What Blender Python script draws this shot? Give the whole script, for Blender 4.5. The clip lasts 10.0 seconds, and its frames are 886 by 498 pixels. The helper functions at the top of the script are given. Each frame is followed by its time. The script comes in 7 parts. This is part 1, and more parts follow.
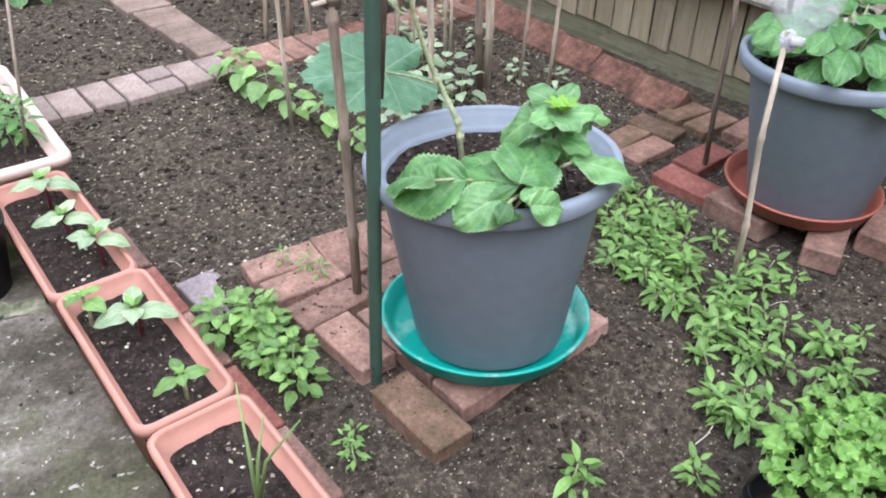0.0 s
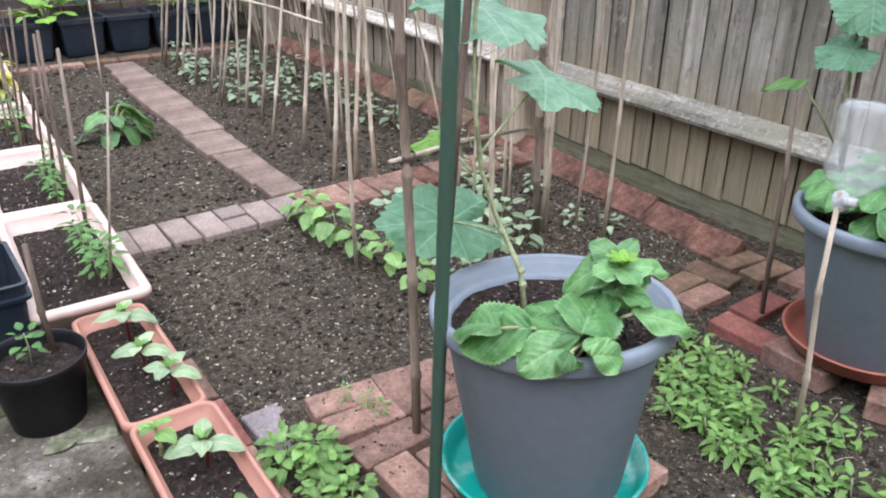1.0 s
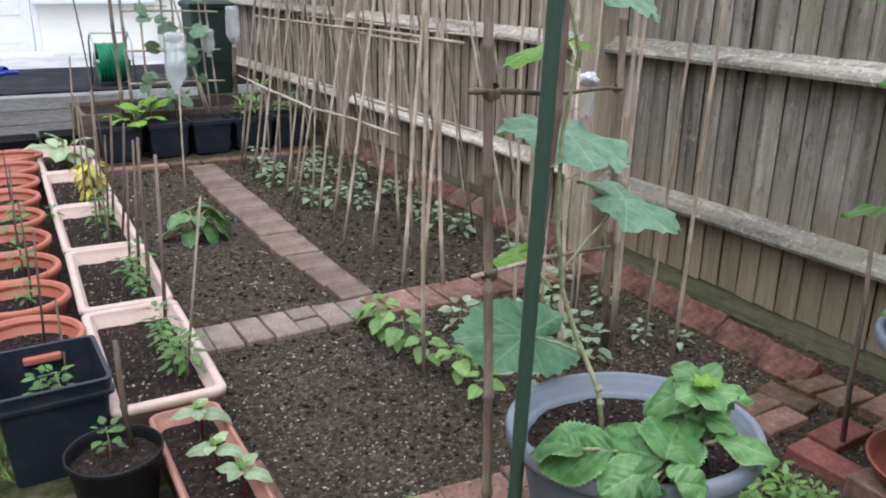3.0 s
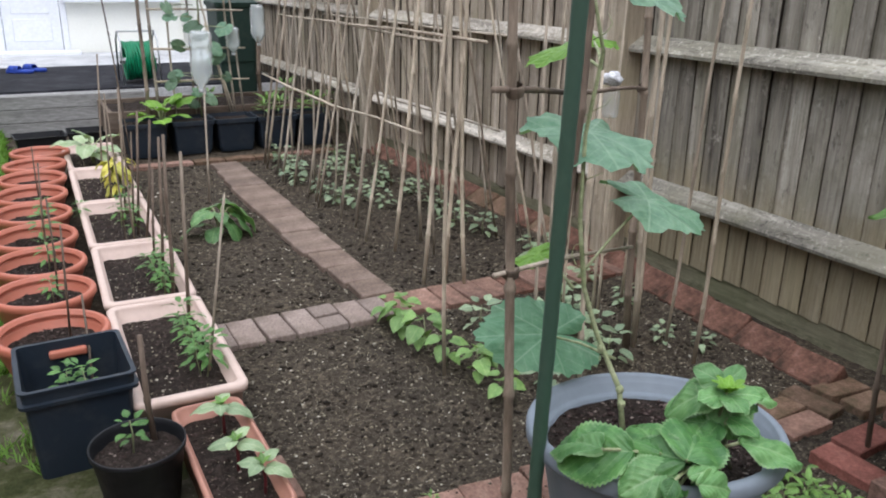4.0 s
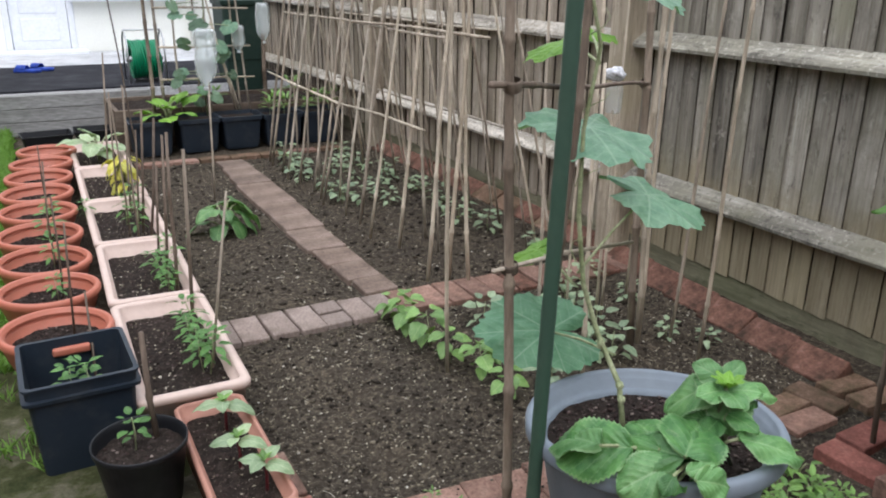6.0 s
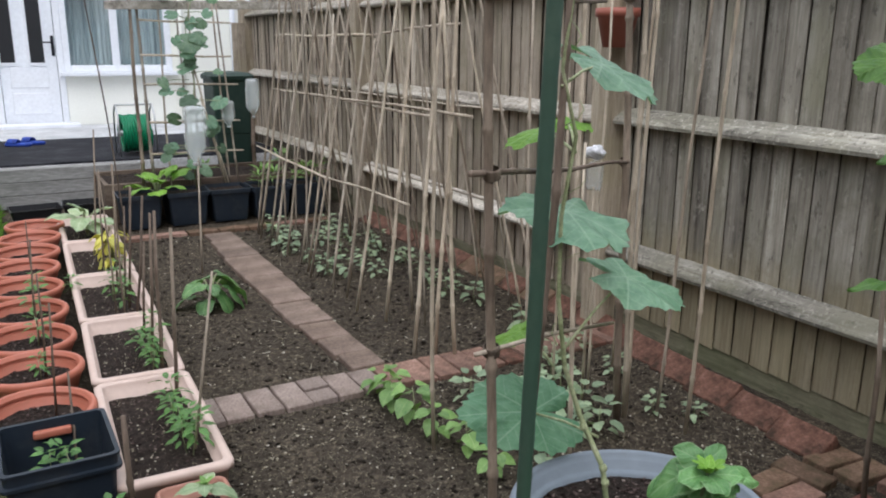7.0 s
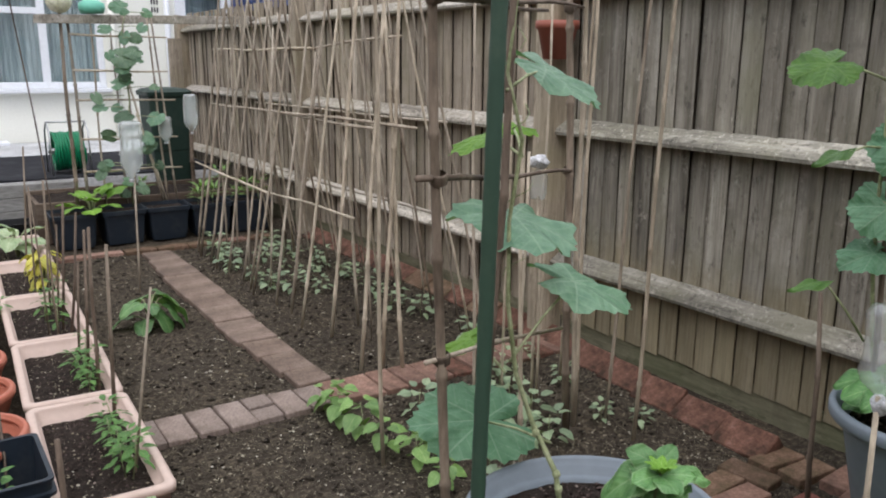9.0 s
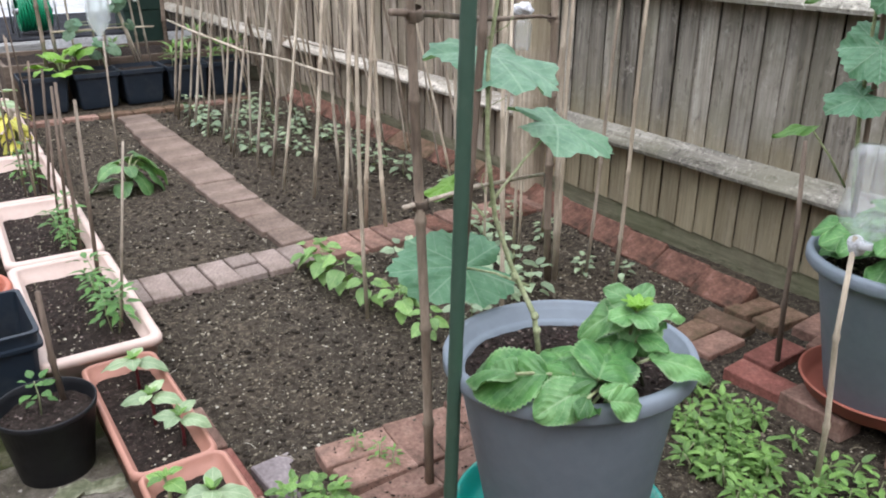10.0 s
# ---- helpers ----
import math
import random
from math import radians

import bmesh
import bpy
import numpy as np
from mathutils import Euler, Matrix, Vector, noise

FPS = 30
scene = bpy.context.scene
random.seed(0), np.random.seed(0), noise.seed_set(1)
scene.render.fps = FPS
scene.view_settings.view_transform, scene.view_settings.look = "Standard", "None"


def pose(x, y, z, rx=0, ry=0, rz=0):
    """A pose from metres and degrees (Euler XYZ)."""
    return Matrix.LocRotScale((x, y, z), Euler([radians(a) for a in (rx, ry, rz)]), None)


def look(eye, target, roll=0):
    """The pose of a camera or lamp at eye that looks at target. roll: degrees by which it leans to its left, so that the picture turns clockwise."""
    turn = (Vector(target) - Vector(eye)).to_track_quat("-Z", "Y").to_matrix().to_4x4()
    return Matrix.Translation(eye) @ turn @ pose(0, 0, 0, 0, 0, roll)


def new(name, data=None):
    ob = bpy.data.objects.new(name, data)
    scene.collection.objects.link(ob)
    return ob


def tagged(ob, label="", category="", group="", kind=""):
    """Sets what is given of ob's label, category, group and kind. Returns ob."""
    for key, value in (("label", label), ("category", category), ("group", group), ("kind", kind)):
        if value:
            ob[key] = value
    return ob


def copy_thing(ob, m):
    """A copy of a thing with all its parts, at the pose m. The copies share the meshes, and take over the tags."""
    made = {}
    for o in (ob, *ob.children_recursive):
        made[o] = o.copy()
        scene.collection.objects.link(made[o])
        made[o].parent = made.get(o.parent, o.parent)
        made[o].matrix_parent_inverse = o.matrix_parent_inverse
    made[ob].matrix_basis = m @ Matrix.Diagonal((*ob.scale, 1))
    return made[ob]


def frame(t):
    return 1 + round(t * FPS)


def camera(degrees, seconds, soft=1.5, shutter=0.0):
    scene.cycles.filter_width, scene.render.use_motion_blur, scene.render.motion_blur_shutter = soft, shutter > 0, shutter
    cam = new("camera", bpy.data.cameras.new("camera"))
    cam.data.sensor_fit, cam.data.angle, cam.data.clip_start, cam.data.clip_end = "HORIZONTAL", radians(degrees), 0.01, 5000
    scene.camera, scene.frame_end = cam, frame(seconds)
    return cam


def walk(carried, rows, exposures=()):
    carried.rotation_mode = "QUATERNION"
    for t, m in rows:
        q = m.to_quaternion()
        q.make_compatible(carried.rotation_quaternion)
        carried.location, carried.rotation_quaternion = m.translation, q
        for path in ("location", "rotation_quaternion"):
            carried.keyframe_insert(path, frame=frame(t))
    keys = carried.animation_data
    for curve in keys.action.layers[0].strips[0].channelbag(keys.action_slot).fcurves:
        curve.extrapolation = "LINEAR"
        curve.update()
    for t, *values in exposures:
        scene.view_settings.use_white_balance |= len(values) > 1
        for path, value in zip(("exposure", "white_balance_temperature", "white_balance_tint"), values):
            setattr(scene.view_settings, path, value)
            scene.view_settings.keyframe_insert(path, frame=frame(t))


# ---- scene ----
cam = camera(58.2, 10.0, soft=2.0)
PATH = [
    (0, (-1.105, -2.821, 1.189), (-0.072, -1.567, 0.023), 1.2),
    (0.5, (-1.127, -2.83, 1.213), (-0.101, -1.448, 0.194), 0.7),
    (1, (-1.154, -2.837, 1.242), (-0.119, -1.371, 0.358), 0.6),
    (1.5, (-1.18, -2.836, 1.264), (-0.153, -1.297, 0.503), 0.6),
    (2, (-1.2, -2.831, 1.275), (-0.191, -1.241, 0.601), 0.7),
    (2.5, (-1.207, -2.826, 1.276), (-0.217, -1.215, 0.624), 0.9),
    (4, (-1.211, -2.827, 1.274), (-0.287, -1.178, 0.622), 1.1),
    (4.5, (-1.217, -2.832, 1.275), (-0.316, -1.17, 0.625), 0.9),
    (5, (-1.21, -2.829, 1.265), (-0.317, -1.163, 0.612), 0.8),
    (6.5, (-1.188, -2.841, 1.285), (-0.271, -1.19, 0.627), 0.9),
    (7, (-1.186, -2.85, 1.312), (-0.236, -1.163, 0.811), 0.5),
    (7.5, (-1.187, -2.852, 1.328), (-0.206, -1.149, 0.955), 0.2),
    (8, (-1.189, -2.848, 1.331), (-0.182, -1.148, 1.025), 0.3),
    (8.5, (-1.188, -2.841, 1.302), (-0.138, -1.175, 0.952), 0.2),
    (9, (-1.184, -2.833, 1.288), (-0.109, -1.21, 0.829), 0.4),
    (9.5, (-1.174, -2.827, 1.249), (-0.107, -1.264, 0.599), 0.3),
    (10, (-1.164, -2.831, 1.232), (-0.115, -1.311, 0.463), 0.2),
]
walk(cam, [(t, look(eye, target, roll)) for t, eye, target, roll in PATH],
     [(t, stops, kelvin, tint) for t, stops, kelvin, tint in ((0, 1.21, 6080, 20), (1, 1.02, 6120, 18.8), (2, 0.64, 6200, 17), (2.5, 0.48, 6200, 17), (4, 0.36, 6400, 15.5), (5, 0.29, 6450, 15), (6.5, 0.42, 6400, 14.5), (7, 0.16, 6450, 14.3), (7.5, -0.05, 6550, 14.3), (8, -0.25, 6700, 15.8), (8.5, -0.17, 6700, 15.8), (9, 0.1, 6650, 15.3), (9.5, 0.5, 6500, 15.8), (10, 0.76, 6350, 16.2))])

# ---- world and light: a bright overcast sky ----
world = bpy.data.worlds.new("overcast_sky")
scene.world = world
world.use_nodes = True
wn, wl = world.node_tree.nodes, world.node_tree.links
wn.clear()
sky = wn.new("ShaderNodeTexSky")
sky.sky_type, sky.sun_disc = "NISHITA", False
sky.sun_elevation, sky.sun_rotation = radians(56), radians(213)
sky_bg = wn.new("ShaderNodeBackground")
sky_bg.inputs["Strength"].default_value = 0.04
wl.new(sky.outputs[0], sky_bg.inputs["Color"])
cloud_bg = wn.new("ShaderNodeBackground")
cloud_bg.inputs["Color"].default_value = (0.9, 0.955, 1.0, 1)
cloud_bg.inputs["Strength"].default_value = 1.0
both = wn.new("ShaderNodeAddShader")
w_out = wn.new("ShaderNodeOutputWorld")
up, height, fade = wn.new("ShaderNodeTexCoord"), wn.new("ShaderNodeSeparateXYZ"), wn.new("ShaderNodeMapRange")
wl.new(up.outputs["Generated"], height.inputs[0])
wl.new(height.outputs["Z"], fade.inputs["Value"])
fade.inputs["To Min"].default_value, fade.inputs["To Max"].default_value = 0.72, 1.85
wl.new(fade.outputs[0], cloud_bg.inputs["Strength"])
wl.new(sky_bg.outputs[0], both.inputs[0])
wl.new(cloud_bg.outputs[0], both.inputs[1])
wl.new(both.outputs[0], w_out.inputs[0])

sun = new("sun", bpy.data.lights.new("sun", "SUN"))
sun.data.energy, sun.data.angle, sun.data.color = 0.95, radians(38), (1.0, 0.97, 0.94)
sun.matrix_world = look((-2.15, -3.35, 5.9), (0, 0, 0))

rng = random.Random(7)


# ---- materials ----
def material(name, rough=0.7, metal=0.0):
    m = bpy.data.materials.new(name)
    m.use_nodes = True
    b = m.node_tree.nodes["Principled BSDF"]
    b.inputs["Roughness"].default_value, b.inputs["Metallic"].default_value = rough, metal
    return m, m.node_tree.nodes, m.node_tree.links, b


def coords(nodes, links, scale=(1, 1, 1), kind="Object"):
    c, mp = nodes.new("ShaderNodeTexCoord"), nodes.new("ShaderNodeMapping")
    mp.inputs["Scale"].default_value = scale
    links.new(c.outputs[kind], mp.inputs["Vector"])
    return mp.outputs["Vector"]


def noise_node(nodes, links, vec, scale, detail=4, rough=0.6):
    n = nodes.new("ShaderNodeTexNoise")
    n.inputs["Scale"].default_value, n.inputs["Detail"].default_value, n.inputs["Roughness"].default_value = scale, detail, rough
    links.new(vec, n.inputs["Vector"])
    return n.outputs["Fac"]


def ramp(nodes, links, fac, stops):
    r = nodes.new("ShaderNodeValToRGB")
    el = r.color_ramp.elements
    while len(el) < len(stops):
        el.new(0.5)
    for e, (p, c) in zip(el, stops):
        e.position, e.color = p, (*c, 1)
    links.new(fac, r.inputs["Fac"])
    return r.outputs["Color"]


def mix(nodes, links, fac, a, b, mode="MIX"):
    n = nodes.new("ShaderNodeMix")
    n.data_type, n.blend_type = "RGBA", mode
    for value, socket in ((fac, n.inputs[0]), (a, n.inputs[6]), (b, n.inputs[7])):
        if isinstance(value, (int, float)):
            socket.default_value = value
        elif isinstance(value, tuple):
            socket.default_value = (*value, 1)
        else:
            links.new(value, socket)
    return n.outputs[2]


def bump(nodes, links, bsdf, height, strength=0.4, distance=0.01):
    n = nodes.new("ShaderNodeBump")
    n.inputs["Strength"].default_value, n.inputs["Distance"].default_value = strength, distance
    links.new(height, n.inputs["Height"])
    links.new(n.outputs[0], bsdf.inputs["Normal"])


def island_random(nodes):
    return nodes.new("ShaderNodeNewGeometry").outputs["Random Per Island"]


def object_random(nodes):
    return nodes.new("ShaderNodeObjectInfo").outputs["Random"]


def mottled(name, dark, mid, light, scale=8.0, fine=60.0, rough=0.8, relief=0.4, depth=0.004, vary=0.0, spec=0.3, stretch=(1, 1, 1)):
    """A surface with broad stains, fine grain and relief; vary: how much each object differs."""
    m, n, l, b = material(name, rough)
    v = coords(n, l, stretch)
    broad, grain = noise_node(n, l, v, scale, 5), noise_node(n, l, v, fine, 5, 0.7)
    c = ramp(n, l, broad, [(0.3, dark), (0.5, mid), (0.72, light)])
    g = ramp(n, l, grain, [(0.3, (0.55, 0.55, 0.55)), (0.7, (1.35, 1.35, 1.35))])
    c = mix(n, l, 0.8, c, g, "MULTIPLY")
    if vary:
        shade = ramp(n, l, object_random(n), [(0.0, (1 - vary,) * 3), (0.5, (1, 1 - vary * 0.15, 1 - vary * 0.25)), (1.0, (1 + vary * 0.8,) * 3)])
        c = mix(n, l, 1.0, c, shade, "MULTIPLY")
    l.new(c, b.inputs["Base Color"])
    b.inputs["Specular IOR Level"].default_value = spec
    bump(n, l, b, grain, relief, depth)
    return m


def plastic(name, colour, rough=0.45, dirt=(0.12, 0.09, 0.06), dirty=0.35, spec=0.4):
    """Moulded plastic with dull scuffs and splashes of soil."""
    m, n, l, b = material(name, rough)
    v = coords(n, l)
    stain = ramp(n, l, noise_node(n, l, v, 9, 6, 0.7), [(0.52, (0, 0, 0)), (0.78, (dirty,) * 3)])
    tone = ramp(n, l, noise_node(n, l, v, 30, 4), [(0.3, tuple(k * 0.93 for k in colour)), (0.7, tuple(min(1, k * 1.05) for k in colour))])
    l.new(mix(n, l, stain, tone, dirt), b.inputs["Base Color"])
    rg = n.new("ShaderNodeMapRange")
    rg.inputs["To Min"].default_value, rg.inputs["To Max"].default_value = rough - 0.1, rough + 0.25
    l.new(noise_node(n, l, v, 14, 4), rg.inputs["Value"])
    l.new(rg.outputs[0], b.inputs["Roughness"])
    b.inputs["Specular IOR Level"].default_value = spec
    bump(n, l, b, noise_node(n, l, v, 90, 3), 0.12, 0.002)
    return m


def leaf_material(name, dark, light, vein, veins=7.0, shine=0.45, vary=0.25, veining=0.42):
    """Leaf skin: midrib and side veins from the blade's own coordinates, some light passing through."""
    m, n, l, b = material(name, shine)
    uv = n.new("ShaderNodeTexCoord").outputs["UV"]
    sep = n.new("ShaderNodeSeparateXYZ")
    l.new(uv, sep.inputs[0])

    def calc(op, a, c=0.0):
        k = n.new("ShaderNodeMath")
        k.operation = op
        for s, val in ((k.inputs[0], a), (k.inputs[1], c)):
            if isinstance(val, (int, float)):
                s.default_value = val
            else:
                l.new(val, s)
        return k.outputs[0]

    across = calc("ABSOLUTE", calc("SUBTRACT", sep.outputs[0], 0.5))
    rib = calc("LESS_THAN", across, 0.022)
    wave = calc("FRACT", calc("MULTIPLY", calc("SUBTRACT", sep.outputs[1], calc("MULTIPLY", across, 0.9)), veins))
    side = calc("LESS_THAN", calc("ABSOLUTE", calc("SUBTRACT", wave, 0.5)), 0.055)
    v = coords(n, l)
    blotch = noise_node(n, l, v, 25, 4)
    c = ramp(n, l, blotch, [(0.3, dark), (0.7, light)])
    c = mix(n, l, calc("MULTIPLY", calc("GREATER_THAN", across, 0.455), 0.3), c, vein)
    c = mix(n, l, calc("MULTIPLY", calc("MAXIMUM", rib, calc("MULTIPLY", side, 0.55)), veining), c, vein)
    if vary:
        c = mix(n, l, 1.0, c, ramp(n, l, object_random(n), [(0, (1 - vary, 1 - vary, 1 - vary * 1.2)), (1, (1 + vary, 1 + vary * 0.7, 1 + vary * 0.3))]), "MULTIPLY")
    l.new(c, b.inputs["Base Color"])
    b.inputs["Specular IOR Level"].default_value = 0.42
    puff = calc("MULTIPLY", calc("ABSOLUTE", calc("SUBTRACT", wave, 0.5)), -1.0)
    bump(n, l, b, calc("ADD", calc("MULTIPLY", puff, 0.35), noise_node(n, l, v, 70, 3)), 0.5, 0.005)
    out = n["Material Output"]
    tr, mx = n.new("ShaderNodeBsdfTranslucent"), n.new("ShaderNodeMixShader")
    l.new(mix(n, l, 1.0, c, (1.2, 1.25, 0.6), "MULTIPLY"), tr.inputs["Color"])
    mx.inputs[0].default_value = 0.2
    l.new(b.outputs[0], mx.inputs[1])
    l.new(tr.outputs[0], mx.inputs[2])
    l.new(mx.outputs[0], out.inputs["Surface"])
    return m


def palmate_material(name, dark, light, vein, shine=0.5, vary=0.2, veining=0.32):
    """Skin of a broad lobed leaf: veins spreading from the stalk, puffed between them, some light passing through."""
    m, n, l, b = material(name, shine)
    uv = n.new("ShaderNodeTexCoord").outputs["UV"]
    sep = n.new("ShaderNodeSeparateXYZ")
    l.new(uv, sep.inputs[0])

    def calc(op, a, c=0.0):
        k = n.new("ShaderNodeMath")
        k.operation = op
        for s, val in ((k.inputs[0], a), (k.inputs[1], c)):
            if isinstance(val, (int, float)):
                s.default_value = val
            else:
                l.new(val, s)
        return k.outputs[0]

    x, y = calc("SUBTRACT", sep.outputs[0], 0.5), calc("SUBTRACT", sep.outputs[1], 0.5)
    far = calc("SQRT", calc("ADD", calc("MULTIPLY", x, x), calc("MULTIPLY", y, y)))
    turn = calc("ARCTAN2", x, y)
    step = radians(47)
    wrap = n.new("ShaderNodeMath")
    wrap.operation = "WRAP"
    wrap.inputs[1].default_value, wrap.inputs[2].default_value = step / 2, -step / 2
    l.new(turn, wrap.inputs[0])
    near = calc("ABSOLUTE", wrap.outputs[0])
    off = calc("MULTIPLY", far, calc("SINE", near))
    main = calc("LESS_THAN", off, 0.008)
    wave = calc("FRACT", calc("MULTIPLY", calc("SUBTRACT", far, calc("MULTIPLY", off, 1.1)), 11.0))
    bow = calc("ABSOLUTE", calc("SUBTRACT", wave, 0.5))
    side = calc("LESS_THAN", bow, 0.06)
    v = coords(n, l)
    c = ramp(n, l, noise_node(n, l, v, 22, 5, 0.65), [(0.3, dark), (0.7, light)])
    c = mix(n, l, calc("MULTIPLY", calc("MAXIMUM", main, calc("MULTIPLY", side, 0.5)), veining), c, vein)
    c = mix(n, l, ramp(n, l, noise_node(n, l, v, 120, 3, 0.7), [(0.62, (0, 0, 0)), (0.72, (0.35, 0.35, 0.35))]), c, vein)
    if vary:
        c = mix(n, l, 1.0, c, ramp(n, l, object_random(n), [(0, (1 - vary, 1 - vary, 1 - vary * 1.2)), (1, (1 + vary, 1 + vary * 0.7, 1 + vary * 0.3))]), "MULTIPLY")
    l.new(c, b.inputs["Base Color"])
    b.inputs["Specular IOR Level"].default_value = 0.4
    bump(n, l, b, calc("ADD", calc("MULTIPLY", bow, 0.7), calc("ADD", noise_node(n, l, v, 60, 3), calc("MULTIPLY", calc("MINIMUM", off, 0.05), 8.0))), 0.55, 0.006)
    tr, mx = n.new("ShaderNodeBsdfTranslucent"), n.new("ShaderNodeMixShader")
    l.new(mix(n, l, 1.0, c, (1.2, 1.3, 0.5), "MULTIPLY"), tr.inputs["Color"])
    mx.inputs[0].default_value = 0.22
    l.new(b.outputs[0], mx.inputs[1])
    l.new(tr.outputs[0], mx.inputs[2])
    l.new(mx.outputs[0], n["Material Output"].inputs["Surface"])
    return m


def soil_material(name, dark, mid, light, fleck):
    m, n, l, b = material(name, 0.95)
    v = coords(n, l)
    broad, clod, grit = noise_node(n, l, v, 3, 4), noise_node(n, l, v, 45, 6, 0.75), noise_node(n, l, v, 190, 3, 0.7)
    c = ramp(n, l, clod, [(0.3, dark), (0.52, mid), (0.75, light)])
    c = mix(n, l, 0.7, c, ramp(n, l, broad, [(0.3, (0.75, 0.75, 0.78)), (0.7, (1.25, 1.2, 1.15))]), "MULTIPLY")
    c = mix(n, l, ramp(n, l, grit, [(0.63, (0, 0, 0)), (0.7, (1, 1, 1))]), c, fleck)
    l.new(c, b.inputs["Base Color"])
    b.inputs["Specular IOR Level"].default_value = 0.1
    bump(n, l, b, clod, 0.9, 0.015)
    return m


def fence_material(name, dark, mid, light, green, along=(1, 1, 0.06), lichen=0.25, spread=0.2, sheltered=None):
    """Weathered sawn timber: grain along the board, knots, grey bleached streaks, algae and lichen."""
    m, n, l, b = material(name, 0.9)
    plain = coords(n, l)
    ten = n.new("ShaderNodeMath")
    ten.operation = "MULTIPLY"
    ten.inputs[1].default_value = 37.0
    l.new(object_random(n), ten.inputs[0])

    def shifted(vec):
        off = n.new("ShaderNodeVectorMath")
        off.operation = "ADD"
        l.new(vec, off.inputs[0])
        l.new(ten.outputs[0], off.inputs[1])
        return off.outputs[0]

    v = shifted(coords(n, l, along))
    free = shifted(plain)
    grain, stain = noise_node(n, l, v, 60, 7, 0.75), noise_node(n, l, v, 11, 5, 0.65)
    c = ramp(n, l, stain, [(0.28, dark), (0.5, mid), (0.72, light)])
    c = mix(n, l, 0.9, c, ramp(n, l, grain, [(0.28, (0.5, 0.48, 0.46)), (0.5, (0.98, 0.98, 0.98)), (0.72, (1.38, 1.38, 1.4))]), "MULTIPLY")
    patch = noise_node(n, l, free, 6, 6, 0.75)
    c = mix(n, l, ramp(n, l, patch, [(0.35, (0.7, 0.7, 0.7)), (0.5, (0, 0, 0))]), c, tuple(k * 0.72 for k in mid))
    c = mix(n, l, ramp(n, l, noise_node(n, l, free, 16, 6, 0.8), [(0.58, (0, 0, 0)), (0.7, (lichen * 1.6,) * 3)]), c, tuple(min(1, k * 1.32) for k in light))
    blot = shifted(coords(n, l, tuple(0.35 if k < 1 else 1 for k in along)))
    c = mix(n, l, ramp(n, l, noise_node(n, l, blot, 26, 5, 0.8), [(0.34, (lichen * 2,) * 3), (0.44, (0, 0, 0))]), c, tuple(k * 0.7 for k in dark))
    if lichen > 0.4:
        # crusty pale lichen and dark pits, as on the old rails
        c = mix(n, l, ramp(n, l, noise_node(n, l, free, 48, 5, 0.8), [(0.55, (0, 0, 0)), (0.66, (0.75, 0.75, 0.75))]), c, tuple(min(1, k * 1.3) for k in light))
        c = mix(n, l, ramp(n, l, noise_node(n, l, free, 30, 5, 0.8), [(0.36, (0.8, 0.8, 0.8)), (0.44, (0, 0, 0))]), c, tuple(k * 0.75 for k in dark))
    streak = noise_node(n, l, v, 4.5, 4, 0.6)
    c = mix(n, l, 0.85, c, ramp(n, l, streak, [(0.32, (0.62, 0.6, 0.56)), (0.5, (1, 1, 1)), (0.7, (1.2, 1.2, 1.2))]), "MULTIPLY")
    knot = n.new("ShaderNodeTexVoronoi")
    knot.inputs["Scale"].default_value = 5.5
    l.new(v, knot.inputs["Vector"])
    c = mix(n, l, ramp(n, l, knot.outputs["Distance"], [(0.04, (0.75, 0.75, 0.75)), (0.1, (0, 0, 0))]), c, (0.06, 0.045, 0.035))
    c = mix(n, l, ramp(n, l, noise_node(n, l, free, 2.6, 5), [(0.48, (0, 0, 0)), (0.7, (0.55, 0.55, 0.55))]), c, green)
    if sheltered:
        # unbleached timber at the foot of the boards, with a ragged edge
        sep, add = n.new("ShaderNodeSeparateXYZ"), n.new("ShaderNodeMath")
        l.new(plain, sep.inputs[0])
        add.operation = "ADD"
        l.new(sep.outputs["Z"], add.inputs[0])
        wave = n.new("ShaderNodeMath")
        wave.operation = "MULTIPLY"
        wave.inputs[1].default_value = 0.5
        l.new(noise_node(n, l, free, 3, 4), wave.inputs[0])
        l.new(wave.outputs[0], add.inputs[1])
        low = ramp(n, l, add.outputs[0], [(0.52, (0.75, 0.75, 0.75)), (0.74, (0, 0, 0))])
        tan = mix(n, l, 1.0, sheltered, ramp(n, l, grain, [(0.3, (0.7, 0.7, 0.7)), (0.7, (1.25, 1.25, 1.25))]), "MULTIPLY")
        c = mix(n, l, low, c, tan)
    c = mix(n, l, 1.0, c, ramp(n, l, object_random(n), [(0, (1 - spread, 1 - spread * 1.05, 1 - spread * 1.1)), (0.5, (1, 1, 1)), (1, (1 + spread, 1 + spread * 0.95, 1 + spread * 0.85))]), "MULTIPLY")
    l.new(c, b.inputs["Base Color"])
    b.inputs["Specular IOR Level"].default_value = 0.15
    bump(n, l, b, grain, 0.6, 0.005)
    return m


def lumps(name, tones):
    """Loose bits, each of its own tone, with fine grain."""
    m, n, l, b = material(name, 0.92)
    v = coords(n, l)
    c = ramp(n, l, island_random(n), tones)
    c = mix(n, l, 0.8, c, ramp(n, l, noise_node(n, l, v, 150, 4, 0.7), [(0.3, (0.5, 0.5, 0.5)), (0.7, (1.4, 1.4, 1.4))]), "MULTIPLY")
    l.new(c, b.inputs["Base Color"])
    b.inputs["Specular IOR Level"].default_value = 0.1
    return m


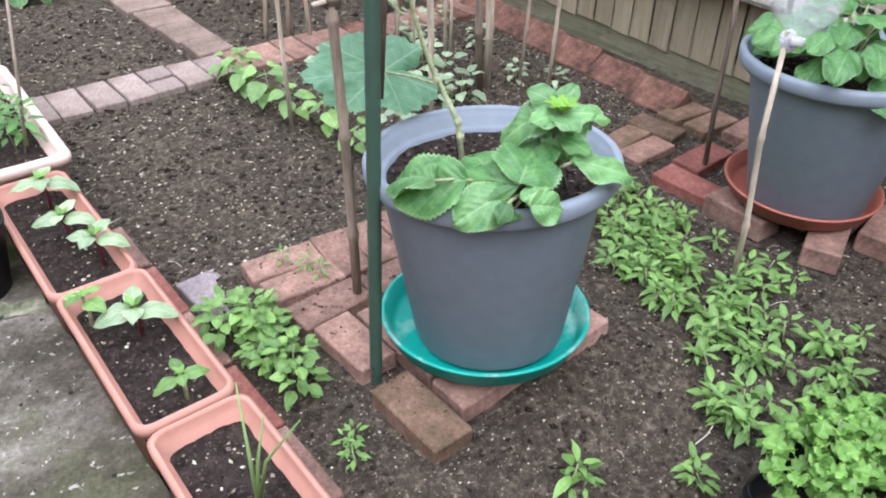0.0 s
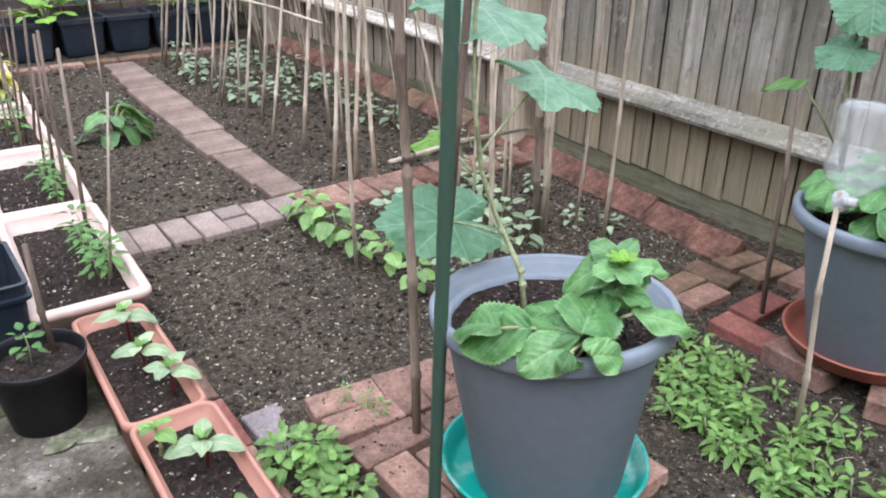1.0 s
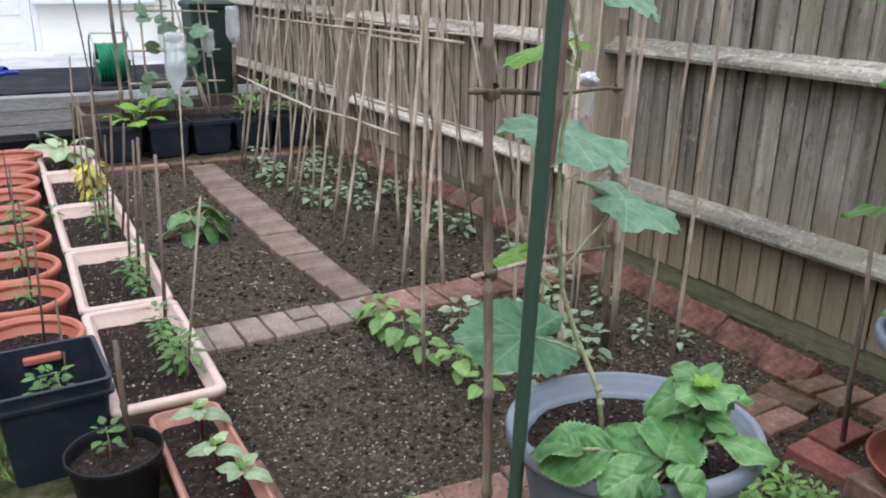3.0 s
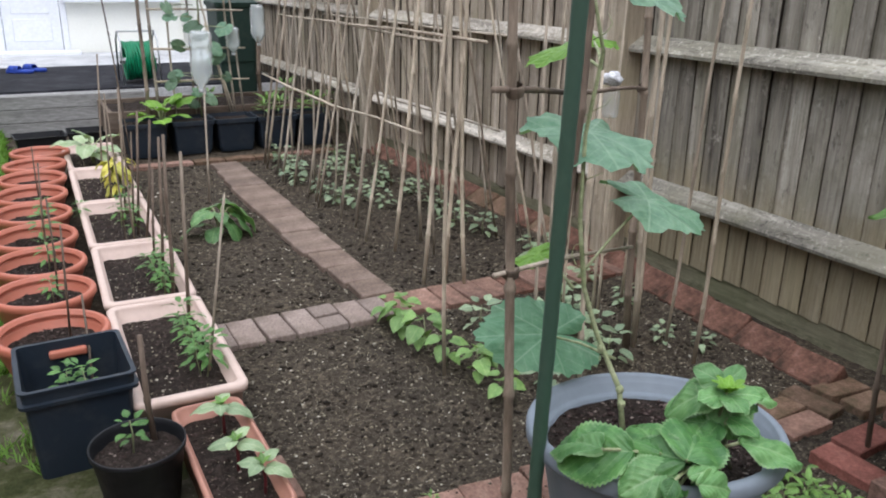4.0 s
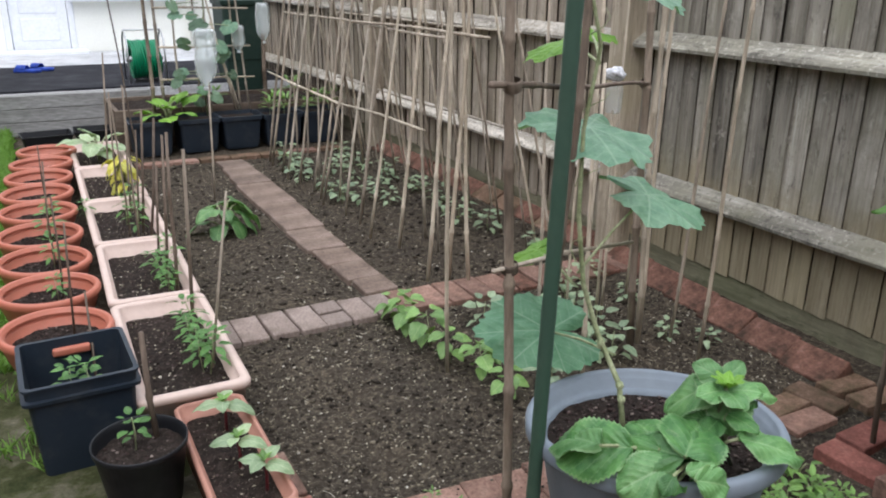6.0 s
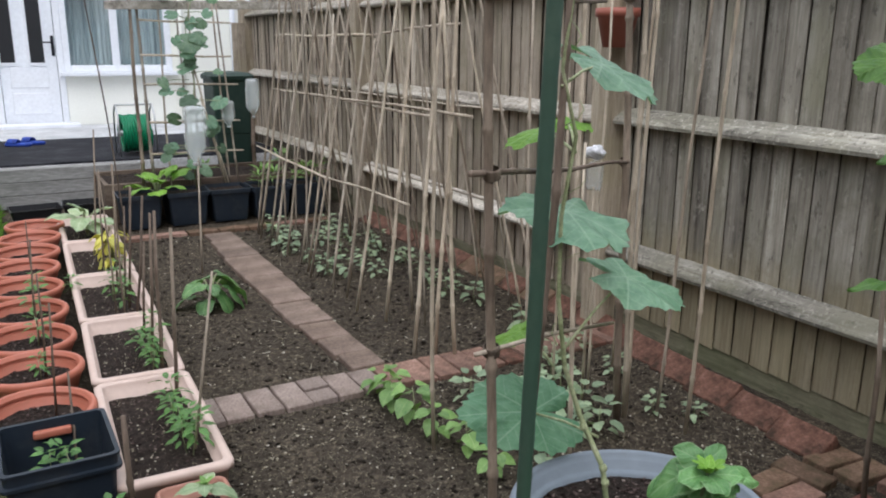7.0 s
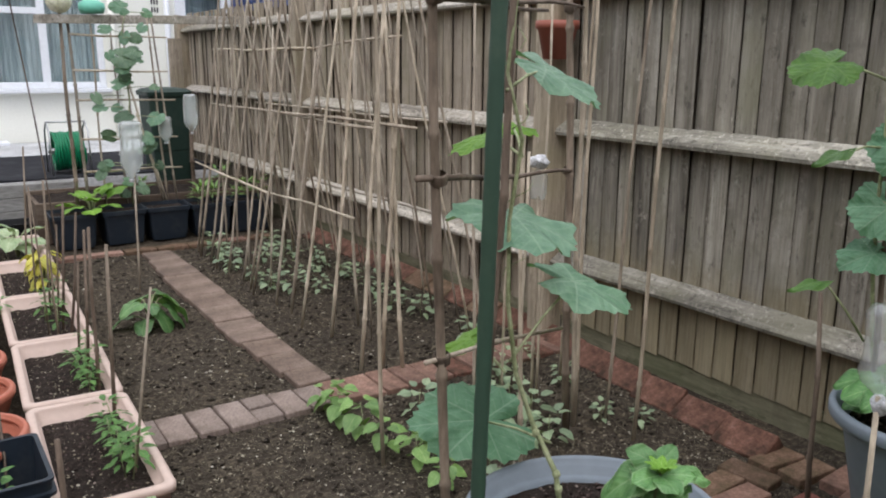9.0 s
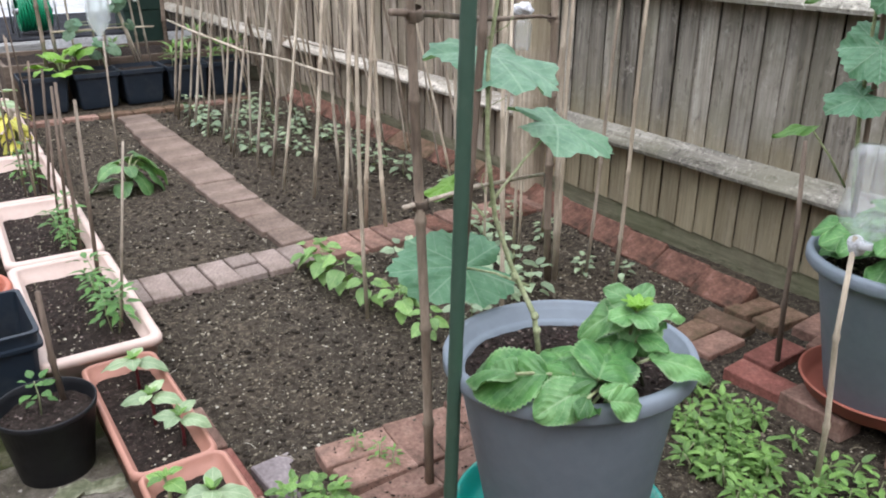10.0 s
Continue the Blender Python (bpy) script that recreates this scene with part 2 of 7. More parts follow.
M = {}
M["soil"] = soil_material("garden_soil", (0.0155, 0.0127, 0.0095), (0.064, 0.053, 0.04), (0.19, 0.163, 0.12), (0.36, 0.33, 0.245))
M["compost"] = soil_material("dark_compost", (0.01, 0.0078, 0.0068), (0.032, 0.025, 0.021), (0.08, 0.062, 0.053), (0.18, 0.155, 0.13))
M["clod"] = lumps("soil_clods", [(0.0, (0.019, 0.0155, 0.0125)), (0.5, (0.05, 0.042, 0.033)), (0.85, (0.1, 0.085, 0.066)), (1.0, (0.22, 0.19, 0.14))])
M["crumb"] = lumps("compost_crumbs", [(0.0, (0.016, 0.011, 0.0095)), (0.5, (0.05, 0.034, 0.03)), (0.85, (0.11, 0.08, 0.072)), (1.0, (0.28, 0.23, 0.2))])
M["pebble"] = lumps("pale_grit", [(0.0, (0.16, 0.138, 0.098)), (0.45, (0.3, 0.268, 0.195)), (0.8, (0.46, 0.425, 0.33)), (1.0, (0.66, 0.63, 0.54))])
m, n, l, b = material("mossy_concrete", 0.93)
v = coords(n, l)
c = ramp(n, l, noise_node(n, l, v, 5.5, 8, 0.72), [(0.3, (0.035, 0.031, 0.023)), (0.44, (0.07, 0.062, 0.046)), (0.56, (0.145, 0.13, 0.105)), (0.7, (0.3, 0.278, 0.24))])
c = mix(n, l, ramp(n, l, noise_node(n, l, v, 3.2, 7, 0.75), [(0.5, (0, 0, 0)), (0.66, (0.8, 0.8, 0.8))]), c, (0.075, 0.082, 0.04))
c = mix(n, l, ramp(n, l, noise_node(n, l, v, 55, 3, 0.6), [(0.64, (0, 0, 0)), (0.7, (0.8, 0.8, 0.8))]), c, (0.4, 0.38, 0.34))
c = mix(n, l, 0.75, c, ramp(n, l, noise_node(n, l, v, 85, 5, 0.8), [(0.3, (0.45, 0.45, 0.45)), (0.7, (1.5, 1.5, 1.5))]), "MULTIPLY")
l.new(c, b.inputs["Base Color"])
b.inputs["Specular IOR Level"].default_value = 0.15
bump(n, l, b, noise_node(n, l, v, 40, 7, 0.75), 0.7, 0.01)
M["concrete"] = m
M["moss"] = mottled("mossy_ground", (0.022, 0.03, 0.01), (0.06, 0.066, 0.028), (0.17, 0.155, 0.115), 11, 90, 0.95, 0.9, 0.01, spec=0.1)
M["slab"] = mottled("pale_lichen_slab", (0.07, 0.085, 0.04), (0.17, 0.18, 0.115), (0.38, 0.38, 0.29), 14, 60, 0.9, 0.6, 0.006)
M["brick"] = mottled("worn_red_brick", (0.125, 0.085, 0.066), (0.262, 0.16, 0.125), (0.37, 0.255, 0.205), 10, 110, 0.9, 0.6, 0.004, vary=0.22, spec=0.15)
M["red_brick"] = mottled("clean_red_brick", (0.155, 0.064, 0.05), (0.255, 0.1, 0.079), (0.35, 0.175, 0.14), 9, 110, 0.85, 0.5, 0.003, vary=0.12, spec=0.2)
M["edge_brick"] = mottled("damp_edging_brick", (0.05, 0.036, 0.027), (0.16, 0.084, 0.062), (0.275, 0.162, 0.126), 14, 90, 0.92, 0.8, 0.006, vary=0.12, spec=0.1)
M["moss_brick"] = mottled("mossy_dark_brick", (0.07, 0.062, 0.035), (0.17, 0.112, 0.078), (0.26, 0.18, 0.135), 12, 110, 0.92, 0.6, 0.004, vary=0.25, spec=0.1)
M["paver"] = mottled("grey_pink_paver", (0.175, 0.138, 0.117), (0.272, 0.22, 0.192), (0.36, 0.305, 0.272), 7, 120, 0.9, 0.5, 0.003, vary=0.16, spec=0.15)
M["path_paver"] = mottled("brown_path_paver", (0.12, 0.092, 0.074), (0.205, 0.155, 0.126), (0.28, 0.22, 0.185), 6, 110, 0.92, 0.5, 0.003, vary=0.15, spec=0.12)
M["purple_paver"] = mottled("purple_grey_paver", (0.13, 0.11, 0.112), (0.215, 0.185, 0.185), (0.3, 0.265, 0.26), 9, 110, 0.9, 0.5, 0.003)
M["fence"] = fence_material("warm_fence_board", (0.18, 0.149, 0.116), (0.4, 0.345, 0.277), (0.55, 0.49, 0.41), (0.3, 0.275, 0.18))
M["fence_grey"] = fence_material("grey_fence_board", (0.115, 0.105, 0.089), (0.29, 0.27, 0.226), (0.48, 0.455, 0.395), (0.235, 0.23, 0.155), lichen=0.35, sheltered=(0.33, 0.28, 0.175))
M["rail"] = fence_material("bleached_fence_rail", (0.15, 0.135, 0.115), (0.36, 0.335, 0.29), (0.56, 0.53, 0.48), (0.29, 0.275, 0.2), (1, 0.06, 1), 0.5)
M["rail_grey"] = fence_material("grey_fence_rail", (0.12, 0.115, 0.1), (0.305, 0.294, 0.253), (0.51, 0.492, 0.435), (0.25, 0.245, 0.175), (1, 0.06, 1), 0.5)
M["post"] = fence_material("pale_fence_post", (0.18, 0.15, 0.112), (0.36, 0.31, 0.24), (0.47, 0.42, 0.34), (0.31, 0.28, 0.18))
M["gravel_board"] = fence_material("green_stained_board", (0.065, 0.065, 0.04), (0.16, 0.152, 0.102), (0.26, 0.245, 0.175), (0.1, 0.115, 0.06), (1, 0.08, 1), 0.3)
M["timber"] = mottled("old_brown_timber", (0.05, 0.036, 0.026), (0.115, 0.085, 0.064), (0.19, 0.15, 0.115), 6, 60, 0.9, 0.5, 0.003, stretch=(0.15, 1, 1))
# shade of the gaps between fence boards, put into a colour
M["gap_shade"] = mottled("dark_board_backs", (0.03, 0.025, 0.02), (0.06, 0.05, 0.04), (0.1, 0.085, 0.07), 6, 60, 0.95, 0.5, 0.003)
M["sleeper"] = mottled("grey_sleeper", (0.14, 0.14, 0.13), (0.26, 0.26, 0.25), (0.37, 0.37, 0.36), 4, 60, 0.92, 0.5, 0.004, stretch=(0.2, 1, 1))
M["grey_pot"] = plastic("blue_grey_plastic", (0.19, 0.226, 0.262), 0.5, (0.2, 0.18, 0.16), 0.18, 0.25)
M["turquoise"] = plastic("turquoise_plastic", (0.0, 0.3, 0.245), 0.35, (0.5, 0.54, 0.48), 0.75)
M["terracotta"] = plastic("terracotta_plastic", (0.42, 0.135, 0.085), 0.4, (0.3, 0.16, 0.11), 0.4)
M["saucer_red"] = plastic("red_brown_plastic", (0.3, 0.095, 0.065), 0.45, (0.16, 0.1, 0.07), 0.3)
M["cream"] = plastic("pale_peach_plastic", (0.56, 0.435, 0.375), 0.5, (0.3, 0.2, 0.14), 0.35)
M["peach"] = plastic("faded_terracotta_plastic", (0.4, 0.2, 0.148), 0.5, (0.2, 0.11, 0.07), 0.4)
M["black"] = plastic("black_plastic", (0.008, 0.009, 0.011), 0.45, (0.045, 0.042, 0.037), 0.35, 0.35)
M["crate"] = plastic("blue_black_plastic", (0.012, 0.02, 0.031), 0.45, (0.06, 0.062, 0.062), 0.5, 0.4)
M["tank"] = plastic("dark_green_plastic", (0.01, 0.03, 0.022), 0.5, (0.05, 0.06, 0.045), 0.4)
M["hose"] = plastic("green_hose", (0.0, 0.2, 0.09), 0.35, (0.0, 0.1, 0.05), 0.2)
M["bamboo"] = mottled("dry_bamboo", (0.29, 0.245, 0.18), (0.49, 0.43, 0.335), (0.63, 0.57, 0.46), 6, 80, 0.65, 0.25, 0.002, vary=0.25, stretch=(1, 1, 0.15))
M["grey_cane"] = mottled("greyed_bamboo", (0.22, 0.188, 0.145), (0.4, 0.352, 0.285), (0.54, 0.49, 0.41), 6, 80, 0.75, 0.3, 0.002, vary=0.3, stretch=(1, 1, 0.15))
M["dark_cane"] = mottled("brown_cane", (0.06, 0.045, 0.034), (0.135, 0.102, 0.077), (0.22, 0.175, 0.135), 8, 80, 0.7, 0.3, 0.002, vary=0.2, stretch=(1, 1, 0.2))
M["brown_cane"] = mottled("weathered_brown_cane", (0.12, 0.092, 0.07), (0.23, 0.185, 0.14), (0.34, 0.285, 0.225), 8, 80, 0.75, 0.3, 0.002, vary=0.15, stretch=(1, 1, 0.2))
M["green_pole"] = plastic("dark_green_coating", (0.036, 0.076, 0.052), 0.5, (0.1, 0.13, 0.09), 0.4)
M["stem"] = mottled("pale_green_stem", (0.16, 0.19, 0.09), (0.28, 0.32, 0.17), (0.42, 0.44, 0.28), 20, 90, 0.6)
M["red_stem"] = mottled("dark_red_stem", (0.06, 0.01, 0.015), (0.11, 0.02, 0.025), (0.16, 0.05, 0.04), 20, 90, 0.6)
M["cucumber"] = palmate_material("cucumber_leaf", (0.075, 0.19, 0.12), (0.2, 0.355, 0.25), (0.36, 0.5, 0.4), 0.42)
# lit copies: the glow of light through young leaves is in the colour
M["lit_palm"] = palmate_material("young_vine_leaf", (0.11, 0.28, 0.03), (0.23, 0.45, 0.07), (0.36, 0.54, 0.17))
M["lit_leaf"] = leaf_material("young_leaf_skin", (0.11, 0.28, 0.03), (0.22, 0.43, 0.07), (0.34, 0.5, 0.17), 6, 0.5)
M["serrated"] = leaf_material("serrated_leaf", (0.03, 0.12, 0.035), (0.12, 0.3, 0.095), (0.3, 0.47, 0.25), 6.5, 0.45, 0.25, 0.3)
M["serrated_pale"] = leaf_material("pale_serrated_leaf", (0.07, 0.205, 0.065), (0.19, 0.39, 0.155), (0.42, 0.57, 0.36), 6.5, 0.45, 0.2, 0.28)
M["old_leaf"] = palmate_material("old_cucumber_leaf", (0.05, 0.155, 0.08), (0.125, 0.265, 0.16), (0.27, 0.41, 0.3), 0.48, 0.1)
# darker copies for leaves against the light, their shade put into the colour
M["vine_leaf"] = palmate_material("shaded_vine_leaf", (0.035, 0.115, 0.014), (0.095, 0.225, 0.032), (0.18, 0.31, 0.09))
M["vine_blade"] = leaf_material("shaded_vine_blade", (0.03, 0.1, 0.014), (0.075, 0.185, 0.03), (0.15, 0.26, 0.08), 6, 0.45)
M["trellis_leaf"] = palmate_material("trellis_vine_leaf", (0.055, 0.125, 0.08), (0.15, 0.255, 0.18), (0.26, 0.36, 0.28), 0.45, 0.35)
M["courgette"] = leaf_material("courgette_leaf", (0.05, 0.15, 0.05), (0.15, 0.31, 0.12), (0.33, 0.46, 0.25), 6, 0.42, 0.3)
M["bean"] = leaf_material("bean_leaf", (0.1, 0.24, 0.065), (0.25, 0.43, 0.15), (0.38, 0.52, 0.25), 6, 0.42, 0.3)
M["bluegreen"] = leaf_material("pale_bean_leaf", (0.17, 0.27, 0.18), (0.37, 0.5, 0.36), (0.5, 0.6, 0.46), 6, 0.42, 0.35)
M["greens"] = leaf_material("mustard_green_leaf", (0.085, 0.215, 0.05), (0.225, 0.41, 0.125), (0.38, 0.52, 0.25), 5, 0.42, 0.38)
M["pepper"] = leaf_material("pepper_leaf", (0.05, 0.16, 0.04), (0.125, 0.29, 0.085), (0.3, 0.42, 0.15), 6, 0.4)
M["seedling"] = leaf_material("sunflower_seedling_leaf", (0.2, 0.32, 0.17), (0.42, 0.54, 0.36), (0.6, 0.68, 0.52), 5, 0.42)
M["yellow"] = leaf_material("yellow_leaf", (0.42, 0.42, 0.05), (0.68, 0.64, 0.16), (0.74, 0.72, 0.36), 5, 0.5)
M["parsley"] = leaf_material("parsley_leaf", (0.075, 0.21, 0.03), (0.19, 0.38, 0.085), (0.28, 0.42, 0.16), 4, 0.5)
M["lawn"] = mottled("lawn_turf", (0.03, 0.07, 0.012), (0.07, 0.14, 0.022), (0.12, 0.2, 0.04), 5, 80, 0.95, 0.8, 0.01, spec=0.1)
M["grass"] = leaf_material("grass_blade", (0.07, 0.19, 0.02), (0.16, 0.32, 0.05), (0.2, 0.35, 0.08), 1, 0.6, 0.0)
m, n, l, b = material("cream_house_render", 0.9)
v = coords(n, l)
c = ramp(n, l, noise_node(n, l, v, 1.1, 5), [(0.3, (0.83, 0.84, 0.77)), (0.6, (0.88, 0.885, 0.82)), (0.75, (0.86, 0.86, 0.79))])
l.new(mix(n, l, 0.8, c, ramp(n, l, noise_node(n, l, v, 45, 4), [(0.3, (0.95, 0.95, 0.95)), (0.7, (1.03, 1.03, 1.03))]), "MULTIPLY"), b.inputs["Base Color"])
b.inputs["Specular IOR Level"].default_value = 0.2
bump(n, l, b, noise_node(n, l, v, 60, 4), 0.12, 0.002)
M["cream_wall"] = m
M["upvc"] = plastic("white_window_plastic", (0.79, 0.82, 0.86), 0.35, (0.6, 0.6, 0.58), 0.15)
M["pale_slab"] = mottled("pale_paving", (0.36, 0.37, 0.38), (0.5, 0.51, 0.52), (0.62, 0.63, 0.64), 3, 60, 0.8, 0.3, 0.003)
M["plinth"] = mottled("dark_plinth", (0.009, 0.01, 0.014), (0.02, 0.021, 0.026), (0.045, 0.046, 0.052), 4, 50, 0.85, spec=0.15)
M["door_glass"] = material("dark_door_glass", 0.12)[0]
M["door_glass"].node_tree.nodes["Principled BSDF"].inputs["Base Color"].default_value = (0.03, 0.032, 0.035, 1)
M["roof"] = mottled("brown_roof_tiles", (0.08, 0.05, 0.04), (0.15, 0.1, 0.08), (0.22, 0.16, 0.13), 5, 50, 0.9)
M["tarp"] = mottled("blue_tarpaulin", (0.02, 0.045, 0.2), (0.05, 0.1, 0.33), (0.16, 0.25, 0.48), 1.6, 20, 0.4, 0.4, 0.02)
# paler copy of the tarpaulin for the top, sky light put into its colour
M["tarp_top"] = mottled("faded_blue_tarpaulin", (0.28, 0.36, 0.58), (0.5, 0.58, 0.74), (0.72, 0.78, 0.86), 1.3, 20, 0.4, 0.4, 0.02)
M["mat"] = mottled("blue_rubber", (0.01, 0.03, 0.2), (0.02, 0.06, 0.35), (0.04, 0.1, 0.45), 20, 90, 0.6)
M["grey_metal"] = material("galvanised_wire", 0.4, 0.9)[0]
M["grey_metal"].node_tree.nodes["Principled BSDF"].inputs["Base Color"].default_value = (0.45, 0.46, 0.47, 1)
M["globe"] = mottled("pale_moulded_ball", (0.5, 0.5, 0.32), (0.7, 0.7, 0.55), (0.8, 0.8, 0.72), 12, 60, 0.5)
M["mint"] = plastic("mint_plastic", (0.15, 0.5, 0.38), 0.4)
M["cloth"] = mottled("white_cloth", (0.42, 0.43, 0.45), (0.62, 0.63, 0.65), (0.76, 0.77, 0.8), 30, 120, 0.85)
M["curtain"] = mottled("net_curtain", (0.24, 0.31, 0.34), (0.42, 0.5, 0.53), (0.6, 0.67, 0.7), 3, 30, 0.95, 0.3, 0.004, stretch=(6, 1, 0.2))

m, n, l, b = material("window_glass", 0.03)
b.inputs["Transmission Weight"].default_value, b.inputs["IOR"].default_value = 1.0, 1.45
b.inputs["Base Color"].default_value = (0.9, 0.95, 0.95, 1)
M["glass"] = m
def shell(name, body, haze, tone):
    """Thin clear plastic: mostly see-through, a little haze, gloss growing towards the rim."""
    m, n, l, b = material(name, 0.18)
    b.inputs["Base Color"].default_value = tone
    bump(n, l, b, noise_node(n, l, coords(n, l), 35, 4), 0.7, 0.012)
    clear, hazy, mx, gloss, edge = n.new("ShaderNodeBsdfTransparent"), n.new("ShaderNodeMixShader"), n.new("ShaderNodeMixShader"), n.new("ShaderNodeBsdfGlossy"), n.new("ShaderNodeLayerWeight")
    clear.inputs["Color"].default_value = body
    gloss.inputs["Roughness"].default_value = 0.12
    hazy.inputs[0].default_value = haze
    edge.inputs["Blend"].default_value = 0.25
    half = n.new("ShaderNodeMath")
    half.operation = "MULTIPLY"
    half.inputs[1].default_value = 0.45
    l.new(edge.outputs["Facing"], half.inputs[0])
    l.new(clear.outputs[0], hazy.inputs[1])
    l.new(b.outputs[0], hazy.inputs[2])
    l.new(half.outputs[0], mx.inputs[0])
    l.new(hazy.outputs[0], mx.inputs[1])
    l.new(gloss.outputs[0], mx.inputs[2])
    l.new(mx.outputs[0], n["Material Output"].inputs["Surface"])
    return m


M["bottle"] = shell("clear_bottle_plastic", (0.95, 0.97, 0.97, 1), 0.16, (0.75, 0.79, 0.79, 1))
M["milky"] = shell("milky_bottle_plastic", (0.93, 0.97, 0.97, 1), 0.3, (0.9, 0.96, 0.96, 1))


# ---- mesh tools ----
def part(name, bm, mat, parent=None, label="", smooth=False):
    """Links a bmesh as one mesh object under a thing or a part."""
    if smooth:
        for e in bm.edges:
            if len(e.link_faces) == 2 and e.calc_face_angle(0.0) > 0.75:
                e.smooth = False
    me = bpy.data.meshes.new(name)
    bm.to_mesh(me)
    bm.free()
    for p in me.polygons:
        p.use_smooth = smooth
    me.materials.append(M[mat])
    ob = new(name, me)
    if parent:
        ob.parent = parent
    if label:
        tagged(ob, label)
    return ob


def again(ob, parent, m):
    """Another object on the same mesh."""
    o = new(ob.name.split(".")[0], ob.data)
    o.parent = parent
    o.matrix_local = m
    return o


def thing(name, label, category, m=None, group="", kind=""):
    ob = new(name)
    ob.empty_display_size = 0.05
    if m is not None:
        ob.matrix_world = m
    return tagged(ob, label, category, group, kind)


def box(bm, sx, sy, sz, m=None, bevel=0.0, segments=1, taper=1.0, wobble=0.0):
    """A block sitting on z = 0 of m, its foot narrower by taper, its edges rounded."""
    m = m or Matrix()
    made = bmesh.ops.create_cube(bm, size=1.0)
    vs = made["verts"]
    for v in vs:
        k = taper if v.co.z < 0 else 1.0
        v.co = Vector((v.co.x * sx * k, v.co.y * sy * k, (v.co.z + 0.5) * sz))
        if wobble:
            v.co += Vector([rng.uniform(-wobble, wobble) for _ in range(3)])
    if bevel:
        es = list({e for v in vs for e in v.link_edges})
        res = bmesh.ops.bevel(bm, geom=es, offset=bevel, segments=segments, affect="EDGES", profile=0.6)
        vs = list({v for f in res["faces"] for v in f.verts} | {v for v in vs if v.is_valid})
    bmesh.ops.transform(bm, matrix=m, verts=vs)


def lathe(bm, profile, seg=40, m=None):
    """A turned body from (radius, height) pairs."""
    m = m or Matrix()
    rings = []
    for r, z in profile:
        if r < 1e-5:
            rings.append([bm.verts.new(m @ Vector((0, 0, z)))])
        else:
            rings.append([bm.verts.new(m @ Vector((r * math.cos(2 * math.pi * i / seg), r * math.sin(2 * math.pi * i / seg), z))) for i in range(seg)])
    for a, b in zip(rings, rings[1:]):
        for i in range(seg):
            j = (i + 1) % seg
            q = [a[i % len(a)], a[j % len(a)], b[j % len(b)], b[i % len(b)]]
            u = list(dict.fromkeys(q))
            if len(u) > 2:
                bm.faces.new(u)


def tube(bm, points, radii, seg=7):
    """A round rod along points with a radius at each."""
    points = [Vector(p) for p in points]
    if isinstance(radii, (int, float)):
        radii = [radii] * len(points)
    rings = []
    side = None
    for i, p in enumerate(points):
        d = (points[min(i + 1, len(points) - 1)] - points[max(i - 1, 0)]).normalized()
        if side is None:
            side = d.orthogonal().normalized()
        side = (side - d * side.dot(d)).normalized()
        up = d.cross(side)
        rings.append([bm.verts.new(p + radii[i] * (math.cos(2 * math.pi * k / seg) * side + math.sin(2 * math.pi * k / seg) * up)) for k in range(seg)])
    for a, b in zip(rings, rings[1:]):
        for k in range(seg):
            bm.faces.new((a[k], a[(k + 1) % seg], b[(k + 1) % seg], b[k]))
    bm.faces.new(rings[0][::-1])
    bm.faces.new(rings[-1])


def cane_points(a, b, r, bend=0.006, knot=0.22):
    """Points and radii of a garden cane from a to b: slightly crooked, swollen at its joints."""
    a, b = Vector(a), Vector(b)
    length = (b - a).length
    side = (b - a).orthogonal().normalized()
    other = (b - a).normalized().cross(side)
    count = max(2, int(length / knot))
    pts, rad = [a], [r * 1.02]
    ph, ph2 = rng.uniform(0, 6.28), rng.uniform(0, 6.28)
    for i in range(1, count):
        s = i / count
        off = side * math.sin(s * 5 + ph) * bend + other * math.sin(s * 7 + ph2) * bend
        off *= math.sin(math.pi * s) ** 0.5
        c = a.lerp(b, s) + off
        d = (b - a).normalized()
        for k, q in ((-0.012, 1.0), (-0.004, 1.28), (0.004, 1.28), (0.012, 0.98)):
            pts.append(c + d * k)
            rad.append(r * q * (1.05 - 0.25 * s))
    pts.append(b)
    rad.append(r * 0.78)
    return pts, rad


def cane(parent, a, b, r=0.006, mat="bamboo", name="cane", label="", seg=7):
    bm = bmesh.new()
    tube(bm, *cane_points(a, b, r), seg)
    return part(name, bm, mat, parent, label, smooth=True)


def stand_cane(name, label, a, b, r=0.006, mat="bamboo", group=""):
    """A single cane pushed into the soil: a thing of its own."""
    bm = bmesh.new()
    a = Vector(a)
    tube(bm, *cane_points((0, 0, -0.03), Vector(b) - a, r), 8)
    ob = part(name, bm, mat, None, "", smooth=True)
    ob.matrix_world = Matrix.Translation(a)
    return tagged(ob, label, "garden cane", group)


OUTLINE = {
    "ovate": lambda s: math.sin(math.pi * s ** 0.75) ** 0.85,
    "heart": lambda s: (math.sin(math.pi * min(1, 0.12 + 0.88 * s ** 0.78)) ** 0.8),
    "broad": lambda s: math.sin(math.pi * s ** 0.84) ** 0.62,
    "lance": lambda s: math.sin(math.pi * s ** 0.85) ** 1.1,
    "lobed": lambda s: (math.sin(math.pi * min(1, s * 0.9 + 0.08)) ** 0.5) * (1 + 0.13 * math.cos(s * 15.5)),
}


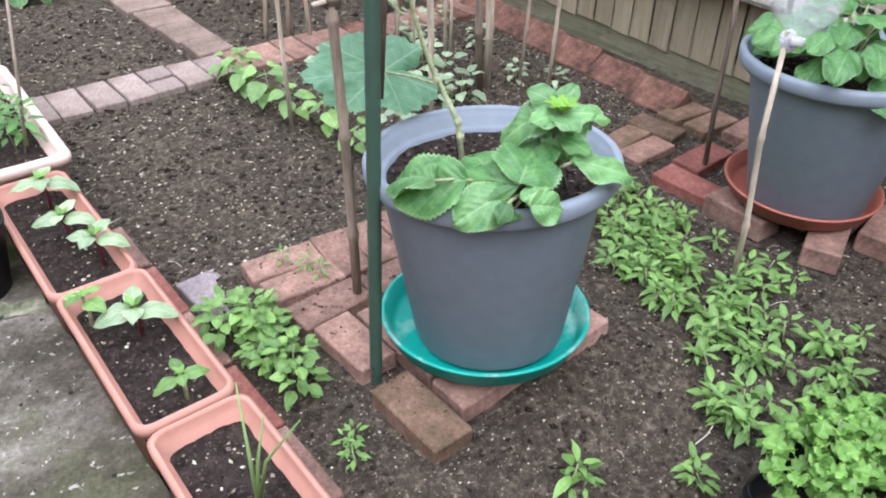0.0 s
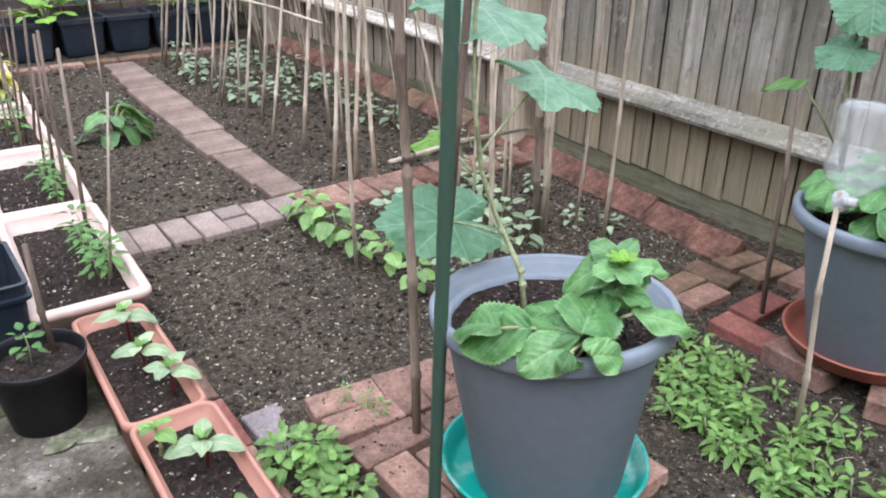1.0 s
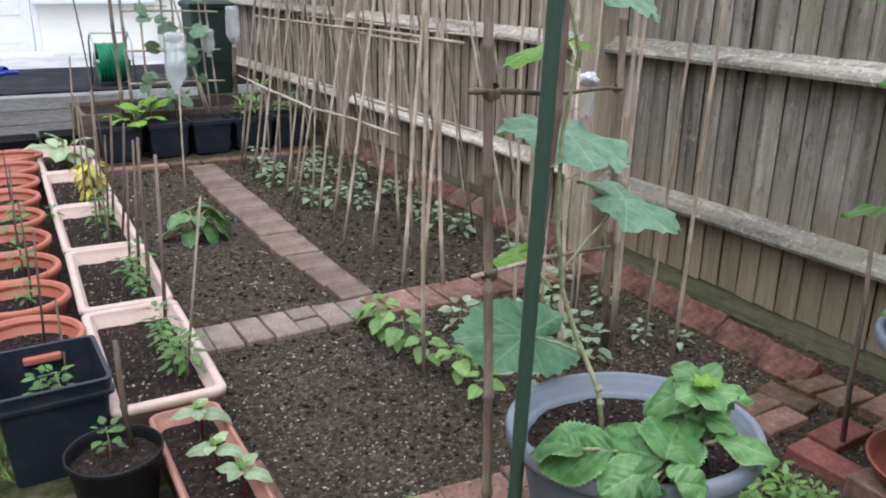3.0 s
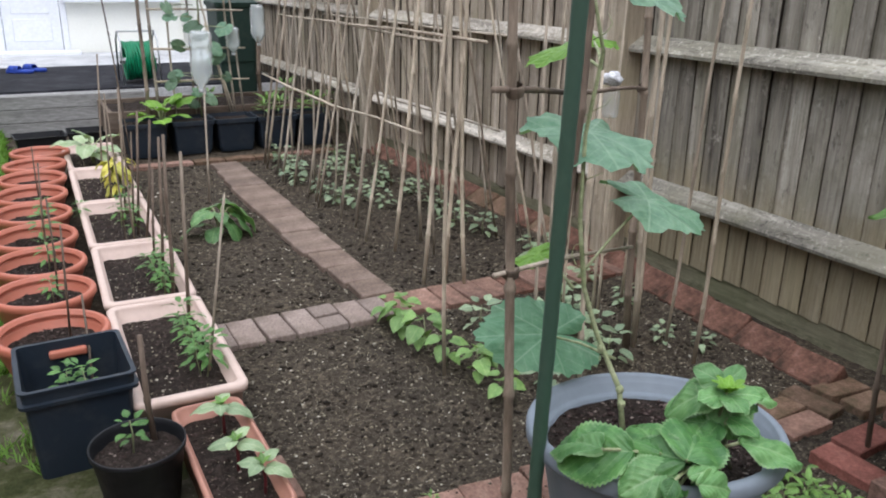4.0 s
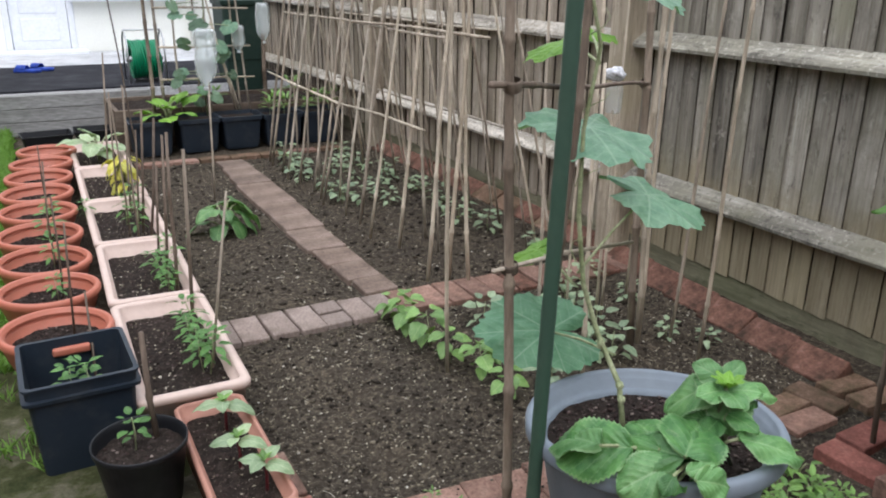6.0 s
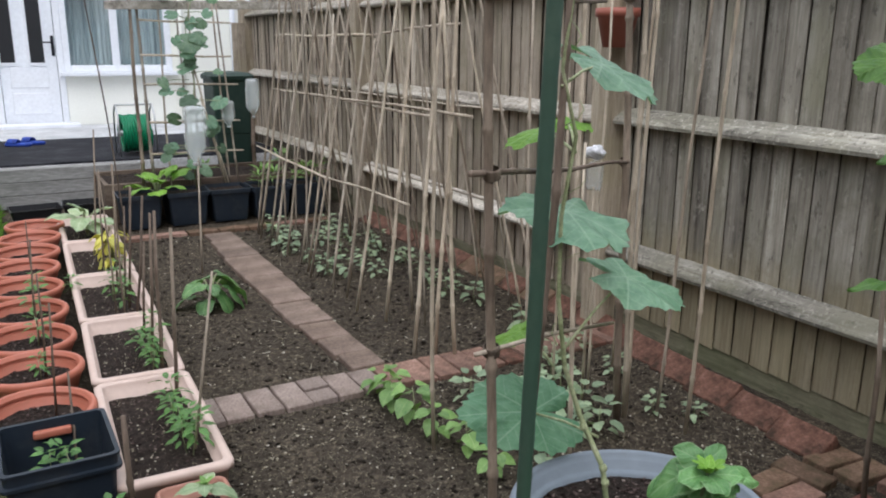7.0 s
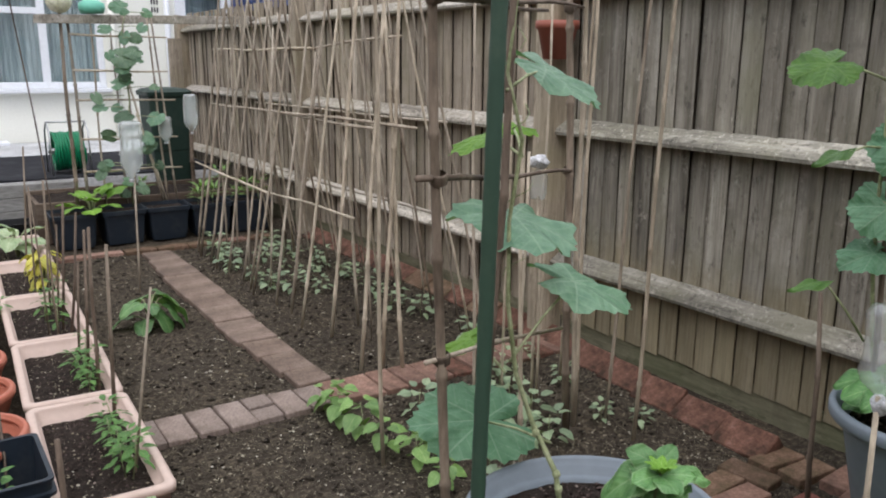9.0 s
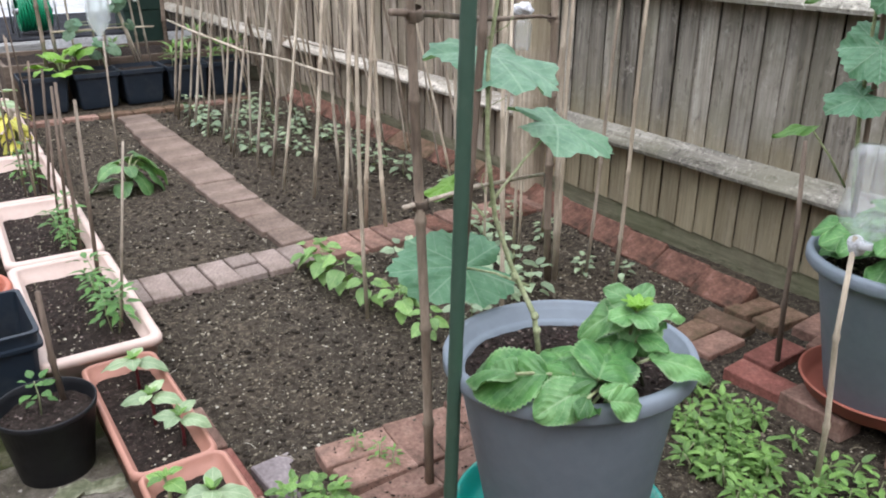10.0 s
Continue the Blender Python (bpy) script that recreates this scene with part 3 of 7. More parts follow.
def leaf(bm, m, length, width, shape="ovate", bend=0.3, fold=0.25, nv=8, nu=4, ruffle=0.0, teeth=0.0, notch=0.0, curl=0.0, quilt=0.0):
    """A leaf blade from its stalk end along +y of m, facing +z, with blade coordinates in its UV map."""
    uv = bm.loops.layers.uv.verify()
    outline = OUTLINE[shape]
    rows, ph = [], rng.uniform(0, 6)
    for j in range(nv + 1):
        s = j / nv
        w = max(0.012, outline(min(0.999, max(0.001, s)))) * width * 0.5
        if teeth:
            w *= 1 + teeth * (1 if j % 2 else -1)
        row = []
        for i in range(-nu, nu + 1):
            u = i / nu
            ang = bend * s
            y = length * s - notch * length * abs(u) ** 1.3 * (1 - s) ** 2
            z = -length * s * s * bend * 0.5 + abs(u) * w * fold - curl * w * u * u
            z += ruffle * length * math.sin(s * 11 + u * 4 + ph) * abs(u)
            if quilt:
                z += quilt * length * abs(math.sin(math.pi * 6.5 * (s - 0.45 * abs(u)) + 0.5 * u)) * min(1.0, 4 * abs(u)) * (1.1 - abs(u))
            row.append((bm.verts.new(m @ Vector((u * w, y * (1 - 0.12 * ang * ang), z))), (0.5 + 0.5 * u, s)))
        rows.append(row)
    for a, b in zip(rows, rows[1:]):
        for i in range(2 * nu):
            q = (a[i], a[i + 1], b[i + 1], b[i])
            f = bm.faces.new([v for v, _ in q])
            f.smooth = True
            for loop, (_, c) in zip(f.loops, q):
                loop[uv].uv = c


LOBES = ([0, 24, 47, 70, 94, 120, 141, 160, 172, 180], [1.0, 0.92, 0.97, 0.89, 0.93, 0.83, 0.8, 0.6, 0.36, 0.1])


def palmate(bm, m, length, width, bend=0.3, ruffle=0.05, fold=0.06, seg=56, rings=7, teeth=0.035):
    """A broad five-lobed leaf: its back lobes at y = 0, its tip at y = length, the stalk joining at 0.3 of it."""
    uv = bm.loops.layers.uv.verify()
    ph, reach = rng.uniform(0, 6), 0.7 * length
    wide = width / (1.32 * length)
    rows = []
    for k in range(rings + 1):
        row = []
        for i in range(seg):
            a = 2 * math.pi * i / seg - math.pi
            d = float(np.interp(abs(math.degrees(a)), *LOBES))
            d *= 1 + (teeth * (1 if i % 2 else -1) + 0.03 * math.sin(a * 3 + ph)) * (k == rings)
            q = k / rings
            x, y = math.sin(a) * d * q, math.cos(a) * d * q
            vein = abs(math.sin(a * 180 / 47)) * q * (1 - 0.6 * q)
            z = 0.07 * vein - bend * 0.45 * q * q * d + fold * abs(x) + ruffle * q * q * math.sin(a * 5 + ph) + 0.6 * ruffle * q * q * math.sin(a * 11 + 2 * ph)
            row.append((bm.verts.new(m @ Vector((x * reach * wide, 0.3 * length + y * reach, z * reach))), (0.5 + 0.5 * x, 0.5 + 0.5 * y)))
        rows.append(row)
    for a, b in zip(rows, rows[1:]):
        for i in range(seg):
            j = (i + 1) % seg
            q = (a[i], b[i], b[j], a[j])
            f = bm.faces.new([v for v, _ in q])
            f.smooth = True
            for loop, (_, c) in zip(f.loops, q):
                loop[uv].uv = c


def leaf_object(parent, mat, m, name="leaf", label="", **kw):
    bm = bmesh.new()
    leaf(bm, Matrix(), **kw)
    ob = part(name, bm, mat, parent, label, smooth=True)
    ob.matrix_local = m
    return ob


def at(x, y, z=0.0, turn=0.0, tilt=0.0, roll=0.0, s=1.0):
    return Matrix.Translation((x, y, z)) @ Euler((radians(tilt), radians(roll), radians(turn)), "XYZ").to_matrix().to_4x4() @ Matrix.Scale(s, 4)


def leaf_pose(x, y, z, turn, pitch, roll=0.0, s=1.0):
    """A leaf at a place: turn about the upright, pitch up from level, roll about its rib."""
    return Matrix.Translation((x, y, z)) @ Matrix.Rotation(radians(turn), 4, "Z") @ Matrix.Rotation(radians(pitch), 4, "X") @ Matrix.Rotation(radians(roll), 4, "Y") @ Matrix.Scale(s, 4)


def leaf_span(base, tip, normal):
    """The pose of a leaf from its stalk end to its tip, its face towards normal, and its length."""
    base, tip, normal = Vector(base), Vector(tip), Vector(normal).normalized()
    y = (tip - base).normalized()
    x = y.cross(normal).normalized()
    z = x.cross(y)
    m = Matrix((x, y, z)).transposed().to_4x4()
    m.translation = base
    return m, (tip - base).length


def rect_ring(hx, hy, r, z, k=4):
    pts = []
    for cx, cy, a0 in ((hx - r, hy - r, 0), (-hx + r, hy - r, 90), (-hx + r, -hy + r, 180), (hx - r, -hy + r, 270)):
        for i in range(k + 1):
            a = radians(a0 + 90 * i / k)
            pts.append(Vector((cx + r * math.cos(a), cy + r * math.sin(a), z)))
    return pts


def loft(bm, rings, floor=True):
    made = [[bm.verts.new(p) for p in ring] for ring in rings]
    for a, b in zip(made, made[1:]):
        for i in range(len(a)):
            j = (i + 1) % len(a)
            bm.faces.new((a[i], a[j], b[j], b[i]))
    if floor:
        bm.faces.new(made[0][::-1])
        bm.faces.new(made[-1])


def crumbly(bm, hx, hy, z, cell=0.02, amp=0.008, round_shape=False):
    """A rough top of compost inside a container."""
    if round_shape:
        seg, last = 44, None
        for k in range(1, 15):
            ring = []
            for i in range(seg):
                a, r = 6.2832 * i / seg, hx * k / 14
                x, y = r * math.cos(a), r * math.sin(a)
                ring.append(bm.verts.new((x, y, z + amp * (noise.noise((x * 28 + z * 50, y * 28, 1.3)) + 0.7 * noise.noise((x * 75, y * 75 + z * 30, 4.1))))))
            for i in range(seg):
                j = (i + 1) % seg
                if last:
                    bm.faces.new((last[i], ring[i], ring[j], last[j]))
            if not last:
                bm.faces.new(ring)
            last = ring
        return
    nx, ny = max(2, int(2 * hx / cell)), max(2, int(2 * hy / cell))
    grid = {}
    for i in range(nx + 1):
        for j in range(ny + 1):
            x, y = -hx + 2 * hx * i / nx, -hy + 2 * hy * j / ny
            dz = amp * (noise.noise((x * 28 + z * 50, y * 28, 1.3)) + 0.7 * noise.noise((x * 75, y * 75 + z * 30, 4.1)))
            grid[i, j] = bm.verts.new((x, y, z + dz))
    for i in range(nx):
        for j in range(ny):
            q = [grid.get(k) for k in ((i, j), (i + 1, j), (i + 1, j + 1), (i, j + 1))]
            if all(q):
                bm.faces.new(q)


def crumbs(bm, area, count, low, high, height, squash=0.7, within=0.0):
    """Loose clods or grit: small uneven lumps over the rectangle area."""
    x0, y0, x1, y1 = area
    for _ in range(count):
        flat = squash * rng.uniform(0.5, 1.2)
        s = low + (high - low) * rng.random() ** 2.5
        x, y = rng.uniform(x0, x1), rng.uniform(y0, y1)
        if within and math.hypot(x, y) > within:
            continue
        z = height(x, y) + s * 0.25
        k = [rng.uniform(0.35, 1.35) * s for _ in range(6)]
        a = rng.uniform(0, 3.14)
        ca, sa = math.cos(a), math.sin(a)
        top, bot = bm.verts.new((x + k[0] * 0.3, y - k[1] * 0.3, z + k[4] * flat)), bm.verts.new((x, y, z - k[5] * flat))
        ring = [bm.verts.new((x + dx * ca - dy * sa, y + dx * sa + dy * ca, z)) for dx, dy in ((k[0], 0), (0, k[1]), (-k[2], 0), (0, -k[3]))]
        for i in range(4):
            bm.faces.new((ring[i], ring[(i + 1) % 4], top))
            bm.faces.new((ring[(i + 1) % 4], ring[i], bot))


# ---- ground: one sheet to the horizon, worked soil in the middle ----
def soil_height(x, y):
    h = -0.018 + 0.010 * noise.noise((x * 3, y * 3, 0)) + 0.007 * noise.noise((x * 14, y * 14, 3)) + 0.006 * noise.noise((x * 42, y * 42, 7))
    if x < -0.9:
        h -= 0.03
    # soil banked against the brick pad
    gap = math.hypot(max(-0.53 - x, 0, x - 0.03), max(-2.09 - y, 0, y + 1.36))
    bank = max(0.0, 1 - gap / 0.22)
    side = min(1.0, max(0.0, (x + 0.68) / 0.1))
    return h + 0.036 * side * bank * bank * (3 - 2 * bank)


def axis(lo, hi, step, outer):
    inner = [lo + step * i for i in range(int((hi - lo) / step) + 1)]
    return [-o for o in reversed(outer) if -o < lo - 0.3] + inner + [o for o in outer if o > hi + 0.3]


xs = axis(-1.35, 1.45, 0.02, (2, 3, 5, 9, 20, 60, 200, 900))
ys = axis(-2.95, 3.3, 0.022, (4, 5, 7, 10, 20, 60, 200, 900))
bm = bmesh.new()
grid = [[bm.verts.new((x, y, soil_height(x, y) if -1.4 < x < 1.5 and -3 < y < 3.4 else -0.06)) for y in ys] for x in xs]
for i in range(len(xs) - 1):
    for j in range(len(ys) - 1):
        bm.faces.new((grid[i][j], grid[i + 1][j], grid[i + 1][j + 1], grid[i][j + 1]))
ground = part("ground", bm, "soil", None, smooth=True)
tagged(ground, "dark crumbly vegetable bed soil with pale grit", "soil", kind="structure")

def rounded(ob):
    """Smooth shading all over, so that small lumps have no hard facets."""
    for p in ob.data.polygons:
        p.use_smooth = True
    return ob


bm = bmesh.new()
crumbs(bm, (-0.72, -2.6, 1.22, -1.3), 9500, 0.002, 0.009, soil_height, 0.9)
crumbs(bm, (-0.72, -1.3, 1.22, 0.0), 6500, 0.0025, 0.012, soil_height, 0.8)
crumbs(bm, (-0.75, 0.0, 1.25, 2.9), 6000, 0.004, 0.016, soil_height)
tagged(rounded(part("soil_clods", bm, "clod")), "loose dark brown clods of soil over the beds", "soil", kind="stuff")
bm = bmesh.new()
crumbs(bm, (-0.72, -2.6, 1.22, -1.3), 6500, 0.0012, 0.0045, soil_height, 0.8)
crumbs(bm, (-0.72, -1.3, 1.22, 0.0), 6500, 0.0016, 0.0065, soil_height, 0.7)
crumbs(bm, (-0.75, 0.0, 1.25, 2.9), 2600, 0.0025, 0.0095, soil_height, 0.6)
tagged(rounded(part("pale_grit", bm, "pebble")), "small pale stones and flecks lying on the soil", "grit", kind="stuff")

bm = bmesh.new()
for _ in range(230):
    x, y, a, ln = rng.uniform(-0.7, 1.2), rng.uniform(-2.5, 2.6), rng.uniform(0, 3.14), rng.uniform(0.008, 0.034) * rng.uniform(0.5, 1)
    z, dx, dy = soil_height(x, y) + 0.005, math.cos(a) * ln, math.sin(a) * ln
    tube(bm, [(x - dx, y - dy, z + rng.uniform(-0.002, 0.004)), (x + dy * 0.15, y - dx * 0.15, z + 0.003), (x + dx, y + dy, z + rng.uniform(-0.003, 0.004))], rng.uniform(0.0006, 0.0013), 4)
tagged(part("straw_bits", bm, "pebble"), "dry straw and root bits scattered on the soil", "straw", kind="stuff")

# concrete standing beside the troughs, with a worn edge
bm = bmesh.new()
box(bm, 3.22, 5.2, 0.06, at(-2.515, -3.55, -0.052), 0.008, 2)
tagged(part("pavement", bm, "concrete"), "stained mossy concrete standing beside the troughs", "concrete", kind="structure")
bm = bmesh.new()
box(bm, 0.48, 1.2, 0.05, at(-1.14, -0.36, -0.05), 0.008, 2)
tagged(part("pavement_strip", bm, "moss"), "mossy dark ground strip under the crate and pots", "concrete", kind="structure")

bm = bmesh.new()
box(bm, 2.76, 0.86, 0.06, at(-2.745, -0.52, -0.056), 0.008, 2)
tagged(part("pavement_edge", bm, "moss"), "mossy trodden ground between lawn and concrete", "ground", kind="structure")

# lawn
bm = bmesh.new()
box(bm, 5.72, 4.56, 0.05, at(-4.07, 2.185, -0.05), 0.01, 2)
tagged(part("lawn", bm, "lawn"), "green lawn beside the row of pots", "lawn", kind="structure")
bm = bmesh.new()
uv = bm.loops.layers.uv.verify()
for _ in range(16000):
    x, y = -1.23 - 1.1 * rng.random() ** 1.6, rng.uniform(-0.75, 4.45)
    if y < -0.06 and noise.noise((x * 9, y * 9, 2)) < 0.02 - 0.2 * y:
        continue
    h, a, w = rng.uniform(0.02, 0.055), rng.uniform(0, 6.28), rng.uniform(0.0018, 0.0035)
    dx, dy = math.cos(a), math.sin(a)
    b = rng.uniform(0.1, 0.8) * h
    p = [(x - dy * w, y + dx * w, 0), (x + dy * w, y - dx * w, 0), (x + dx * b + dy * w * 0.6, y + dy * b - dx * w * 0.6, h * 0.7), (x + dx * b * 1.9, y + dy * b * 1.9, h)]
    v = [bm.verts.new(q) for q in p]
    bm.faces.new((v[0], v[1], v[2]))
    bm.faces.new((v[0], v[2], v[3]))
tagged(part("grass", bm, "grass"), "short uneven green grass blades", "grass", kind="stuff")

# ---- bricks and pavers ----
BRICK = {}


def brick_mesh(key, sx, sy, sz, mat, wobble=0.002):
    k = (key, mat)
    if k not in BRICK:
        BRICK[k] = []
        for _ in range(3):
            bm = bmesh.new()
            box(bm, sx, sy, sz, None, min(sx, sy) * 0.035, 1, wobble=wobble)
            me = bpy.data.meshes.new("brick")
            bm.to_mesh(me)
            bm.free()
            me.materials.append(M[mat])
            BRICK[k].append(me)
    return rng.choice(BRICK[k])


def lay(parent, x, y, turn, mat="brick", size=(0.205, 0.098, 0.06), top=0.045, name="brick", key="full", jog=1.0):
    ob = new(name, brick_mesh(key, *size, mat))
    ob.parent = parent
    j = jog
    ob.matrix_local = at(x + rng.uniform(-0.003, 0.003) * j, y + rng.uniform(-0.003, 0.003) * j, top - size[2] + rng.uniform(-0.003, 0.003) * j,
                         turn + rng.uniform(-1.6, 1.6) * j, rng.uniform(-1.2, 1.2) * j, rng.uniform(-1.2, 1.2) * j)
    return ob


cross = thing("path_1", "row of grey-pink block pavers between two beds", "brick path", kind="structure")
x = -0.74
while x < 1.2:
    y = -0.112 - 0.03 * max(0, x)
    mat = "paver" if x < 0.02 else ("brick" if rng.random() < 0.85 else "edge_brick")
    if abs(x + 0.205) < 0.055:
        lay(cross, x, y + 0.056, 0, mat, (0.1, 0.098, 0.06), 0.002, "paver", "half")
        lay(cross, x, y - 0.055, 0, mat, (0.1, 0.1, 0.06), 0.002, "paver", "half")
    else:
        lay(cross, x, y, 90, mat, (0.212, 0.1, 0.06), 0.002, "paver", "cross")
    x += 0.1075

long_path = thing("path_2", "narrow brown paved path running along the beds", "garden path", kind="structure")
rows = [(-0.005, 0.165), (0.17, 0.6), (0.61, 0.955), (0.96, 1.225), (1.235, 1.74), (1.745, 2.2), (2.205, 2.68)]
left = [(0, 0.0), (0.2, -0.012), (0.74, -0.052), (1.0, -0.038), (1.28, -0.032), (1.8, -0.04), (2.68, 0.02)]
right = [(0, 0.142), (0.15, 0.14), (0.93, 0.156), (1.18, 0.18), (1.72, 0.195), (2.68, 0.2)]
for y0, y1 in rows:
    n_sub = max(1, round((y1 - y0) / 0.21))
    for k in range(n_sub):
        ya, yb = y0 + (y1 - y0) * k / n_sub, y0 + (y1 - y0) * (k + 1) / n_sub - 0.0035
        ym = (ya + yb) / 2
        xa = np.interp(ym, [p[0] for p in left], [p[1] for p in left])
        xb = np.interp(ym, [p[0] for p in right], [p[1] for p in right])
        bm = bmesh.new()
        box(bm, xb - xa, yb - ya, 0.05, None, 0.004, 1, wobble=0.002)
        ob = part("paver", bm, "path_paver", long_path)
        ob.matrix_local = at((xa + xb) / 2, ym, -0.042 + rng.uniform(-0.002, 0.002), rng.uniform(-1, 1), rng.uniform(-0.6, 0.6), rng.uniform(-0.6, 0.6))

PAD = (0.178, 0.09, 0.06)
pad = thing("brick_pad", "pad of worn bricks under the big pot", "brick pad", at(0, 0, 0.01))
for x, y, a in ((-0.432, -1.405, -7), (-0.432, -1.499, -4), (-0.425, -1.602, 2), (-0.307, -1.462, 84), (-0.212, -1.468, 86), (-0.118, -1.462, 84), (-0.24, -1.606, 1), (-0.056, -1.6, -2), (-0.02, -1.47, 3),
                (-0.455, -1.742, 92), (-0.352, -1.75, 90), (-0.256, -1.75, 89), (-0.16, -1.755, 91), (-0.064, -1.75, 90)):
    lay(pad, x, y, a, size=PAD, key="pad", jog=0.7, top=0.045 - 0.01 * (y > -1.8 and x > -0.4 and y < -1.65))
lay(pad, -0.46, -1.98, 91, "moss_brick", (0.2, 0.092, 0.06), key="long")
for x, y, a in ((-0.295, -1.982, 2), (-0.083, -1.986, 2), (-0.295, -1.878, 1), (-0.083, -1.88, 2)):
    lay(pad, x, y, a, size=(0.207, 0.1, 0.06), key="front", jog=0.7)
bm = bmesh.new()
crumbs(bm, (-0.5, -1.65, -0.1, -1.37), 170, 0.002, 0.006, lambda x, y: 0.0465)
crumbs(bm, (-0.49, -2.04, -0.42, -1.67), 60, 0.002, 0.005, lambda x, y: 0.0465)
tagged(part("loose_soil", bm, "clod", pad), kind="stuff")
edging = thing("brick_edging", "red bricks laid end to end beside the troughs", "brick edging")
y = -1.06
while y > -2.5:
    lay(edging, -0.712, y, 90.5, "red_brick" if rng.random() < 0.3 else "brick", top=0.008)
    y -= 0.216
paver = new("paver", brick_mesh("full", 0.205, 0.098, 0.06, "purple_paver"))
paver.matrix_world = at(-0.6, -1.378, -0.05, 93, 0.8, -0.6)
tagged(paver, "single purple-grey block paver lying on the soil", "paver")

side = thing("brick_edging", "red bricks leaning along the foot of the fence", "brick edging")
y = 2.6
while y > -1.35:
    ob = lay(side, 0, 0, 90, "edge_brick" if rng.random() < 0.93 else "moss_brick", (0.205, 0.125, 0.06), key="lean")
    ob.matrix_local = Matrix.Translation((1.221 + 0.11 * min(0, y), y, -0.062)) @ Matrix.Rotation(radians(-31 + rng.uniform(-3, 3)), 4, "Y") @ at(0.062, 0, 0, 90 + rng.uniform(-1, 1))
    y -= 0.216
corner = thing("loose_bricks", "mossy bricks laid loosely in the bed corner", "bricks")
for x, y, a, mt, top in ((0.8, -1.412, 6, "moss_brick", 0.0), (0.795, -1.506, 0, "brick", 0.004), (0.932, -1.437, 96, "moss_brick", 0.006), (1.1, -1.417, -6, "moss_brick", 0.006), (1.105, -1.522, -4, "moss_brick", 0.01),
                         (1.16, -1.63, 3, "brick", 0.012)):
    lay(corner, x, y, a, mt, PAD, top, key="pad", jog=0.8)
stand = thing("brick_stand", "red bricks under a pot saucer", "bricks")
for x, y, a, mt, top in ((0.713, -1.724, 91, "red_brick", 0.013), (0.885, -1.657, 1, "red_brick", 0.012), (1.08, -1.73, 10, "brick", 0.02), (0.69, -1.925, 87, "brick", 0.045), (0.74, -2.14, 20, "brick", 0.045),
                         (0.82, -1.97, 90, "brick", 0.05), (0.93, -2.1, 4, "brick", 0.05), (0.95, -1.88, 0, "brick", 0.05), (0.92, -2.21, 10, "brick", 0.04)):
    lay(stand, x, y, a, mt, (0.185, 0.095, 0.06), top, key="stand", jog=0.8)
far_edge = thing("brick_edging", "brown bricks edging the far end of the beds", "brick edging")
x = -0.62
while x < 1.1:
    lay(far_edge, x, 2.8, 0, "moss_brick" if rng.random() < 0.5 else "brick", top=0.008)
    x += 0.216

# plain brick walls, unseen, added to close the plot and block low sky light
for name, sx, sy, x, y in (("wall_west", 0.22, 14.5, -4.2, 1.0), ("wall_south", 5.7, 0.22, -1.42, -6.0)):
    bm = bmesh.new()
    box(bm, sx, sy, 2.7 if name == "wall_west" else 3.2, at(x, y, -0.1), 0.01)
    tagged(part(name, bm, "brick"), "plain worn brick wall, added unseen to block low light", "wall", kind="structure")

# ---- fence ----
FX = 1.345
BOARDS = {}
for mat in ("fence", "fence_grey"):
    BOARDS[mat] = []
    for w in (0.0945, 0.096, 0.0935, 0.095):
        # featheredge board: thick along one edge, thin along the other, its head sawn a little askew
        bm = bmesh.new()
        skew = rng.uniform(-0.003, 0.003)
        box(bm, 0.012, w, 1.665, None, 0.002)
        for v in bm.verts:
            side = v.co.y / w
            v.co.x = v.co.x * (1.0 + 0.9 * side) + 0.016 * side
            if v.co.z > 1.0:
                v.co.z += skew * side * 2
        me = bpy.data.meshes.new("board")
        bm.to_mesh(me)
        bm.free()
        me.materials.append(M[mat])
        BOARDS[mat].append(me)


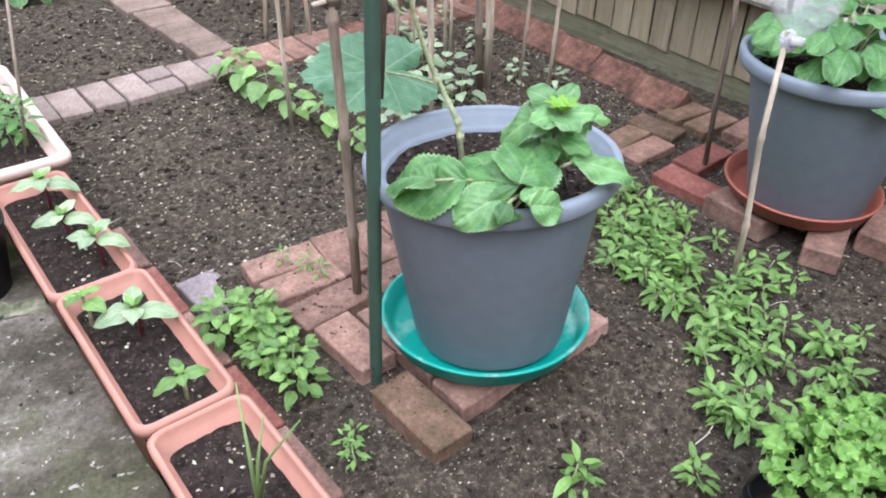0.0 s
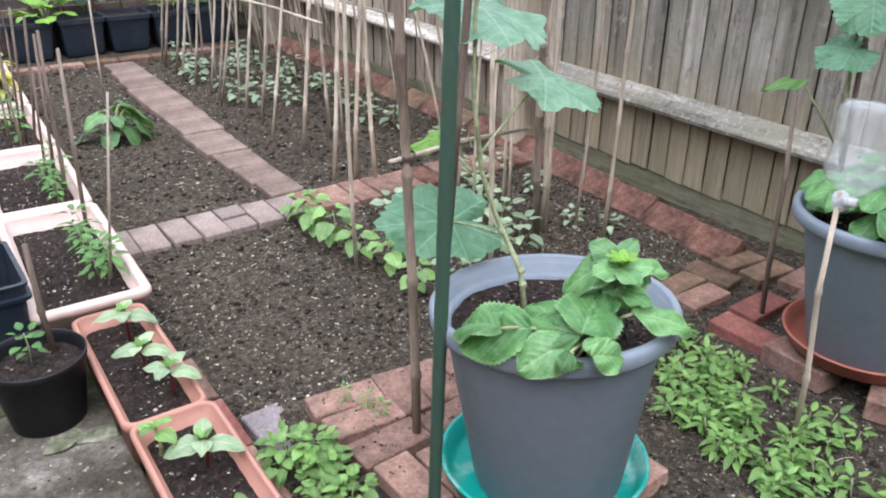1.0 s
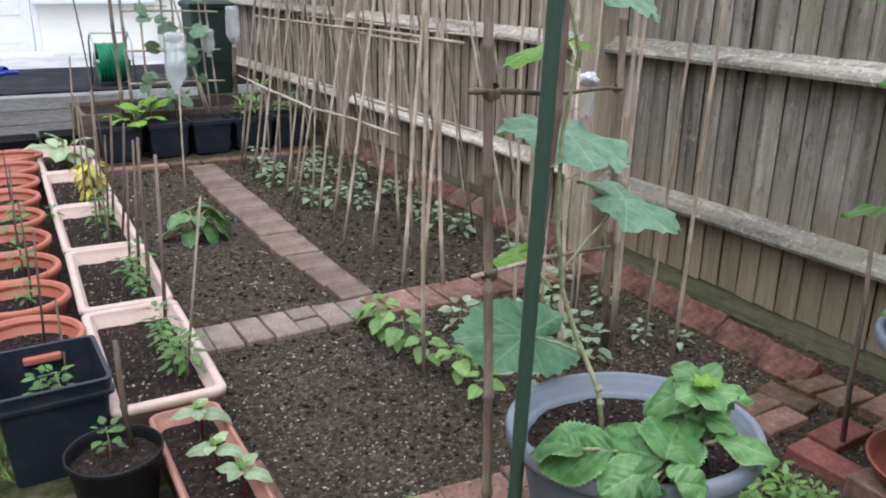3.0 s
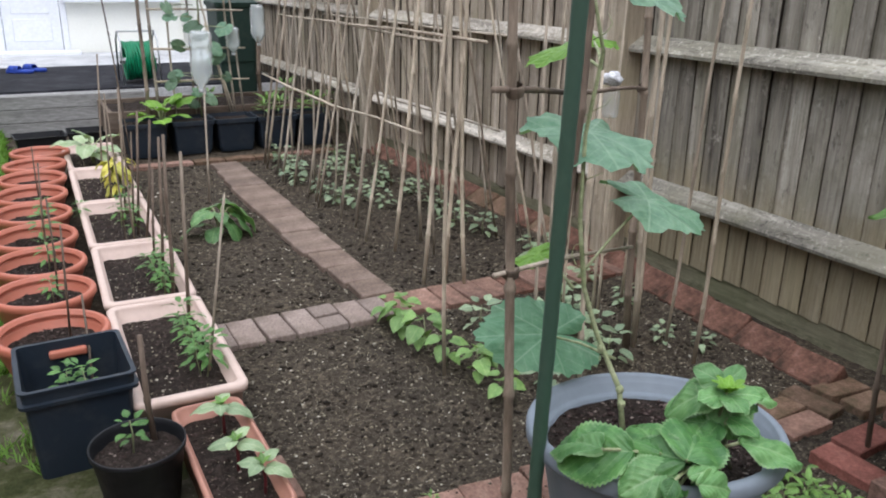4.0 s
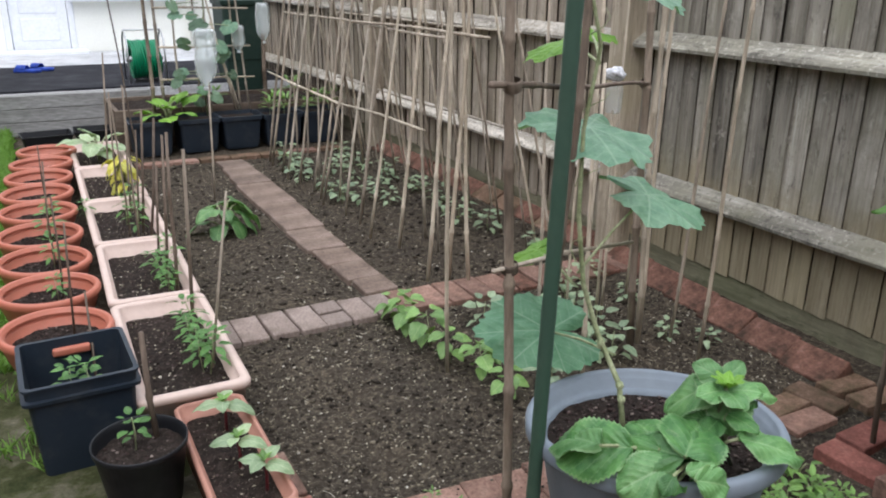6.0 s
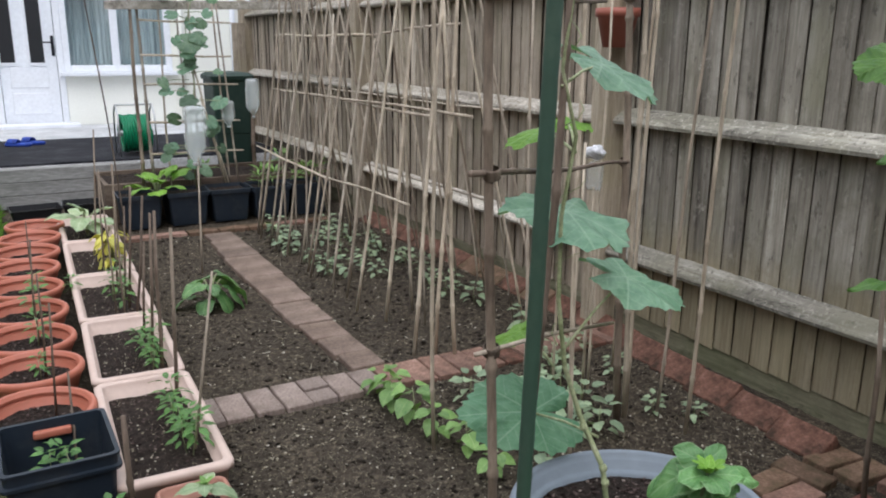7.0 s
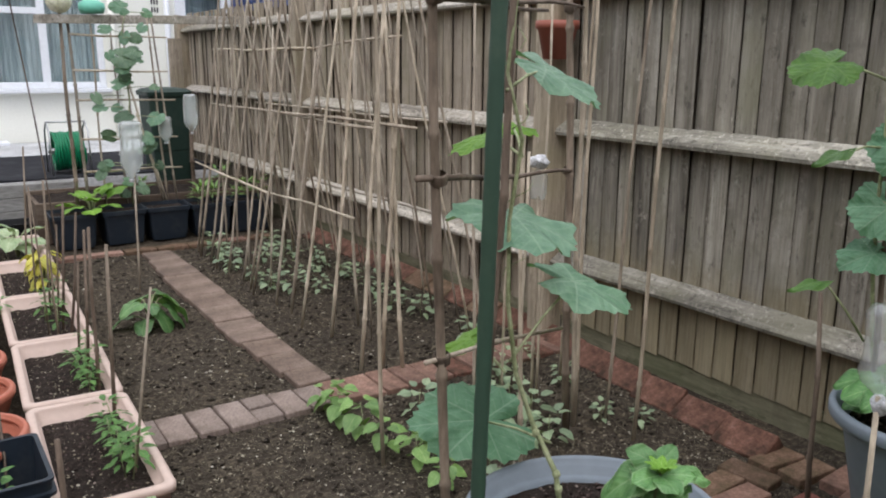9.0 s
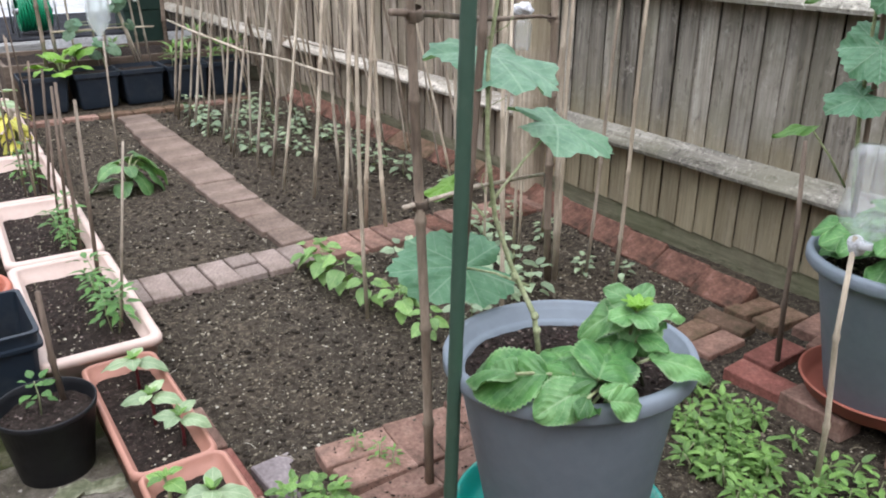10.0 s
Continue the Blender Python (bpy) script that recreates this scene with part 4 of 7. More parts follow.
def fence_panel(y0, y1, label):
    f = thing("fence", label, "fence", at(FX, y0, 0), "fence panels along the garden")
    span = y1 - y0
    count = round(span / 0.095)
    for k in range(count):
        y = span * (k + 0.5) / count + rng.uniform(-0.002, 0.002) + (0.039 if y0 == -2.96 else 0.0)
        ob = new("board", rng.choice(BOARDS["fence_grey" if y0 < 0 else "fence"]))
        ob.parent = f
        ob.matrix_local = at(0.004, y, 0.088 + rng.uniform(-0.005, 0.005) + (0.014 * (y0 + y) if y0 == -2.96 else 0.0), rng.uniform(-1.2, 1.2), rng.uniform(-0.15, 0.15), rng.uniform(-0.25, 0.25))
    # added sheet: hides the sky in the gaps, its dark colour stands for shade
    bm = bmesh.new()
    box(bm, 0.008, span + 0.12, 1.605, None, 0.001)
    part("backing", bm, "gap_shade", f).matrix_local = at(0.026, span / 2, 0.1)
    for z in (0.362, 0.975, 1.572):
        # arris rail: a three-cornered timber, its nose towards the garden
        bm = bmesh.new()
        n_cut = max(2, int(span / 0.25))
        rings = []
        for k in range(n_cut + 1):
            wob = [0.003 * noise.noise((k * 0.7, z * 9 + y0, q)) for q in range(4)]
            rings.append([Vector((px, span * k / n_cut, pz)) for px, pz in ((0.0, 0.06 + wob[0]), (-0.072 + wob[1], 0.016 + wob[2]), (-0.08 + wob[1], 0.004 + wob[2]), (-0.076 + wob[1], -0.01 + wob[2]), (0.0, -0.016 + wob[3]))])
        loft(bm, rings)
        ob = part("rail", bm, "rail_grey" if y0 < 0 else "rail", f)
        ob.matrix_local = at(-0.004, 0, z + rng.uniform(-0.004, 0.004))
    bm = bmesh.new()
    box(bm, 0.035, span, 0.17, None, 0.004)
    ob = part("gravel_board", bm, "gravel_board", f, "green-stained gravel board")
    ob.matrix_local = at(0.022, span / 2, -0.075)
    return f


for y0, y1 in ((-4.6, -3.08), (-2.96, -0.055), (0.055, 2.785), (2.895, 5.85)):
    fence_panel(y0, y1, "weathered grey-brown featheredge board fence panel")
for y in (-3.02, 0.0, 2.84, 5.9):
    bm = bmesh.new()
    box(bm, 0.12, 0.115, 1.82, None, 0.006, 2)
    for v in bm.verts:
        if v.co.z > 1.8:
            v.co.z -= 0.02 * (1 if v.co.x > 0 else 0)
    ob = part("fence_post", bm, "post")
    ob.matrix_world = at(1.288, y, -0.08)
    tagged(ob, "square weathered timber fence post with pale face", "fence post", "fence posts")
bm = bmesh.new()
box(bm, 0.02, 0.14, 1.5, None, 0.003)
box(bm, 0.05, 1.5, 0.08, at(0.035, -0.6, 0.9), 0.004)
end = part("fence_return", bm, "fence")
end.matrix_world = at(1.17, 5.75, 0.0, 88)
tagged(end, "short weathered timber return at the far fence corner", "fence")

# ---- house and raised patio ----
HY, DECK = 8.2, 0.28
patio = thing("patio", "raised patio edged with grey sleepers", "patio", kind="structure")
bm = bmesh.new()
box(bm, 9.0, 3.55, 0.34, at(-3.3, 6.4, -0.06), 0.005)
part("slab", bm, "pale_slab", patio, "pale grey paving")
for k, z in enumerate((-0.05, 0.06, 0.17)):
    for i in range(4):
        bm = bmesh.new()
        box(bm, 1.9, 0.14, 0.108, None, 0.008, 2)
        ob = part("sleeper", bm, "sleeper", patio)
        ob.matrix_local = at(-1.05 - 1.91 * i + 0.25 * (k % 2), 4.56, z)

house = thing("house", "cream rendered house with white plastic door and windows", "house", at(0, HY, 0))


def wall_block(x0, x1, z0, z1):
    bm = bmesh.new()
    box(bm, x1 - x0, 0.25, z1 - z0, at((x0 + x1) / 2, 0.125, z0))
    part("wall", bm, "cream_wall", house)


DOOR = (-1.12, -0.34, 0.2, 2.15)
WIN = (-0.36, 0.95, 0.93, 2.2)
WIN2 = (1.87, 2.63, 1.25, 2.24)
wall_block(-7, DOOR[0], 0.0, 5.2)
wall_block(DOOR[0], WIN[0] + 0.02, 2.2, 5.2)
wall_block(WIN[0] + 0.02, WIN[1], 2.2, 5.2)
wall_block(WIN[0] + 0.02, WIN[1], 0.0, 0.93)
wall_block(WIN[1], WIN2[0], 0.0, 5.2)
wall_block(WIN2[0], WIN2[1], 0.0, WIN2[2])
wall_block(WIN2[0], WIN2[1], WIN2[3], 3.1)
wall_block(WIN2[1], 2.95, 0.0, 3.1)
bm = bmesh.new()
box(bm, 9.0, 4.0, 0.12, at(-2.5, 1.6, 5.2, 0, 24), 0.01)
part("roof", bm, "roof", house)
bm = bmesh.new()
box(bm, 9.9, 0.03, 0.025, at(-2.05, -0.015, 2.27), 0.004)
part("drip_band", bm, "cream_wall", house, "projecting cream drip band")


def frame_bars(parent, x0, x1, z0, z1, bars, width=0.06, depth=0.07, name="window_frame"):
    bm = bmesh.new()
    for a, b in ((x0, x0 + width), (x1 - width, x1)):
        box(bm, b - a, depth, z1 - z0, at((a + b) / 2, 0.02, z0), 0.006)
    for a, b in ((z0, z0 + width), (z1 - width, z1)):
        box(bm, x1 - x0 - 2 * width, depth - 0.006, b - a, at((x0 + x1) / 2, 0.02, a), 0.006)
    for kind, p, lo, hi in bars:
        if kind == "v":
            box(bm, width * 1.2, depth - 0.003, hi - lo, at(p, 0.02, lo), 0.006)
        else:
            box(bm, hi - lo, depth - 0.004, width, at((lo + hi) / 2, 0.02, p), 0.006)
    return part(name, bm, "upvc", parent)


win = new("window")
win.parent = house
frame_bars(win, WIN[0] + 0.02, WIN[1], WIN[2], WIN[3], [("v", 0.27, 0.99, 2.14), ("h", 1.81, -0.28, 0.23)], 0.075)
bm = bmesh.new()
box(bm, 1.38, 0.16, 0.05, at(0.3, -0.06, WIN[2] - 0.052), 0.01, 2)
part("window_sill", bm, "upvc", win)
for x0, x1, z0, z1 in ((-0.27, 0.23, 1.0, 1.81), (-0.27, 0.23, 1.87, 2.13), (0.31, 0.88, 1.0, 2.13)):
    bm = bmesh.new()
    box(bm, x1 - x0 + 0.03, 0.008, z1 - z0 + 0.03, at((x0 + x1) / 2, 0.03, z0 - 0.015))
    part("pane", bm, "glass", win).visible_shadow = False
for x0, x1, z0, z1 in ((-0.29, 0.24, 0.99, 2.14), (0.3, 0.9, 0.99, 2.14)):
    bm = bmesh.new()
    nseg = 40
    cols = []
    for i in range(nseg + 1):
        s = i / nseg
        dy = 0.2 + 0.018 * math.sin(s * 62) + 0.01 * math.sin(s * 23)
        cols.append((bm.verts.new((x0 + (x1 - x0) * s, dy, z0)), bm.verts.new((x0 + (x1 - x0) * s, dy, z1))))
    for p, q in zip(cols, cols[1:]):
        bm.faces.new((p[0], q[0], q[1], p[1]))
    part("curtain", bm, "curtain", win, "grey net curtain in folds", smooth=True)
# near-black sheet behind the window, its colour stands for the dim room
bm = bmesh.new()
box(bm, 1.5, 0.02, 1.4, at(0.3, 0.6, 0.9))
part("dark_room_wall", bm, "plinth", win)

win2 = new("window")
win2.parent = house
frame_bars(win2, *WIN2, [], 0.14)
bm = bmesh.new()
box(bm, 0.52, 0.008, 0.75, at(2.25, 0.03, 1.37))
part("pane", bm, "glass", win2).visible_shadow = False
bm = bmesh.new()
box(bm, 0.7, 0.02, 0.97, at(2.25, 0.22, 1.26))
part("curtain", bm, "curtain", win2)

door = new("door")
door.parent = house
frame_bars(door, DOOR[0], DOOR[1] - 0.0, DOOR[2], 2.2, [], 0.07, 0.08, "door_frame")
bm = bmesh.new()
box(bm, 0.63, 0.05, 1.87, at(-0.73, 0.045, DOOR[2] + 0.06), 0.006)
for z in (0.3, 0.62):
    box(bm, 0.42, 0.012, 0.26, at(-0.73, 0.018, DOOR[2] + z - 0.08), 0.006)
part("door_leaf", bm, "upvc", door, "white panelled door leaf")
for x in (-0.945, -0.625):
    bm = bmesh.new()
    box(bm, 0.2, 0.02, 1.02, at(x, 0.012, 1.0), 0.01, 2)
    part("glass_surround", bm, "upvc", door)
    bm = bmesh.new()
    box(bm, 0.155, 0.012, 0.94, at(x, 0.002, 1.04), 0.004)
    part("door_pane", bm, "door_glass", door, "dark glazed slot")
bm = bmesh.new()
box(bm, 0.035, 0.012, 0.24, at(-0.445, 0.012, 1.12), 0.005)
tube(bm, [(-0.445, 0.0, 1.28), (-0.445, -0.045, 1.28), (-0.55, -0.05, 1.28)], 0.009)
part("handle", bm, "plinth", door, "dark lever handle on a long plate", smooth=True)
bm = bmesh.new()
box(bm, 1.0, 0.3, 0.06, at(-0.75, -0.2, DECK - 0.02), 0.01, 2)
part("door_step", bm, "upvc", door, "pale door step")

pipe = new("downpipe")
pipe.parent = house
bm = bmesh.new()
tube(bm, [(1.41, -0.03, 5.1), (1.415, -0.03, 3.4), (1.4, -0.03, 2.25)], 0.009, 6)
part("cable", bm, "black", pipe, "thin black cable down the wall", smooth=True)
bm = bmesh.new()
tube(bm, [(1.72, -0.08, 2.55), (1.93, -0.08, 2.66), (2.57, -0.08, 2.95), (2.9, -0.08, 3.1)], 0.016, 8)
part("branch_pipe", bm, "sleeper", pipe, "grey pipe slanting up the wall", smooth=True)
bm = bmesh.new()
lathe(bm, [(0.045, 2.42), (0.05, 2.47), (0.1, 2.56), (0.105, 2.64), (0.125, 2.65), (0.13, 2.71), (0.11, 2.715), (0.09, 2.6)], 16, at(1.05, -0.12))
part("hopper", bm, "sleeper", pipe, "pale hopper head", smooth=True)
bm = bmesh.new()
tube(bm, [(1.05, -0.1, 2.45), (1.05, -0.1, 0.3)], 0.042, 12)
part("pipe", bm, "cream_wall", pipe, "cream painted pipe", smooth=True)
bm = bmesh.new()
tube(bm, [(1.62, -0.07, 2.95), (1.6, -0.08, 2.7), (1.66, -0.08, 2.42)], [0.03, 0.04, 0.055], 10)
part("lamp_arm", bm, "black", pipe, "black bracket", smooth=True)
bm = bmesh.new()
tube(bm, [(1.75, -0.05, 2.6), (1.75, -0.05, 0.3)], 0.035, 12)
part("pipe", bm, "upvc", pipe, smooth=True)
for x in (1.12, 1.58):
    vent = new("air_vent")
    vent.parent = house
    for i in range(3):
        for k in range(2):
            bm = bmesh.new()
            box(bm, 0.018, 0.008, 0.06, at(x + 0.035 * i, -0.004, 1.88 + 0.1 * k))
            part("slot", bm, "plinth", vent)

bm = bmesh.new()
box(bm, 4.4, 1.84, 0.02, None, 0.006, 2)
mat_ob = part("rubber_mat", bm, "plinth")
mat_ob.matrix_world = at(-1.0, 5.55, DECK)
tagged(mat_ob, "dark rubber mat along the patio edge", "mat")
for dx, dy, turn in ((0, 0.0, 62), (0.13, 0.12, 48)):
    slip = thing("slipper", "blue rubber garden slipper on the patio", "shoe", at(-0.99 + dx, 5.98 + dy, DECK + 0.02, turn), "pair of blue slippers")
    bm = bmesh.new()
    loft(bm, [rect_ring(0.046, 0.125, 0.044, 0.0, 6), rect_ring(0.05, 0.13, 0.048, 0.008, 6), rect_ring(0.05, 0.13, 0.048, 0.024, 6), rect_ring(0.044, 0.124, 0.042, 0.03, 6)])
    part("sole", bm, "mat", slip, smooth=True)
    bm = bmesh.new()
    arch = []
    for k in range(7):
        a = math.pi * k / 6
        arch.append([Vector((0.05 * math.cos(a) * q, y, 0.02 + 0.05 * math.sin(a) * q)) for q, y in ((1.0, 0.0), (1.0, 0.095), (0.9, 0.095), (0.9, 0.0))])
    loft(bm, arch)
    part("strap", bm, "mat", slip, smooth=True)

# blue canopy beyond the fence
gz = thing("gazebo", "blue tarpaulin gazebo beyond the fence", "gazebo", at(3.3, 6.3, 0))


def tarp_sheet(name, rows, mat, label=""):
    """A slack sheet between rows of points, with creases."""
    bm = bmesh.new()
    made = []
    for k in range(13):
        s = k / 12 * (len(rows) - 1)
        i = min(int(s), len(rows) - 2)
        ring = []
        for j in range(41):
            u = j / 40 * (len(rows[0]) - 1)
            q = min(int(u), len(rows[0]) - 2)
            a = Vector(rows[i][q]).lerp(Vector(rows[i][q + 1]), u - q)
            b = Vector(rows[i + 1][q]).lerp(Vector(rows[i + 1][q + 1]), u - q)
            p = a.lerp(b, s - i)
            p += Vector((noise.noise(p * 1.7), 0.4 * noise.noise(p * 1.9 + Vector((5, 0, 0))), noise.noise(p * 2.6 + Vector((0, 9, 0))))) * 0.07
            ring.append(bm.verts.new(p))
        made.append(ring)
    for a, b in zip(made, made[1:]):
        for j in range(40):
            bm.faces.new((a[j], a[j + 1], b[j + 1], b[j]))
    bmesh.ops.solidify(bm, geom=bm.faces[:], thickness=0.012)
    return part(name, bm, mat, gz, label, smooth=True)


EAVE = [(-0.7, -3.6, 1.93), (-0.7, -2.95, 2.1), (-0.7, -2.3, 2.18), (-0.7, -1.0, 2.15), (-0.7, 0.3, 2.06), (-0.7, 2.9, 2.14)]
CREST = [(0.1, -3.3, 2.1), (0.1, -2.7, 2.38), (0.1, -2.0, 2.54), (0.1, -1.0, 2.6), (0.1, 0.3, 2.62), (0.1, 2.7, 2.66)]
tarp_sheet("side_sheet", [[(-0.72, y, 1.2) for _, y, _ in EAVE], EAVE], "tarp", "deep blue side sheet")
tarp_sheet("canopy", [[(x, y, z + 0.01) for x, y, z in EAVE], CREST], "tarp_top", "pale blue top sheet, sky light in its colour")
tarp_sheet("back_sheet", [[(0.9, y, 1.2) for _, y, _ in CREST], [(0.12, y, z - 0.01) for _, y, z in CREST]], "tarp")
for a, b in ((-0.66, -3.5), (0.8, -3.5), (0.8, 2.8), (-0.66, 2.8)):
    bm = bmesh.new()
    tube(bm, [(a, b, -0.06), (a, b, 1.95)], 0.025, 8)
    part("pole", bm, "grey_metal", gz, smooth=True)

# ---- containers ----
def trough(name, label, m, hx, hy, h, mat, group, rim=0.016, soil=0.035):
    t = thing(name, label, "planter", m, group)
    bm = bmesh.new()
    r = 0.03
    loft(bm, [rect_ring(hx * 0.86, hy * 0.95, r, 0), rect_ring(hx - 0.012, hy - 0.012, r, h - 0.028), rect_ring(hx, hy, r, h - 0.024), rect_ring(hx + 0.001, hy + 0.001, r, h - 0.006),
              rect_ring(hx - 0.005, hy - 0.005, r, h), rect_ring(hx - rim + 0.003, hy - rim + 0.003, r * 0.8, h), rect_ring(hx - rim, hy - rim, r * 0.8, h - 0.006),
              rect_ring(hx - rim - 0.003, hy - rim - 0.003, r * 0.8, h - 0.03), rect_ring(hx - rim - 0.011, hy - rim - 0.011, r * 0.7, h - 0.0315), rect_ring(hx - rim - 0.018, hy - rim - 0.016, r * 0.7, 0.03)])
    part("body", bm, mat, t, smooth=True)
    bm = bmesh.new()
    crumbly(bm, hx - rim - 0.004, hy - rim - 0.004, h - soil)
    part("compost", bm, "compost", t, "dark compost", smooth=True)
    bm = bmesh.new()
    crumbs(bm, (-hx + rim + 0.02, -hy + rim + 0.02, hx - rim - 0.02, hy - rim - 0.02), int(hx * hy * 9000), 0.002, 0.007, lambda x, y: h - soil + 0.002)
    tagged(part("loose_compost", bm, "crumb", t), kind="stuff")
    bm = bmesh.new()
    crumbs(bm, (-hx + rim + 0.02, -hy + rim + 0.02, hx - rim - 0.02, hy - rim - 0.02), int(hx * hy * 3200), 0.0015, 0.006, lambda x, y: h - soil + 0.005)
    tagged(part("grit", bm, "pebble", t), kind="stuff")
    return t


def row_x(y):
    return -0.842 + 0.033 * (y + 0.4)


ROW_TURN = -1.9
for y, ln in ((-0.42, 0.74), (0.31, 0.69), (1.03, 0.72), (1.79, 0.77), (2.56, 0.74)):
    trough("planter_trough", "pale peach plastic trough filled with compost", at(row_x(y), y, -0.005, ROW_TURN + rng.uniform(-0.8, 0.8)), 0.158, ln / 2, 0.165, "cream", "pale troughs in a row", 0.027, 0.055)
for y, ln, tall in ((-1.06, 0.272, 0.135), (-1.568, 0.232, 0.145), (-2.04, 0.232, 0.145)):
    trough("planter_trough", "faded terracotta plastic trough of dark compost", at(-0.828, y, -0.004, -0.6), 0.095, ln, tall, "peach", "small terracotta troughs in a row", 0.012, 0.045)


def round_pot(name, label, m, r0, r1, h, mat, group="", lip=0.022, soil=0.04, wall=0.008, category="plant pot", compost="compost", neck=0.0):
    """A tapering pot with a rolled lip; neck: the body's radius just under the lip."""
    t = thing(name, label, category, m, group)
    neck = neck or r1 - 0.012
    bm = bmesh.new()
    lathe(bm, [(0.0, 0.0), (r0 * 0.96, 0.0), (r0, 0.008), (neck, h - lip - 0.012), (neck + 0.005, h - lip - 0.004), (r1 - 0.005, h - lip), (r1, h - lip + 0.007), (r1, h - 0.009), (r1 - 0.003, h - 0.003), (r1 - 0.008, h), (r1 - wall - 0.006, h),
               (r1 - wall - 0.009, h - 0.004), (r1 - wall - 0.013, h - 0.4 * lip), (r1 - wall - 0.017, h - 0.46 * lip), (neck + 0.002, h - lip + 0.002), (neck - 0.004, h - lip), (neck - 0.009, h - lip - 0.001), (neck - 0.012, h - lip - 0.006), (r0 + (neck - r0) * 0.5 - 0.012, h * 0.5), (0, h * 0.45)], 64)
    part("body", bm, mat, t, smooth=True)
    rs = neck - 0.01 - (neck - r0) * max(0.0, soil - lip) / h
    bm = bmesh.new()
    crumbly(bm, rs + 0.002, rs + 0.002, h - soil, 0.016, 0.007, True)
    part("compost", bm, compost, t, "dark crumbly compost", smooth=True)
    bm = bmesh.new()
    crumbs(bm, (-rs, -rs, rs, rs), int(rs * rs * 36000), 0.002, 0.0075, lambda x, y: h - soil + 0.003, 0.7, rs - 0.008)
    tagged(rounded(part("loose_compost", bm, "crumb", t)), kind="stuff")
    return t


for i in range(9):
    y = -0.2 + 0.365 * i + rng.uniform(-0.012, 0.012)
    round_pot("plant_pot", "round terracotta plastic pot with a wide rim", at(-1.168 + 0.00027 * i ** 3, y, -0.005, 0, rng.uniform(-1.5, 1.5), rng.uniform(-1.5, 1.5)), 0.115, 0.174, 0.185, "terracotta", "terracotta pots in a row", 0.03, 0.058, 0.01)

MX, MY = -0.216, -1.9
bm = bmesh.new()
lathe(bm, [(0, 0.0), (0.185, 0.0), (0.2, 0.012), (0.212, 0.045), (0.219, 0.05), (0.219, 0.054), (0.211, 0.055), (0.2, 0.02), (0.186, 0.01), (0, 0.009)], 64)
saucer = part("saucer", bm, "turquoise", smooth=True)
saucer.matrix_world = at(-0.215, -1.884, 0.062, 0, -2.7, 1.6)
tagged(saucer, "turquoise plastic saucer with dried white scale", "saucer")
big = round_pot("plant_pot", "large blue-grey plastic pot on a turquoise saucer", at(MX, MY, 0.076, 0, -4.4, 1.1), 0.154, 0.241, 0.403, "grey_pot", "large blue-grey pots", 0.036, 0.048, 0.01, neck=0.211)
PX, PY = 0.825, -2.015
bm = bmesh.new()
lathe(bm, [(0, 0.0), (0.17, 0.0), (0.184, 0.012), (0.197, 0.044), (0.203, 0.047), (0.204, 0.05), (0.201, 0.052), (0.196, 0.052), (0.182, 0.018), (0.17, 0.009), (0, 0.008)], 64)
saucer2 = part("saucer", bm, "saucer_red", smooth=True)
saucer2.matrix_world = at(0.828, -1.995, 0.052)
tagged(saucer2, "red-brown plastic saucer on bricks", "saucer")
round_pot("plant_pot", "large blue-grey plastic pot in a red-brown saucer", at(PX, PY, 0.062, 0, -1.5, -0.6), 0.15, 0.245, 0.405, "grey_pot", "large blue-grey pots", 0.036, 0.06, 0.01, neck=0.212)

pot = thing("plant_pot", "small black plastic pot with a pepper seedling", "plant pot", at(-1.034, -1.014, 0.0))
bm = bmesh.new()
lathe(bm, [(0.0, 0.0), (0.08, 0.0), (0.083, 0.006), (0.108, 0.172), (0.112, 0.174), (0.1135, 0.188), (0.1115, 0.19), (0.109, 0.188), (0.106, 0.17), (0.09, 0.06), (0, 0.05)], 48)
part("body", bm, "black", pot, smooth=True)
bm = bmesh.new()
crumbly(bm, 0.104, 0.104, 0.153, 0.016, 0.007, True)
part("compost", bm, "compost", pot, "dark crumbly compost", smooth=True)
bm = bmesh.new()
crumbs(bm, (-0.1, -0.1, 0.1, 0.1), 220, 0.002, 0.006, lambda x, y: 0.156, 0.7, 0.095)
tagged(part("loose_compost", bm, "crumb", pot), kind="stuff")

# crate; an added terracotta block stands for the pot seen through its hand slot
crate = thing("storage_crate", "deep blue-black plastic crate used as a planter", "crate", at(-1.137, -0.651, 0.0, 1))
bm = bmesh.new()
loft(bm, [rect_ring(0.116, 0.127, 0.02, 0), rect_ring(0.131, 0.142, 0.02, 0.222), rect_ring(0.144, 0.155, 0.02, 0.224), rect_ring(0.145, 0.156, 0.02, 0.234), rect_ring(0.135, 0.146, 0.02, 0.236),
          rect_ring(0.136, 0.147, 0.02, 0.262), rect_ring(0.142, 0.153, 0.02, 0.264), rect_ring(0.142, 0.153, 0.02, 0.27), rect_ring(0.13, 0.141, 0.016, 0.27), rect_ring(0.126, 0.137, 0.016, 0.2), rect_ring(0.115, 0.126, 0.016, 0.02)])
part("body", bm, "crate", crate, smooth=False)
bm = bmesh.new()
crumbly(bm, 0.122, 0.133, 0.125)
part("compost", bm, "compost", crate, smooth=True)
bm = bmesh.new()
box(bm, 0.1, 0.02, 0.024, at(0.0, 0.13, 0.222), 0.008, 3)
part("grip", bm, "terracotta", crate, "terracotta block for the pot seen through the hand slot", smooth=True)

